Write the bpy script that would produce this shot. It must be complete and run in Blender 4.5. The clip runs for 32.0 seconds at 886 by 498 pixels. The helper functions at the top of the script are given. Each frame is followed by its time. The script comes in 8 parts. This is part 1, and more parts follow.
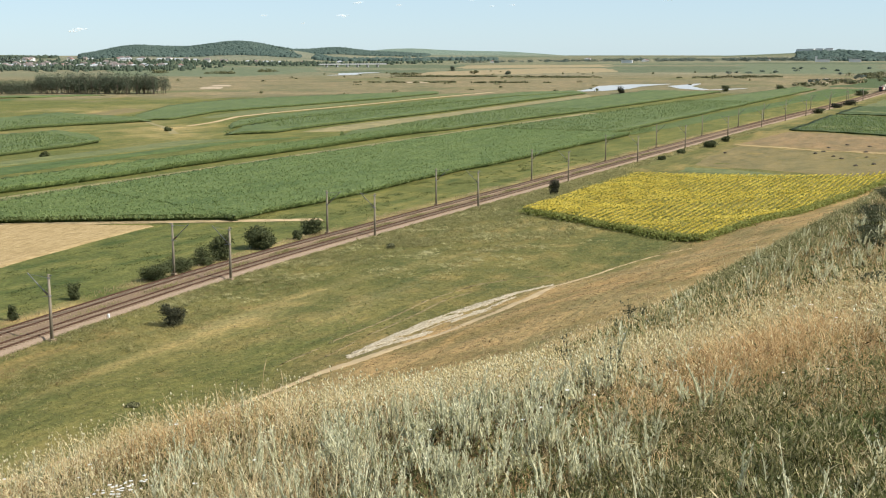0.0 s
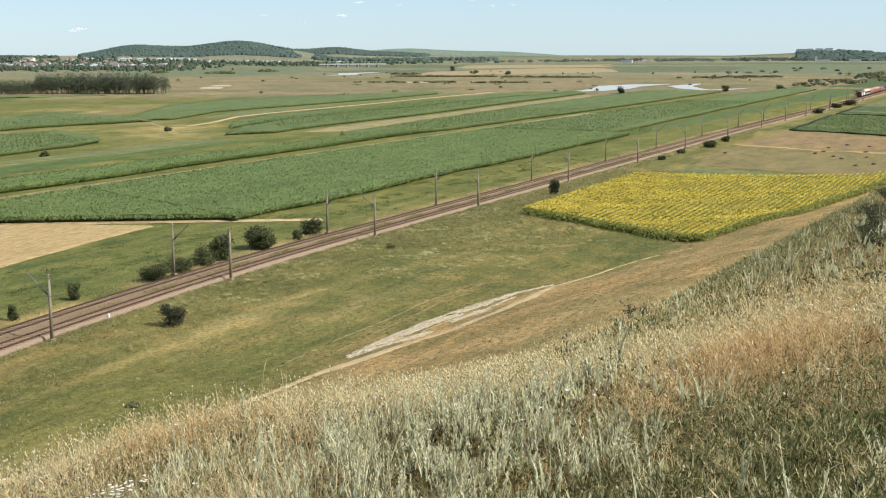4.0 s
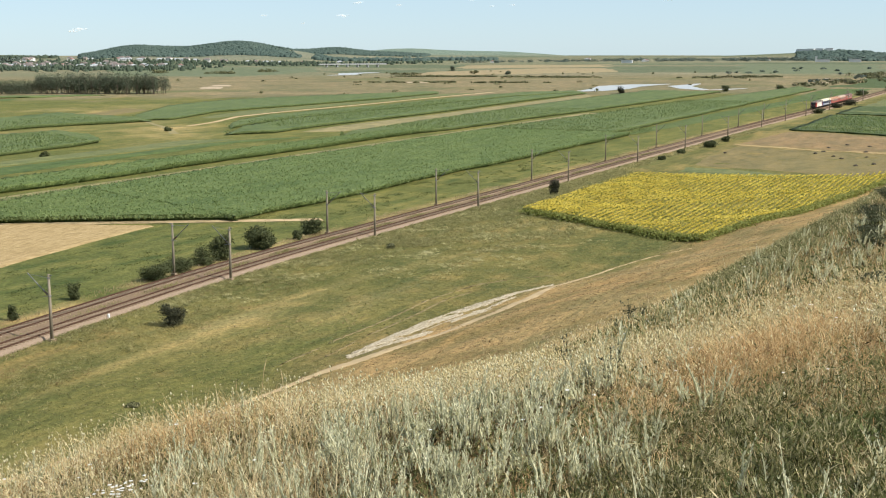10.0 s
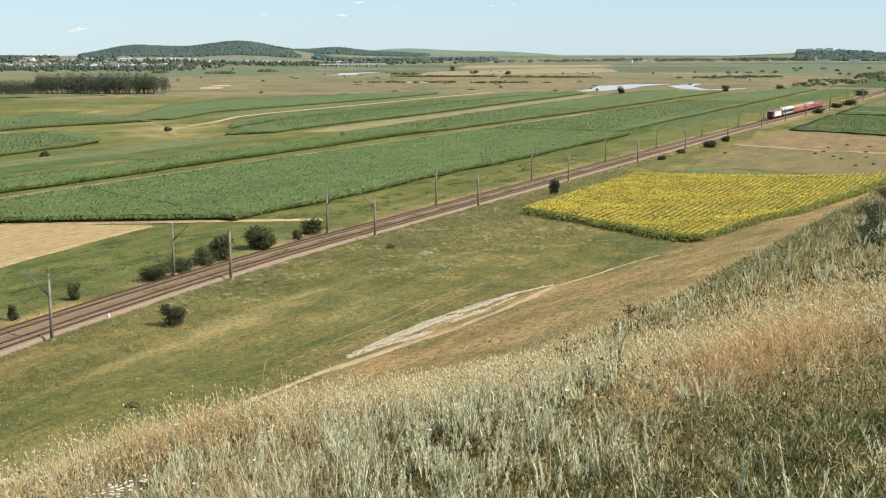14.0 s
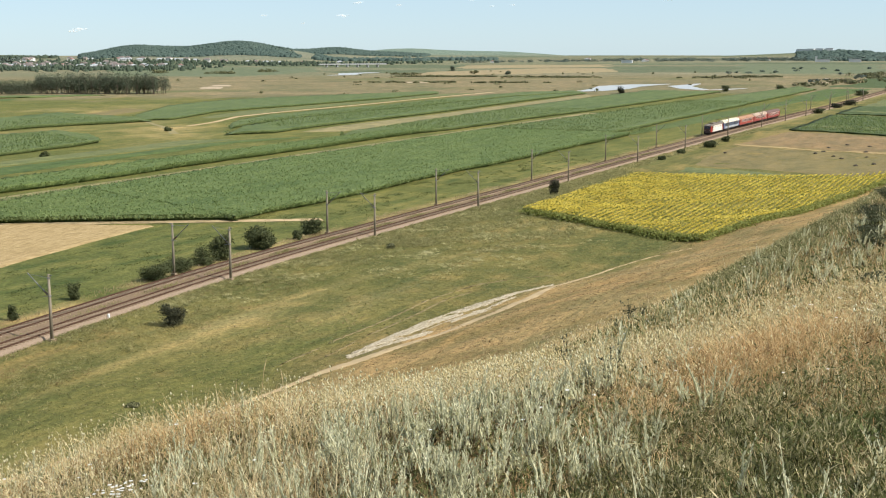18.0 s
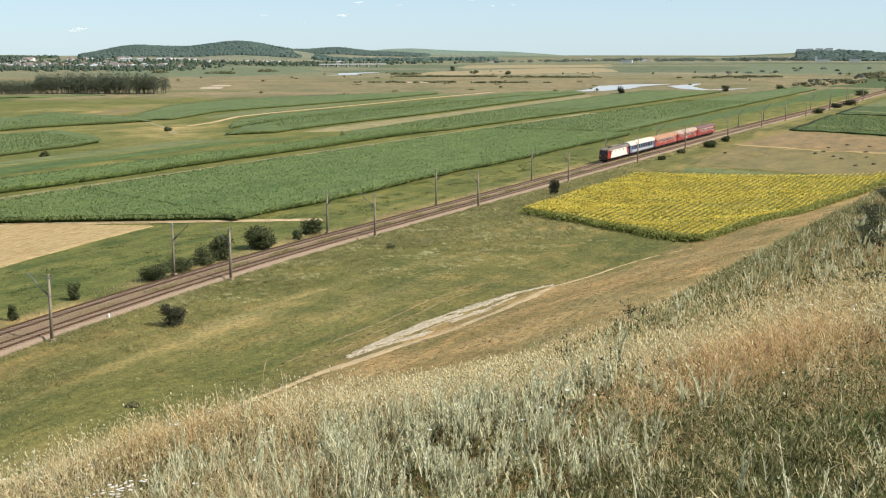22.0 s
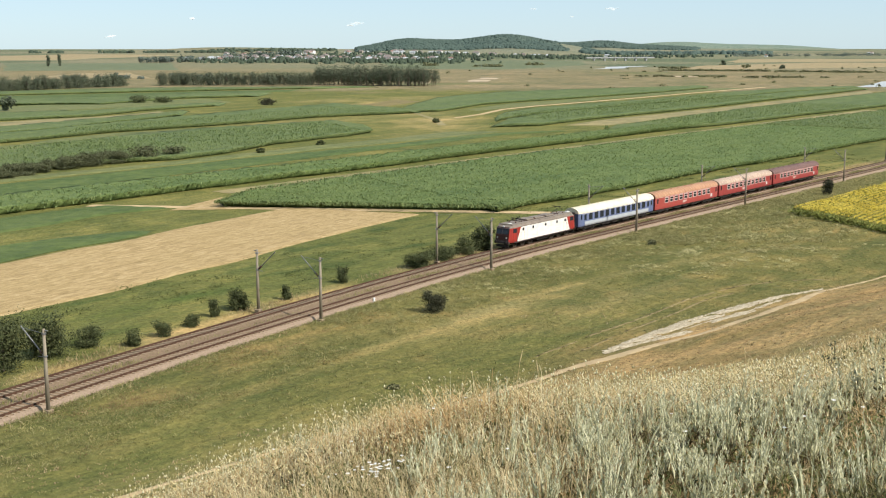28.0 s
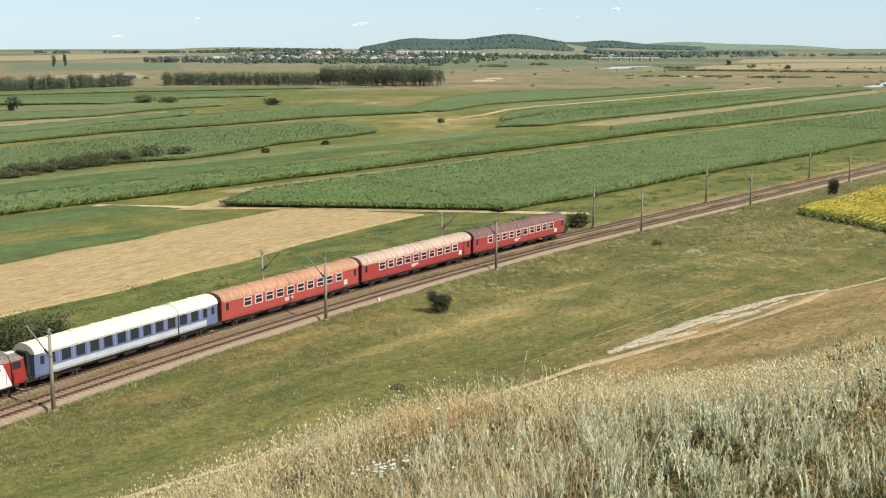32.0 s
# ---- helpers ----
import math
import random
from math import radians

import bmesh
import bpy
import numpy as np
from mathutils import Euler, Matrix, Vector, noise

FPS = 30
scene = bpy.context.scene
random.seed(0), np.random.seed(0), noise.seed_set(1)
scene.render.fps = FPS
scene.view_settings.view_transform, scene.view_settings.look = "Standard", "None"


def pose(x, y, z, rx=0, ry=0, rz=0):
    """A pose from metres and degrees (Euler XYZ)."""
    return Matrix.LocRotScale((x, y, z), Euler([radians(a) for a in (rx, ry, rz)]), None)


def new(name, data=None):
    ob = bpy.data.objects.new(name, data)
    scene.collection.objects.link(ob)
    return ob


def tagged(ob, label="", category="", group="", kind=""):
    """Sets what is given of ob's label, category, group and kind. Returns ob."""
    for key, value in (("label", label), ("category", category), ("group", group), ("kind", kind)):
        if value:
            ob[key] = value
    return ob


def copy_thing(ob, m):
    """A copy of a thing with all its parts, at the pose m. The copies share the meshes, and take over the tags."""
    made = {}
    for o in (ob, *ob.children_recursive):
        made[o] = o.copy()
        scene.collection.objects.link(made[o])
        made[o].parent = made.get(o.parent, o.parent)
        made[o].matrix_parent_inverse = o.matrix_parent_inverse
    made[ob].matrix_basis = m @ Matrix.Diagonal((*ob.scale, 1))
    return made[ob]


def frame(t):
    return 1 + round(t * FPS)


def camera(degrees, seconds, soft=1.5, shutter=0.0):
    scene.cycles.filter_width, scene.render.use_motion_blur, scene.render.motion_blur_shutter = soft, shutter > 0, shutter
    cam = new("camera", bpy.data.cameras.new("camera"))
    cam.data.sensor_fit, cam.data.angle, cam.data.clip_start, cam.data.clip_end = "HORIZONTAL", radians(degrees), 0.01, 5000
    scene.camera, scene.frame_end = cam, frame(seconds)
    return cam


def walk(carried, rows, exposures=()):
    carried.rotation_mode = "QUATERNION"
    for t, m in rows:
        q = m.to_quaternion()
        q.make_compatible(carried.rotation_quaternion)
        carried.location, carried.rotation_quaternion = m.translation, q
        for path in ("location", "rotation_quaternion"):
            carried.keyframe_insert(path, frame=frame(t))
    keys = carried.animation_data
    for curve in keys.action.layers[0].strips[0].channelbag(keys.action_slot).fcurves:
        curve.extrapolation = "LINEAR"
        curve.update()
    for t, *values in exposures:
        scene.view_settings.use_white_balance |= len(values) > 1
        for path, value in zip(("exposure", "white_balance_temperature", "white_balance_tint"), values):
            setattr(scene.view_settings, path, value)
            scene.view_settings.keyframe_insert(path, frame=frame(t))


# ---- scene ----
from collections import defaultdict

# ---------------------------------------------------------------- camera
# x runs along the railway, y across it towards the plain, z up from the rail tops
EYE = (0.0, 0.0, 30.98)
HEAD = 26.406                      # degrees from the railway's direction to the first view


def view(pan, tilt, roll=-0.03):
    return pose(*EYE, 90 + tilt, 0, HEAD - pan - 90) @ pose(0, 0, 0, 0, 0, roll)


PATH = [
    (0.0, 0.0, -9.62), (12.0, 0.0, -9.62), (23.5, 0.0, -9.62), (23.8, -0.12, -9.65), (24.0, -0.69, -9.79), (24.1, -1.85, -9.86),
    (24.2, -3.7, -9.91), (24.3, -5.4, -9.94), (24.4, -7.4, -9.96), (24.5, -9.07, -9.97), (24.6, -10.75, -9.98), (24.7, -11.3, -9.99),
    (24.8, -11.6, -10.0), (25.0, -11.74, -9.995), (25.5, -11.99, -9.96), (26.5, -12.34, -9.935), (27.5, -12.61, -9.92),
    (28.0, -12.69, -9.925), (28.5, -12.77, -9.93), (29.5, -12.83, -9.93), (30.5, -12.90, -9.93), (32.0, -12.93, -9.922)]

cam = camera(40.95, 32.0, soft=1.1)
walk(cam, [(t, view(pan, tilt)) for t, pan, tilt in PATH], exposures=[(0.0, 0.72, 6190, 12.5), (32.0, 0.72, 6190, 12.5)])

# ---------------------------------------------------------------- light
SUN_FROM = Vector((0.10, -1.0, 0.0)).normalized()
SUN_EL = radians(43)
sun_dir = Vector((SUN_FROM.x * math.cos(SUN_EL), SUN_FROM.y * math.cos(SUN_EL), math.sin(SUN_EL)))
sun = new("sun", bpy.data.lights.new("sun", "SUN"))
sun.data.energy, sun.data.angle, sun.data.color = 4.45, radians(0.53), (1.0, 0.94, 0.82)
sun.matrix_world = Matrix.Translation((0, -200, 300)) @ sun_dir.to_track_quat("Z", "Y").to_matrix().to_4x4()

world = bpy.data.worlds.new("sky")
scene.world = world
world.use_nodes = True
wn, wl = world.node_tree.nodes, world.node_tree.links
sky = wn.new("ShaderNodeTexSky")
sky.sky_type, sky.sun_disc = "NISHITA", False
sky.sun_elevation, sky.sun_rotation = SUN_EL, math.atan2(SUN_FROM.x, SUN_FROM.y)
sky.altitude, sky.air_density, sky.dust_density, sky.ozone_density = 800, 0.9, 0.3, 2.2
wn["Background"].inputs["Strength"].default_value = 0.071
tint = wn.new("ShaderNodeMix")
tint.data_type, tint.blend_type = "RGBA", "MULTIPLY"
tint.inputs[0].default_value, tint.inputs[7].default_value = 1.0, (0.86, 1.0, 1.15, 1.0)   # clear summer air
wl.new(sky.outputs["Color"], tint.inputs[6])
veil = wn.new("ShaderNodeMix")                      # thin even summer haze over the whole sky
veil.data_type = "RGBA"
veil.inputs[0].default_value, veil.inputs[7].default_value = 0.62, (5.5, 6.75, 7.0, 1.0)
wl.new(tint.outputs[2], veil.inputs[6])
wl.new(veil.outputs[2], wn["Background"].inputs["Color"])


# ---------------------------------------------------------------- materials
def rgb(c):
    return (*c, 1.0)


class Mat:
    """A small builder round one node material."""

    def __init__(self, name, rough=0.8, metal=0.0, spec=0.3):
        self.m = bpy.data.materials.new(name)
        self.m.use_nodes = True
        self.n, self.l = self.m.node_tree.nodes, self.m.node_tree.links
        self.b = self.n["Principled BSDF"]
        self.b.inputs["Roughness"].default_value = rough
        self.b.inputs["Metallic"].default_value = metal
        self.b.inputs["Specular IOR Level"].default_value = spec
        self.co = None

    def coord(self, kind="Object"):
        if kind == "Position":
            return self.n.new("ShaderNodeNewGeometry").outputs["Position"]
        return self.n.new("ShaderNodeTexCoord").outputs[kind]

    def noise(self, scale, detail=4.0, rough=0.6, co=None, stretch=None, distort=0.0):
        t = self.n.new("ShaderNodeTexNoise")
        t.inputs["Scale"].default_value, t.inputs["Detail"].default_value = scale, detail
        t.inputs["Roughness"].default_value, t.inputs["Distortion"].default_value = rough, distort
        co = co or self.coord()
        if stretch:
            mp = self.n.new("ShaderNodeMapping")
            mp.inputs["Scale"].default_value = stretch
            self.l.new(co, mp.inputs["Vector"])
            co = mp.outputs["Vector"]
        self.l.new(co, t.inputs["Vector"])
        return t.outputs["Fac"]

    def ramp(self, fac, stops):
        r = self.n.new("ShaderNodeValToRGB")
        el = r.color_ramp.elements
        while len(el) < len(stops):
            el.new(0.5)
        for e, (p, c) in zip(el, stops):
            e.position, e.color = p, rgb(c)
        self.l.new(fac, r.inputs["Fac"])
        return r.outputs["Color"]

    def mix(self, fac, a, b, mode="MIX"):
        x = self.n.new("ShaderNodeMix")
        x.data_type, x.blend_type = "RGBA", mode
        for v, i in ((fac, 0), (a, 6), (b, 7)):
            if isinstance(v, (int, float)):
                x.inputs[i].default_value = v
            elif isinstance(v, tuple):
                x.inputs[i].default_value = rgb(v)
            else:
                self.l.new(v, x.inputs[i])
        return x.outputs[2]

    def math(self, op, a, b=0.0, clamp=False):
        x = self.n.new("ShaderNodeMath")
        x.operation, x.use_clamp = op, clamp
        for v, i in ((a, 0), (b, 1)):
            if isinstance(v, (int, float)):
                x.inputs[i].default_value = v
            else:
                self.l.new(v, x.inputs[i])
        return x.outputs[0]

    def random(self):
        return self.n.new("ShaderNodeObjectInfo").outputs["Random"]

    def island(self):
        return self.n.new("ShaderNodeNewGeometry").outputs["Random Per Island"]

    def attr(self, name):
        a = self.n.new("ShaderNodeAttribute")
        a.attribute_name = name
        return a

    def color(self, c):
        if isinstance(c, tuple):
            self.b.inputs["Base Color"].default_value = rgb(c)
        else:
            self.l.new(c, self.b.inputs["Base Color"])
        return self

    def bump(self, height, strength=0.4, dist=0.1):
        x = self.n.new("ShaderNodeBump")
        x.inputs["Strength"].default_value, x.inputs["Distance"].default_value = strength, dist
        self.l.new(height, x.inputs["Height"])
        self.l.new(x.outputs["Normal"], self.b.inputs["Normal"])
        return self


def simple(name, c, rough=0.6, metal=0.0, vary=0.12, scale=6.0, spec=0.4):
    """Painted or plain surface with uneven tone and slight dirt."""
    m = Mat(name, rough, metal, spec)
    f = m.noise(scale, 5)
    lo, hi = tuple(v * (1 - vary) for v in c), tuple(min(1, v * (1 + vary)) for v in c)
    m.color(m.ramp(f, [(0.3, lo), (0.7, hi)]))
    return m.m


def crop(name, dark, light, tint, scale=0.6, row=None, rough=0.85):
    """Leaf canopy of a field: clumps, drifts of tone, rows."""
    m = Mat(name, rough, 0, 0.2)
    co = m.coord("Position")
    fine = m.noise(scale, 6, 0.7, co)
    drift = m.noise(0.02, 3, 0.5, co, stretch=(0.35, 1.6, 1))
    mid_ = m.noise(0.13, 4, 0.6, co, stretch=(0.5, 1.2, 1))
    c = m.ramp(fine, [(0.32, dark), (0.68, light)])
    c = m.mix(0.8, c, m.ramp(mid_, [(0.35, (0.62, 0.70, 0.64)), (0.65, (1.18, 1.12, 1.05))]), "MULTIPLY")
    c = m.mix(m.math("MULTIPLY", m.math("SUBTRACT", drift, 0.4, True), 1.1, True), c, tint)
    m.color(c)
    m.bump(fine, 0.8, 0.5)
    return m.m


def foliage(name, dark, light, rough=0.7):
    m = Mat(name, rough, 0, 0.25)
    f = m.noise(0.9, 3, 0.6, m.coord("Position"))
    c = m.ramp(m.island(), [(0.0, dark), (1.0, light)])
    m.color(m.mix(m.math("MULTIPLY", f, 0.5), c, tuple(v * 0.6 for v in dark)))
    return m.m


MAT = {}


def materials():
    # ground, tinted by the plan's own land cover
    m = Mat("ground_cover", 0.95, 0, 0.1)
    co = m.coord("Position")
    tint = m.attr("cover").outputs["Color"]
    fine = m.noise(1.7, 6, 0.78, co)
    broad = m.noise(0.11, 5, 0.65, co, distort=0.8)
    streak = m.noise(0.35, 4, 0.6, co, stretch=(0.16, 1.3, 1))
    c = m.mix(1.0, tint, m.ramp(fine, [(0.30, (0.52, 0.55, 0.50)), (0.70, (1.46, 1.42, 1.36))]), "MULTIPLY")
    c = m.mix(1.0, c, m.ramp(broad, [(0.32, (0.68, 0.76, 0.68)), (0.68, (1.22, 1.15, 1.06))]), "MULTIPLY")
    c = m.mix(0.8, c, m.ramp(streak, [(0.35, (0.74, 0.82, 0.74)), (0.65, (1.22, 1.14, 1.06))]), "MULTIPLY")
    wide = m.noise(0.016, 5, 0.65, co, stretch=(1.0, 2.0, 1), distort=0.5)
    c = m.mix(0.5, c, m.ramp(wide, [(0.36, (0.70, 0.80, 0.72)), (0.64, (1.24, 1.14, 1.04))]), "MULTIPLY")
    hum = m.math("ADD", m.math("MULTIPLY", fine, 0.35), m.noise(0.75, 3, 0.6, co))
    m.color(c).bump(hum, 0.9, 0.5)
    MAT["ground"] = m.m
    MAT["corn"] = crop("maize_leaves", (0.062, 0.096, 0.027), (0.126, 0.166, 0.052), (0.130, 0.155, 0.050))
    MAT["corn_far"] = crop("far_maize", (0.054, 0.082, 0.027), (0.135, 0.165, 0.060), (0.130, 0.150, 0.055), 0.9)
    MAT["sun_green"] = crop("sunflower_canopy", (0.14, 0.13, 0.03), (0.28, 0.23, 0.055), (0.31, 0.25, 0.05), 1.2)
    MAT["meadow"] = crop("meadow_strip", (0.080, 0.100, 0.033), (0.168, 0.172, 0.066), (0.155, 0.143, 0.064), 0.4)
    MAT["lucerne"] = crop("lucerne_strip", (0.045, 0.075, 0.02), (0.10, 0.13, 0.035), (0.10, 0.11, 0.04), 0.4)
    MAT["dark_crop"] = crop("dark_root_crop", (0.036, 0.058, 0.018), (0.090, 0.112, 0.036), (0.080, 0.090, 0.034), 0.35)
    MAT["dry"] = crop("dry_grass_strip", (0.17, 0.145, 0.07), (0.29, 0.235, 0.115), (0.20, 0.18, 0.08), 0.3)
    m = Mat("stubble", 0.95, 0, 0.1)
    co = m.coord("Position")
    mp = m.n.new("ShaderNodeMapping")
    mp.inputs["Rotation"].default_value = (0, 0, radians(-7))
    m.l.new(co, mp.inputs["Vector"])
    rows = m.noise(0.9, 5, 0.75, mp.outputs["Vector"], stretch=(0.45, 1.5, 1), distort=0.6)
    c = m.ramp(rows, [(0.30, (0.17, 0.115, 0.050)), (0.52, (0.325, 0.232, 0.112)), (0.72, (0.46, 0.345, 0.19))])
    m.color(m.mix(m.math("MULTIPLY", m.noise(0.09, 3, 0.5, co), 0.45), c, (0.33, 0.245, 0.11))).bump(rows, 0.6, 0.2)
    MAT["stubble"] = m.m
    MAT["far_green"] = crop("far_green_field", (0.085, 0.105, 0.056), (0.145, 0.158, 0.083), (0.135, 0.142, 0.080), 0.12)
    MAT["tilled"] = crop("cut_tan_field", (0.155, 0.102, 0.046), (0.265, 0.182, 0.088), (0.21, 0.148, 0.07), 0.5)
    MAT["grazed"] = crop("grazed_field", (0.130, 0.103, 0.040), (0.215, 0.164, 0.068), (0.170, 0.142, 0.054), 0.5)
    MAT["sand"] = simple("pale_sand", (0.37, 0.29, 0.20), 0.95, 0, 0.25, 0.2, 0.1)
    MAT["far_straw"] = crop("far_straw", (0.23, 0.172, 0.092), (0.32, 0.25, 0.138), (0.27, 0.21, 0.112), 0.2)
    MAT["dust"] = simple("pale_dirt", (0.40, 0.295, 0.165), 0.95, 0, 0.25, 0.5, 0.1)
    MAT["ballast"] = None
    m = Mat("ballast_stone", 0.95, 0, 0.1)
    co = m.coord("Position")
    f = m.noise(5.0, 5, 0.8, co)
    c = m.ramp(f, [(0.3, (0.11, 0.076, 0.048)), (0.7, (0.29, 0.205, 0.13))])
    c = m.mix(m.math("MULTIPLY", m.noise(0.5, 3, 0.5, co), 0.5), c, (0.15, 0.105, 0.066))
    m.color(c).bump(f, 0.8, 0.06)
    MAT["ballast"] = m.m
    m = Mat("pale_ballast_stone", 0.95, 0, 0.1)
    co = m.coord("Position")
    f = m.noise(6.0, 5, 0.8, co)
    m.color(m.ramp(f, [(0.3, (0.15, 0.108, 0.075)), (0.7, (0.31, 0.232, 0.165))])).bump(f, 0.8, 0.06)
    MAT["shoulder"] = m.m
    m = Mat("rusty_rail", 0.85, 0.0, 0.15)
    m.color(m.ramp(m.noise(3, 4), [(0.3, (0.036, 0.018, 0.010)), (0.7, (0.070, 0.036, 0.021))]))
    MAT["rail"] = m.m
    m = Mat("concrete_sleeper", 0.9, 0, 0.2)
    c = m.ramp(m.noise(4, 4), [(0.3, (0.19, 0.14, 0.09)), (0.7, (0.31, 0.235, 0.16))])
    m.color(m.mix(m.math("MULTIPLY", m.random(), 0.4), c, (0.19, 0.135, 0.09)))
    MAT["sleeper"] = m.m
    m = Mat("mast_concrete", 0.85, 0, 0.2)
    m.color(m.ramp(m.noise(2.5, 5, 0.6, None, (1, 1, 0.25)), [(0.3, (0.15, 0.125, 0.09)), (0.7, (0.26, 0.225, 0.165))]))
    MAT["mast"] = m.m
    MAT["steel"] = simple("grey_steel", (0.20, 0.20, 0.20), 0.5, 0.6)
    MAT["insulator"] = simple("brown_porcelain", (0.10, 0.045, 0.03), 0.25)


materials()


# ---------------------------------------------------------------- building blocks
def link_mesh(name, verts, faces, mat, parent=None, smooth=False, label=""):
    me = bpy.data.meshes.new(name)
    me.from_pydata([tuple(v) for v in verts], [], [tuple(f) for f in faces])
    me.validate()
    if mat:
        me.materials.append(mat)
    if smooth:
        me.polygons.foreach_set("use_smooth", [True] * len(me.polygons))
    ob = new(name, me)
    if parent:
        ob.parent = parent
    if label:
        ob["label"] = label
    return ob


def big_mesh(name, verts, faces, mats, index=None, smooth=False):
    """Fast mesh from numpy arrays; all faces have the same number of corners."""
    me = bpy.data.meshes.new(name)
    v, f = np.asarray(verts, dtype=np.float32), np.asarray(faces, dtype=np.int32)
    k = f.shape[1]
    me.vertices.add(len(v))
    me.vertices.foreach_set("co", v.ravel())
    me.loops.add(f.size)
    me.loops.foreach_set("vertex_index", f.ravel())
    me.polygons.add(len(f))
    me.polygons.foreach_set("loop_start", np.arange(0, f.size, k, dtype=np.int32))
    if smooth:
        me.polygons.foreach_set("use_smooth", np.ones(len(f), dtype=bool))
    for m in mats:
        me.materials.append(m)
    if index is not None:
        me.polygons.foreach_set("material_index", np.asarray(index, dtype=np.int32))
    me.update(calc_edges=True)
    return new(name, me)


def part(name, bm, material, parent, label="", smooth=False):
    me = bpy.data.meshes.new(name)
    bm.to_mesh(me)
    bm.free()
    me.materials.append(material)
    if smooth:
        me.polygons.foreach_set("use_smooth", [True] * len(me.polygons))
    ob = new(name, me)
    ob.parent = parent
    if label:
        ob["label"] = label
    return ob


def empty(name, m=None):
    ob = new(name)
    ob.empty_display_size = 0.5
    if m is not None:
        ob.matrix_world = m
    return ob


def box(bm, cx, cy, cz, sx, sy, sz, bevel=0.0, m=None):
    """A box by centre and size into bm."""
    mat = Matrix.Translation((cx, cy, cz)) @ Matrix.Diagonal((sx, sy, sz, 1))
    if m is not None:
        mat = m @ mat
    r = bmesh.ops.create_cube(bm, size=1.0, matrix=mat)
    if bevel:
        es = list({e for v in r["verts"] for e in v.link_edges})
        bmesh.ops.bevel(bm, geom=es, offset=bevel, segments=1, affect="EDGES", profile=0.5)
    return bm


def rod(bm, a, b, r0, r1=None, n=8):
    """A round bar from a to b into bm."""
    a, b = Vector(a), Vector(b)
    d = b - a
    m = Matrix.Translation((a + b) / 2) @ d.to_track_quat("Z", "Y").to_matrix().to_4x4()
    bmesh.ops.create_cone(bm, cap_ends=True, segments=n, radius1=r0, radius2=r0 if r1 is None else r1, depth=d.length, matrix=m)
    return bm


def boxed(cx, cy, cz, sx, sy, sz, bevel=0.0):
    return box(bmesh.new(), cx, cy, cz, sx, sy, sz, bevel)


# ---------------------------------------------------------------- the plan: railway line and land
def soft(v, w=1.0):
    """Smooth max(v, 0)."""
    v = np.asarray(v, dtype=float) / w
    return w * np.where(v > 20, v, np.log1p(np.exp(np.minimum(v, 20))))


def step(a, b, v):
    t = np.clip((np.asarray(v, dtype=float) - a) / (b - a), 0, 1)
    return t * t * (3 - 2 * t)


def mid(x):
    """y of the line between the two tracks."""
    x = np.asarray(x, dtype=float)
    t = np.clip(165 - x, 0, 210)
    return 103.1 - 8.2e-4 * t * t - np.maximum(-45 - x, 0) * 0.344 - 4.6 * step(430, 760, x)


def rough2(x, y, size, seed=0.0):
    """Cheap smooth noise, about -1 to 1."""
    x, y = np.asarray(x) / size + seed, np.asarray(y) / size - seed * 0.7
    return (np.sin(x * 1.7 + 1.3 * np.sin(y * 1.1 + seed)) + np.sin(y * 1.9 + 1.1 * np.sin(x * 1.3 - seed)) + np.sin((x + y) * 1.23 + seed * 3)) / 3


def toe(x):
    """y of the foot of the hill."""
    return 62 - 14 * step(110, 185, x) - 14 * step(185, 260, x) + 4 * step(90, 40, x)


HILLS = [(2430, 2910, 12, 150), (2640, 2680, 9, 170), (1560, 1440, 11, 230), (4150, 585, 12, 260), (4200, 330, 14, 240), (4330, 770, 2, 120)]
# crest heights in metres by bearing in degrees; distance, depth towards the eye, depth behind
RIDGES = [(3300, 330, 260, (31.5, 33, 33.8, 34.9, 36, 37.3, 38.2, 39.4, 40.9, 41.9, 42.8, 44.5), (4, 22, 27, 38, 47, 39, 30, 31, 36, 25, 13, 3)),
          (4000, 260, 240, (24, 27.3, 29, 30.05, 31.6, 32.7, 34.1, 36), (3, 8, 13, 17, 31, 21, 24, 10)),
          (4600, 240, 200, (20.5, 21.6, 23.2, 24.6, 26, 27.9, 29.4, 31), (2, 9, 18, 20, 22, 31, 26, 8))]


def ridge(x, y, k):
    """Height that one far ridge adds."""
    dist, front, behind, az, top = RIDGES[k]
    r, a = np.hypot(x, y), np.degrees(np.arctan2(y, x))
    h = sum(np.interp(a + d, az, top, 0, 0) for d in (-0.5, -0.25, 0, 0.25, 0.5)) / 5
    return h * np.exp(-((r - dist) / np.where(r < dist, front, behind)) ** 2)


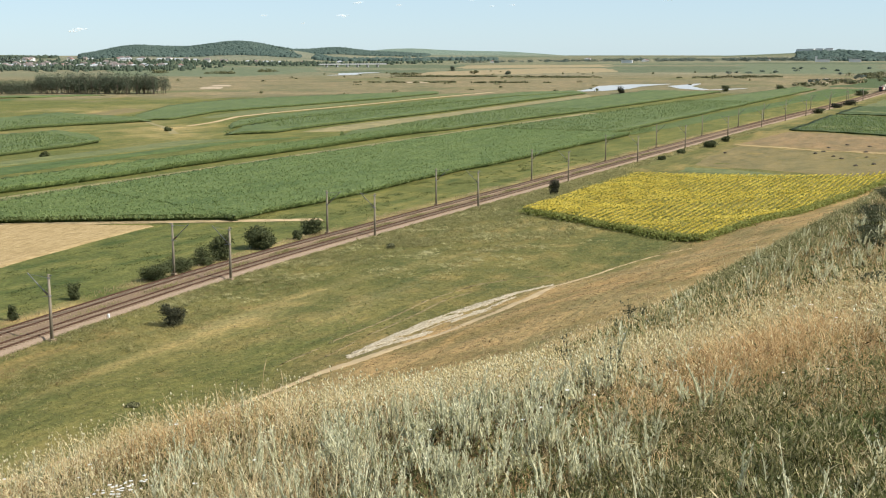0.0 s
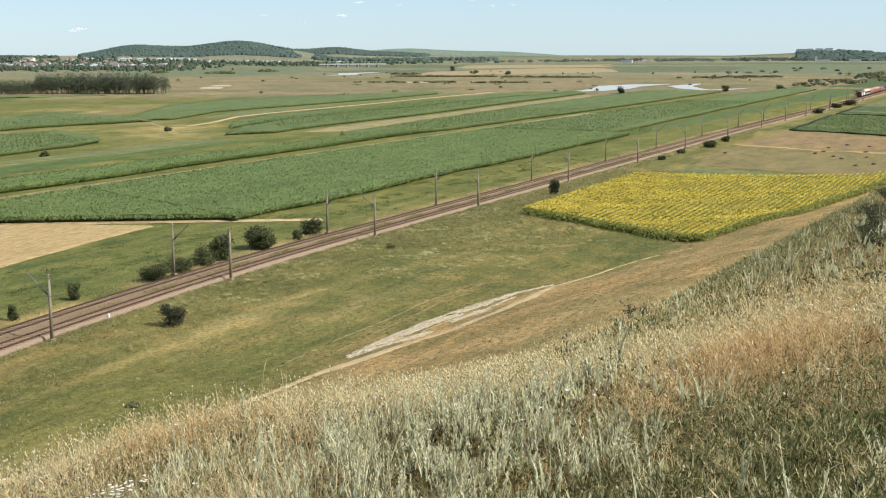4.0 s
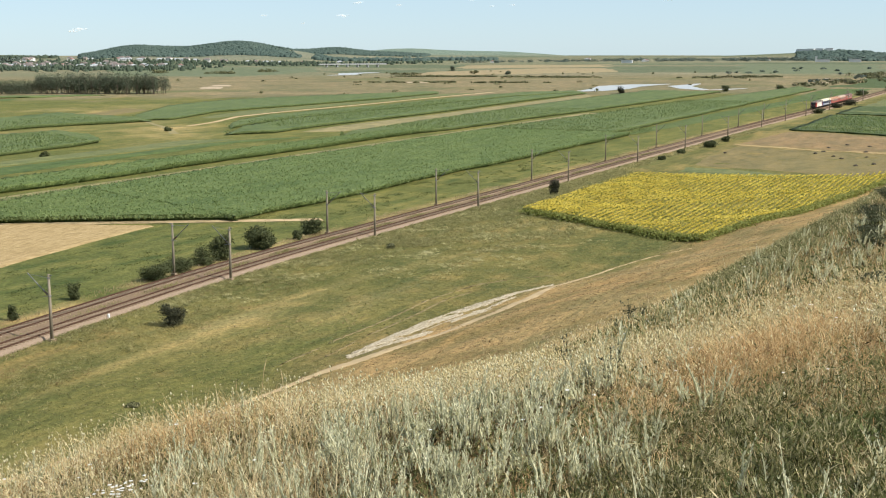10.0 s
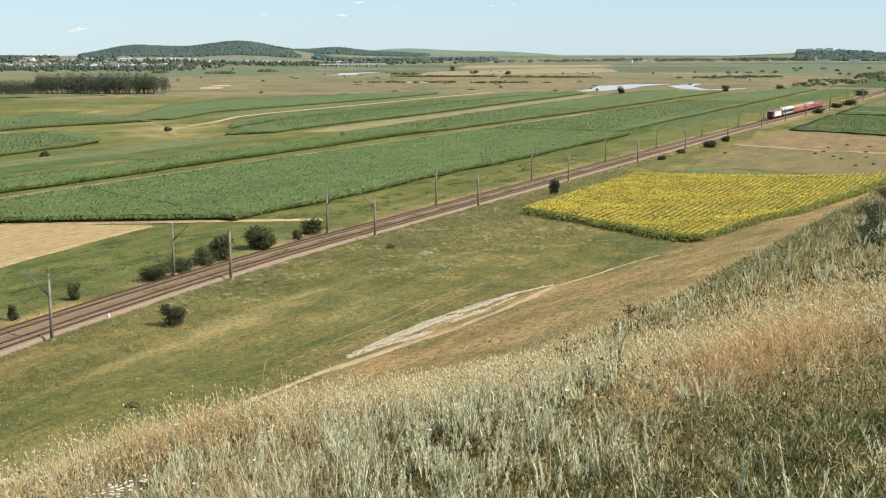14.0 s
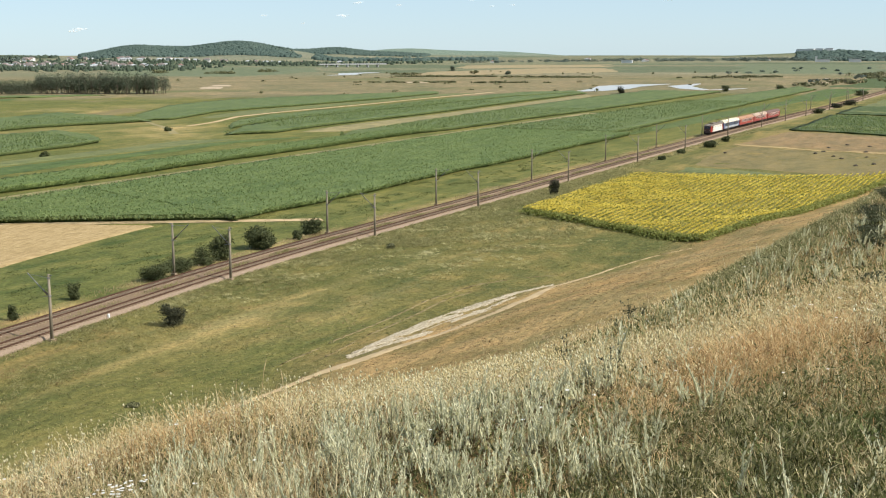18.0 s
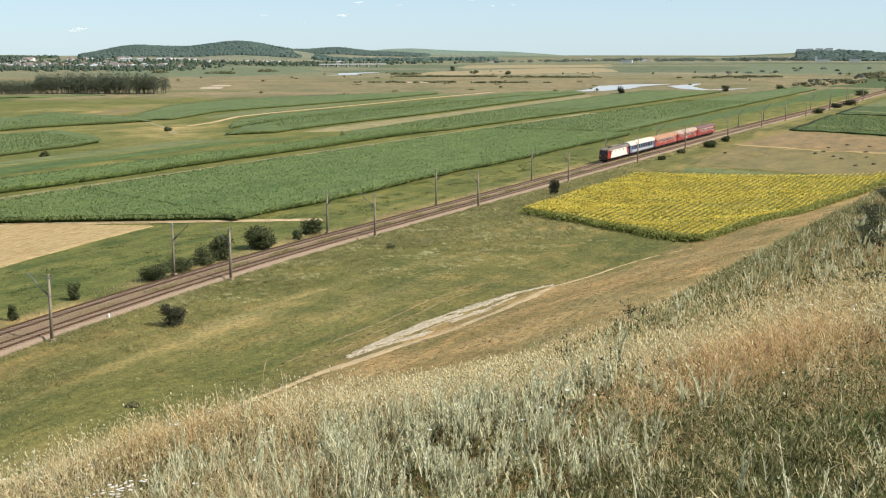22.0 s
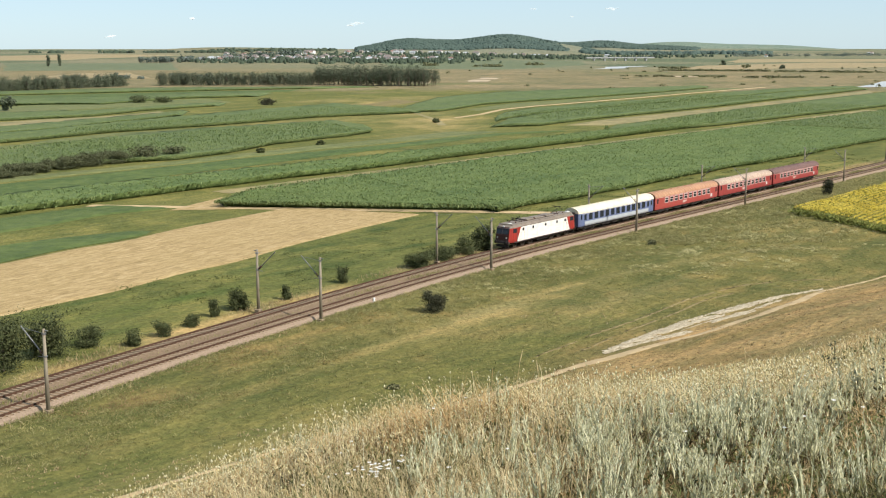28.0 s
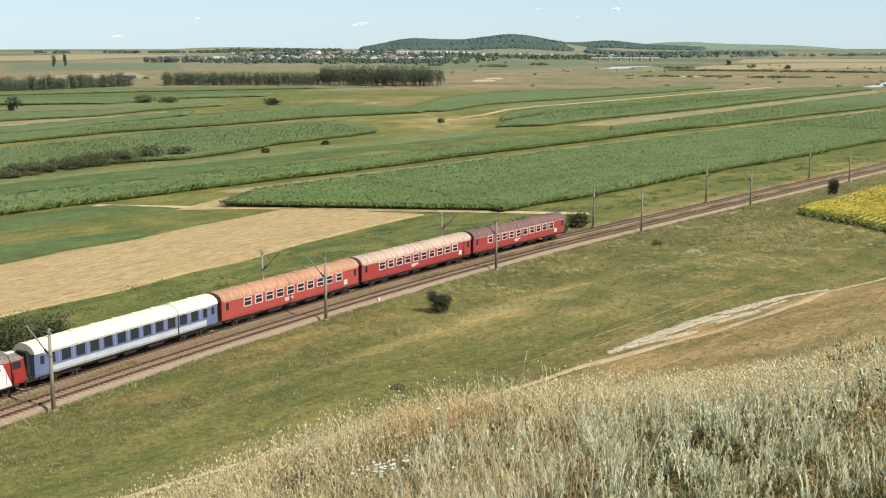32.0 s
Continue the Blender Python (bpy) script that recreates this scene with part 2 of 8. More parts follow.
def land(x, y):
    """Height of the ground."""
    x, y = np.asarray(x, dtype=float), np.asarray(y, dtype=float)
    xc = np.clip(x, -40, 700)
    near = 29.38 - 0.2408 * y - 0.1068 * xc + 0.145 * soft(xc - 28.6, 4.0) - 0.22 * soft(xc - 66, 5.0)
    near = near + 0.41 * np.exp(-((x - 9.8) ** 2 + (y - 8.5) ** 2) / 7.5) - 0.85 * np.exp(-((x - 6.2) ** 2 + (y - 10.4) ** 2) / 7.0)
    crest = np.clip(13.7 - 0.2016 * xc, -12, 22)
    hill = near - 0.424 * soft(y - crest, 1.5)
    low = -0.5 + 0.26 * soft(toe(x) - y, 3.0)
    k = 2.2
    z = k * np.logaddexp(np.clip(hill, -200, 200) / k, np.clip(low, -200, 200) / k)
    z = np.minimum(z, 36.0 + 0.02 * np.maximum(-y, 0))
    # far relief: wooded hills and low ridges
    for hx, hy, h, sx in HILLS:
        z = z + h * np.exp(-(((x - hx) ** 2 + (y - hy) ** 2) / (2 * sx * sx)))
    for k in range(len(RIDGES)):
        z = z + ridge(x, y, k)
    # shallow hollow between the hill's foot and the line, flat plain beyond it
    d = mid(x) - y
    rel = step(2, 30, d)
    z = z + rel * (0.25 * rough2(x, y, 9) + 0.12 * rough2(x, y, 3.1, 4))
    flat = step(4.6, 3.2, d) * step(600, 300, y)
    return z * (1 - flat) + flat * -0.75


# ---------------------------------------------------------------- ground
def spread(lo, hi, dense_lo, dense_hi, fine, grow, top):
    """Coordinates, fine between dense_lo and dense_hi, widening outwards."""
    mids = list(np.arange(dense_lo, dense_hi + 1e-6, fine))
    out, s, v = [], fine, dense_hi
    while v < hi:
        s = min(s * grow, top)
        v += s
        out.append(min(v, hi))
    back, s, v = [], fine, dense_lo
    while v > lo:
        s = min(s * grow, top)
        v -= s
        back.append(max(v, lo))
    return np.array(back[::-1] + mids + out)


def cover(x, y):
    """Colour of the land cover, with gap shade and far haze painted in."""
    n1, n2, n3 = rough2(x, y, 14, 1.0), rough2(x, y, 4.5, 2.0), rough2(x, y * 3, 30, 5)
    c = np.empty((len(x), 3))
    green, olive, straw, brown = np.array((0.101, 0.103, 0.039)), np.array((0.162, 0.141, 0.058)), np.array((0.335, 0.252, 0.135)), np.array((0.27, 0.185, 0.092))
    a = np.clip(0.5 + 0.45 * n1 + 0.25 * n2, 0, 1)[:, None]
    c[:] = green * (1 - a) + olive * a
    russet = np.clip(0.9 * rough2(x, y, 2.6, 11) + 0.6 * n1 - 0.25, 0, 0.45)[:, None]
    c = c * (1 - russet) + np.array((0.245, 0.175, 0.082)) * russet
    # drier bands along the slope
    for y0, w0 in ((72, 1.6), (79, 2.2), (87, 1.8)):
        band = (np.exp(-((y - y0 - 2.5 * n3 - 0.03 * (x - 110)) / w0) ** 2) * np.clip(0.15 + 0.35 * n1, 0, 0.35))[:, None]
        c = c * (1 - band) + np.array((0.30, 0.235, 0.115)) * band
    # plain beyond the railway
    d = y - mid(x)
    plain = step(4, 9, d)[:, None]
    pg = np.array((0.104, 0.112, 0.039)) * (1 - a) + np.array((0.156, 0.148, 0.057)) * a
    c = c * (1 - plain) + pg * plain
    dark_ = (0.75 * np.clip(2.6 * rough2(x * 0.3 + y * 0.15, y * 1.1, 2.0, 12) - 0.9, 0, 1) * step(9, 12, d) * step(48, 30, d) * step(420, 300, x))[:, None]
    c = c * (1 - dark_) + np.array((0.058, 0.082, 0.028)) * dark_
    # dry verge along the line
    verge = (np.exp(-((d - 6.0) / 1.7) ** 2) * np.clip(0.6 + 0.6 * n2 + 0.3 * n1, 0, 1))[:, None]
    c = c * (1 - verge) + straw * verge
    bank = (np.exp(-((d + 6.3) / 2.3) ** 2) * step(150, 200, x) * np.clip(0.75 + 0.5 * n2, 0, 1))[:, None]
    c = c * (1 - bank) + np.array((0.235, 0.195, 0.10)) * bank
    # a long drier band along the slope
    px, py = np.array([(60, 79), (73, 79.9), (85.5, 80.9), (100.7, 81.8), (118.8, 83.2), (135.9, 82.6), (152.9, 79.8), (172, 76.5)]).T
    b_ = (0.75 * np.exp(-((y - np.interp(x, px, py) - 0.5 * n2) / 1.1) ** 2) * step(56, 66, x) * step(175, 166, x) * np.clip(0.8 + 0.35 * n2 + 0.25 * n1, 0.2, 1))[:, None]
    c = c * (1 - b_) + np.array((0.30, 0.228, 0.112)) * b_
    # rusty patches on the bank, a yellowed hollow and dry ends among the far plots
    for bx, by, rx, ry, k, tone in ((64, 85, 6, 2.2, 0.85, brown), (70, 88, 6, 2.2, 0.7, brown), (85, 90, 9, 2.2, 0.7, brown), (92, 117, 16, 2.4, 0.8, np.array((0.06, 0.088, 0.026))), (72, 109, 8, 1.6, 0.7, np.array((0.06, 0.088, 0.026))), (120, 124, 16, 2.2, 0.6, np.array((0.065, 0.09, 0.03))), (104, 62.5, 10, 1.6, 0.8, brown), (110, 82, 12, 2.0, 0.5, straw), (48, 79, 7, 3, 0.5, brown), (58, 68, 10, 2, 0.4, straw), (130, 74, 14, 1.4, 0.35, straw),
                                    (376, 310, 22, 15, 0.85, straw), (347, 286, 16, 14, 0.7, straw), (400, 345, 18, 12, 0.6, straw), (452, 416, 26, 9, 1.0, straw), (500, 440, 40, 9, 0.9, straw), (330, 345, 40, 8, 0.5, straw),
                                    (470, 460, 30, 6, 0.6, straw), (320, 268, 22, 5, 0.5, straw), (740, 560, 60, 18, 0.8, straw), (700, 520, 30, 22, 0.5, straw), (52, 76, 20, 13, 0.65, np.array((0.098, 0.112, 0.038))), (95, 70, 22, 5, 0.5, np.array((0.10, 0.112, 0.038)))):
        b_ = (k * np.exp(-(((x - bx) / rx) ** 2 + ((y - by) / ry) ** 2)) * np.clip(0.9 + 0.6 * n2 + 0.4 * n1, 0, 1.15)).clip(0, 1)[:, None]
        c = c * (1 - b_) + tone * b_
    # cut field beyond the sunflowers
    cut = (step(335, 350, x + 0.4 * (y - 60)) * step(480, 465, x) * step(92, 86, y) * step(10, 20, y))[:, None]
    c = c * (1 - 0.8 * cut) + np.array((0.205, 0.16, 0.08)) * 0.8 * cut
    # the hill above the path: dry grass
    t = toe(x)
    k_ = step(150, 200, x)
    dry = (step(t + 1 + 4.5 * k_, t - 6 + 7.5 * k_, y) * np.clip(0.85 + 0.3 * n2, 0, 1))[:, None]
    hb = np.array((0.36, 0.256, 0.14)) * (0.25 + 0.6 * a) + np.array((0.295, 0.19, 0.098)) * (0.75 - 0.6 * a)
    c = c * (1 - dry) + hb * dry
    # brown litter and bare soil, darkened in colour for shade among the hilltop grass
    shaded_litter = (step(26, 15, np.hypot(x, y)) * 0.65)[:, None]
    c = c * (1 - shaded_litter) + np.array((0.075, 0.060, 0.030)) * shaded_litter
    # valley floor past the fields: rough pasture, then a mosaic of plots
    far = step(-30, 30, x * 0.9 + y * 0.62 - 850 + 50 * n3)[:, None]
    n4 = rough2(x, y, 90, 3)[:, None]
    n4 = np.clip(0.7 * n4 + 0.6 * rough2(x * 0.55 + y * 0.83, (0.83 * x - 0.55 * y) * 0.3, 26, 2)[:, None], -1, 1)
    p_, q_ = 0.86 * x + 0.5 * y, 0.86 * y - 0.5 * x
    n5 = np.clip(0.9 * rough2(p_, q_ * 0.22, 22, 4) + 0.6 * rough2(p_, q_ * 0.3, 9, 6), -1, 1)[:, None]
    tan = np.array((0.245, 0.188, 0.132)) * (0.5 - 0.5 * n5) + np.array((0.148, 0.135, 0.088)) * (0.5 + 0.5 * n5)
    wet = np.clip(1.6 * n4 - 0.55, 0, 1)
    tan = tan * (1 - wet) + np.array((0.13, 0.135, 0.068)) * wet
    c = c * (1 - far) + tan * far
    u, v = x * 0.85 + y * 0.53 + 25 * n1, -x * 0.53 + y * 0.85 + 40 * n3
    cell = np.sin(np.floor(u / 170) * 12.9898 + np.floor(v / 420) * 78.233) * 43758.5453
    cell = cell - np.floor(cell)
    # far plot colours greyed and blued to stand for distance haze
    hazed_pal = np.array([(0.22, 0.20, 0.155), (0.18, 0.18, 0.135), (0.13, 0.145, 0.105), (0.20, 0.185, 0.14), (0.12, 0.138, 0.10), (0.235, 0.215, 0.17)])
    plots = hazed_pal[(cell * 5.99).astype(int)] * 0.9
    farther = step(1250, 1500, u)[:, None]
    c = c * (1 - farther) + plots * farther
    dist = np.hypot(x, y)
    # ridge tones carry a bluish haze in the ground colour
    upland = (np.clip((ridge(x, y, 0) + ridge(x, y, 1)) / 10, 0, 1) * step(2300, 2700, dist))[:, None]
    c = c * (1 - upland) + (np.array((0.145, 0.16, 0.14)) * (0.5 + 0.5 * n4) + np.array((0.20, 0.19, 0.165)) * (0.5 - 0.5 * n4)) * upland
    hazed_downs = (np.clip((ridge(x, y, 2)) / 8, 0, 1))[:, None]
    c = c * (1 - hazed_downs) + np.array((0.155, 0.195, 0.19)) * hazed_downs
    return c


def build_ground():
    xs = spread(-300, 4950, -4, 150, 1.0, 1.04, 45)
    ys = spread(-900, 4500, -14, 112, 1.0, 1.04, 45)
    X, Y = np.meshgrid(xs, ys, indexing="ij")
    Z = land(X.ravel(), Y.ravel())
    v = np.stack([X.ravel(), Y.ravel(), Z], 1)
    nx, ny = X.shape
    i = (np.arange(nx - 1)[:, None] * ny + np.arange(ny - 1)[None, :]).ravel()
    f = np.stack([i, i + ny, i + ny + 1, i + 1], 1)
    ob = big_mesh("ground", v, f, [MAT["ground"]], smooth=True)
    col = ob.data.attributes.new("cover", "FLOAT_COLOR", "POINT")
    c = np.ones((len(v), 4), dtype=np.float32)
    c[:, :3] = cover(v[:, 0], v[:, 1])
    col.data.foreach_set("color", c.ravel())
    tagged(ob, "dry grass hillside falling to a flat green valley floor", "ground", kind="structure")


EDGES = []        # open edges of the maize plots


def even(line, n):
    """n + 1 points at even steps along a plan line."""
    q = np.array(line, dtype=float)
    d = np.concatenate([[0], np.cumsum(np.linalg.norm(np.diff(q, axis=0), axis=1))])
    t = np.linspace(0, d[-1], n + 1)
    return np.stack([np.interp(t, d, q[:, 0]), np.interp(t, d, q[:, 1])], 1)


def patch(name, corners, height, mat, cell, label, category="field", bumps=0.25, edge=1.0, kind="structure"):
    """A crop or grass plot over four corners (x, y): low edge from a to b, high edge from d to c."""
    a, b, c, d = corners
    return plot(name, [a, b], [d, c], height, mat, cell, label, category, bumps, edge, kind)


def plot(name, low_edge, high_edge, height, mat, cell, label, category="field", bumps=0.25, edge=1.0, kind="structure"):
    """A crop or grass plot between two plan lines."""
    a, b, c, d = (np.array(q, dtype=float) for q in (low_edge[0], low_edge[-1], high_edge[-1], high_edge[0]))
    nu = max(2, min(420, int(np.linalg.norm(b - a) / cell)))
    nv = max(2, min(160, int(max(np.linalg.norm(d - a), np.linalg.norm(c - b), np.linalg.norm(even(low_edge, 2)[1] - even(high_edge, 2)[1])) / cell)))
    V = np.broadcast_to(np.linspace(0, 1, nv + 1)[None, :], (nu + 1, nv + 1))
    U = np.broadcast_to(np.linspace(0, 1, nu + 1)[:, None], (nu + 1, nv + 1))
    P = even(low_edge, nu)[:, None, :] * (1 - V)[..., None] + even(high_edge, nu)[:, None, :] * V[..., None]
    x, y = P[..., 0], P[..., 1]
    y = y + (edge * 2.0 * rough2(x, 0 * x, 70, 1.0) if edge > 2 else 0) + edge * rough2(x, 0 * x, 23, len(name)) + edge * 0.4 * rough2(x, 0 * x, 6, 2)
    rng = np.random.default_rng(len(label) + int(abs(a[0]) + abs(a[1])))
    ends = np.minimum(1, 0.04 + 0.96 * np.minimum(U, 1 - U) * np.linalg.norm(b - a) / 7) if height > 1.05 and np.hypot(*a) > 300 else 1
    z = land(x, y) + height * ends * (1 - bumps * rng.random(x.shape))
    rim = np.zeros_like(z, dtype=bool)
    rim[0], rim[-1], rim[:, 0], rim[:, -1] = True, True, True, True
    narrow = min(np.linalg.norm(d - a), np.linalg.norm(c - b)) < 9
    if height < 0.45:
        z = np.where(rim, land(x, y) + (0.06 if narrow else -0.25), z)
    top = np.stack([x, y, z], -1)
    n = top.shape[0] * top.shape[1]
    verts = top.reshape(-1, 3)
    nv1 = nv + 1
    i = (np.arange(nu)[:, None] * nv1 + np.arange(nv)[None, :]).ravel()
    faces = np.stack([i, i + nv1, i + nv1 + 1, i + 1], 1)
    if height < 0.45:
        return tagged(big_mesh(name, verts, faces, [mat]), label, category, kind=kind)
    if mat in (MAT["corn"], MAT["corn_far"]):
        EDGES.append((top[:, 0, :].copy(), height))
        EDGES.append((top[0, :, :].copy(), height))
    ring = [(u, 0) for u in range(nu + 1)] + [(nu, k) for k in range(1, nv + 1)] + [(u, nv) for u in range(nu - 1, -1, -1)] + [(0, k) for k in range(nv - 1, 0, -1)]
    idx = np.array([u * nv1 + k for u, k in ring])
    low = verts[idx].copy()
    e1, e2 = b - a, d - a
    flip = e1[0] * e2[1] - e1[1] * e2[0] < 0
    g = np.roll(low[:, :2], -1, 0) - np.roll(low[:, :2], 1, 0)
    g /= np.linalg.norm(g, axis=1)[:, None] + 1e-6
    low[:, :2] += np.stack([-g[:, 1], g[:, 0]], 1) * (-1.2 if flip else 1.2) * min(height, 1.6)     # foot stands back under the leaves
    low[:, 2] = land(low[:, 0], low[:, 1]) - 0.1
    m = len(idx)
    j = np.arange(m)
    skirt = np.stack([idx[j], n + j, n + (j + 1) % m, idx[(j + 1) % m]], 1)
    if flip:
        faces, skirt = faces[:, ::-1], skirt[:, ::-1]
    ob = big_mesh(name, np.concatenate([verts, low]), np.concatenate([faces, skirt]), [mat])
    return tagged(ob, label, category, kind=kind)


def build_fields():
    C, F, L, M, D, S = MAT["corn"], MAT["corn_far"], MAT["lucerne"], MAT["meadow"], MAT["dry"], MAT["stubble"]
    maize, far_maize = "tall green maize field", "far green maize field on the plain"
    patch("stubble_field", [(30, 118), (168, 139.5), (158, 166), (30, 150)], 0.16, S, 1.2, "harvested straw stubble field beside the railway", edge=1.6)
    patch("stubble_strip", [(141, 181), (150, 172), (154, 180), (160, 188)], 0.10, S, 2.0, "small corner of bare straw stubble")
    patch("farm_track", [(134, 199), (186, 117), (188.2, 119.2), (136.6, 200.2)], 0.10, MAT["dust"], 0.5, "pale dirt farm track between the fields", "track", edge=0.3)
    patch("maize_field", [(150, 178), (181, 131.2), (205, 189.4), (163, 185)], 1.35, C, 1.1, maize)
    patch("maize_field", [(177, 131), (420, 132), (420, 189.5), (200, 189.5)], 1.35, C, 1.1, maize + " along the railway")
    patch("maize_field", [(420, 140), (940, 150), (1000, 172), (420, 189.5)], 1.35, F, 2.6, maize + " along the railway")
    plot("green_crop", [(425, 133), (468, 130), (568, 127), (736, 125)], [(428, 137), (470, 139), (572, 141), (736, 136)], 0.42, L, 2.2, "dark green crop strip along the railway", edge=0.8)
    patch("maize_strip", [(60, 199.3), (420, 207), (420, 217), (60, 219)], 1.7, C, 1.1, "narrow strip of tall maize")
    patch("farm_track", [(165, 192.5), (560, 192.5), (560, 198.6), (165, 198.2)], 0.2, D, 2.0, "dry grass track between two maize fields", "track", edge=0.3)
    # long strips of the plain, from the railway outwards
    plot("lucerne_strip", [(30, 231), (144, 226.5), (177, 230), (212, 232), (267, 237), (295, 238), (329, 241), (358, 234)], [(30, 244), (156, 245), (191, 247), (227, 248), (278, 246), (310, 249), (338, 247), (360, 236)], 0.35, L, 2.5, "dark green mown lucerne strip", edge=0.5)
    plot("meadow_strip", [(30, 246), (200, 249), (300, 251), (345, 248)], [(30, 256), (190, 256), (260, 262), (330, 266)], 0.2, M, 2.5, "light green meadow strip")
    plot("maize_field", [(100, 268), (165, 268), (204, 259), (222, 262), (254, 273), (290, 278), (310, 284)], [(100, 306), (178, 308), (234, 331), (286, 336), (338, 331), (326, 304)], 1.4, F, 2.4, "broad green maize field on the plain")
    plot("meadow_strip", [(100, 310), (178, 312), (234, 335), (290, 340)], [(100, 330), (200, 338), (247, 352), (290, 350)], 0.25, M, 3, "light green meadow strip", edge=2)
    plot("maize_field", [(100, 336), (200, 344), (247, 354), (301, 354), (354, 359), (409, 345)], [(100, 372), (230, 372), (306, 395), (385, 413), (430, 420), (416, 352)], 1.4, F, 2.4, "green maize plot with a ragged edge")
    plot("maize_field", [(100, 378), (247, 379), (273, 390), (305, 402), (329, 414)], [(100, 398), (245, 404), (286, 414), (330, 427), (352, 436)], 1.2, F, 3, "narrow far maize strip", edge=1.5)
    plot("dry_grass_strip", [(100, 402), (245, 408), (300, 420), (340, 432)], [(100, 430), (256, 437), (304, 436), (345, 448)], 0.2, D, 3, "yellowed dry grass strip", edge=2)
    plot("maize_field", [(100, 434), (256, 440), (304, 439), (339, 454), (390, 460)], [(100, 478), (282, 480), (323, 467), (366, 474), (410, 478)], 1.2, F, 3, "far green maize field on the plain", edge=1.5)
    plot("meadow_strip", [(100, 484), (300, 486), (420, 484)], [(100, 536), (330, 540), (440, 530)], 0.25, M, 4, "light green meadow strip", edge=3)
    plot("maize_field", [(100, 545), (322, 552), (361, 513), (426, 536), (470, 520)], [(100, 610), (330, 612), (400, 570), (450, 572), (510, 550)], 1.2, F, 4, "far green maize field on the plain", edge=2)
    plot("lucerne_strip", [(100, 616), (330, 618), (420, 580), (530, 556)], [(100, 645), (350, 650), (450, 620), (560, 575)], 0.3, L, 4, "dark green lucerne strip", edge=2)
    plot("maize_field", [(100, 652), (360, 656), (460, 626), (570, 580)], [(100, 690), (400, 690), (500, 668), (620, 560)], 1.1, F, 4.5, "far green maize field on the plain", edge=2)
    # plots right of the dry hollow
    plot("maize_field", [(411, 354), (425, 345), (482, 366), (533, 367), (601, 366), (670, 367), (746, 374)], [(430, 374), (512, 421), (554, 433), (600, 438), (651, 430), (698, 416), (783, 392)], 1.1, F, 3, "broad far maize field below the river pasture", edge=1.0)
    plot("meadow_strip", [(440, 336), (540, 346), (690, 354), (780, 358)], [(440, 344), (500, 362), (600, 363), (745, 371)], 0.2, M, 4, "light green meadow strip", edge=0.6)
    plot("field_lane", [(392, 311), (418, 317), (456, 332), (491, 337), (540, 338), (604, 341), (686, 347), (791, 350)], [(392, 313.5), (418, 320), (456, 335.5), (491, 340.5), (540, 341.5), (604, 345), (686, 351), (791, 355)], 0.3, MAT["dust"], 3, "pale dirt lane between the fields", "lane", edge=0.3)
    plot("maize_field", [(384, 285), (427, 296), (474, 299), (553, 298), (712, 305), (804, 289)], [(394, 293), (421, 308), (461, 320), (511, 321), (564, 319), (682, 327), (785, 326), (834, 300)], 1.3, F, 2.6, "long green maize strip beside the lane", edge=0.6)
    plot("maize_field", [(356, 267), (373, 256), (415, 261), (463, 262), (519, 263), (642, 273), (785, 280)], [(381, 280), (427, 292), (474, 295), (553, 294), (712, 300), (804, 285)], 1.3, F, 2.6, "green maize plot with a ragged edge", edge=0.6)
    plot("meadow_strip", [(392, 238), (437, 239), (498, 243), (573, 248), (740, 258)], [(380, 252), (415, 257), (519, 260), (642, 269), (785, 277)], 0.2, D, 4, "yellowed meadow strip between the maize", edge=0.6)
    plot("maize_field", [(361, 219), (384, 208), (420, 203), (502, 203.5), (578, 201), (860, 203)], [(379, 230), (403, 229), (437, 234), (498, 239), (573, 244), (661, 249), (860, 256)], 1.4, F, 2.4, "long green maize strip", edge=0.6)
    plot("washout", [(418, 362), (398, 337), (383, 319), (366, 301), (352, 289)], [(419, 361), (400, 336), (385.5, 318), (369, 299.5), (355.5, 287.5)], 0.12, D, 1.5, "pale gully worn through the dry hollow", "gully", edge=0.8)
    # lush cut plots between the stubble and the farm track
    plot("green_crop", [(60, 171), (105, 181), (117, 183), (130, 186), (144, 184)], [(60, 196), (112, 197), (122, 197), (132, 197.5), (138, 197)], 0.30, L, 1.6, "dark green lucerne by the farm track", edge=0.8)
    plot("green_crop", [(40, 152), (89, 156.5), (100, 158.5), (111, 160), (120, 161)], [(40, 166), (99, 170), (107, 169), (117, 167), (123, 163.5)], 0.40, L, 1.6, "dark green lucerne beside the stubble", edge=0.8)
    plot("green_crop", [(740, 117), (820, 115), (900, 114), (985, 112)], [(740, 138), (820, 143), (900, 147), (965, 149)], 0.42, L, 4, "dark green crop strip along the railway", edge=1.5)
    patch("meadow_strip", [(298, 83), (283, 20), (297, 20), (315, 84)], 0.12, M, 2.5, "green strip beside the sunflowers", edge=0.8)
    # the far end of the field along the line: yellowing plots
    plot("meadow_strip", [(430, 142.5), (468, 147), (516, 149), (572, 146)], [(480, 178), (520, 186), (580, 186), (640, 180)], 0.35, M, 3, "yellowing green crop along the railway", edge=0.8)
    plot("bare_strip", [(420, 395), (439, 393), (462, 400), (489, 411)], [(436, 412), (458, 420), (476, 430), (500, 442)], 0.15, MAT["grazed"], 4, "bare tan strip among the plots", edge=2)
    plot("bare_strip", [(372, 372), (400, 380), (424, 388)], [(400, 402), (420, 410), (440, 420)], 0.12, D, 4, "dry yellow ground among the plots", edge=2)
    # south of the line
    patch("sunflower_base", [SUNFLOWERS[0], SUNFLOWERS[1], SUNFLOWERS[2], SUNFLOWERS[3]], 0.85, MAT["sun_green"], 1.1, "leafy green sunflower crop", bumps=0.4, edge=0.6)
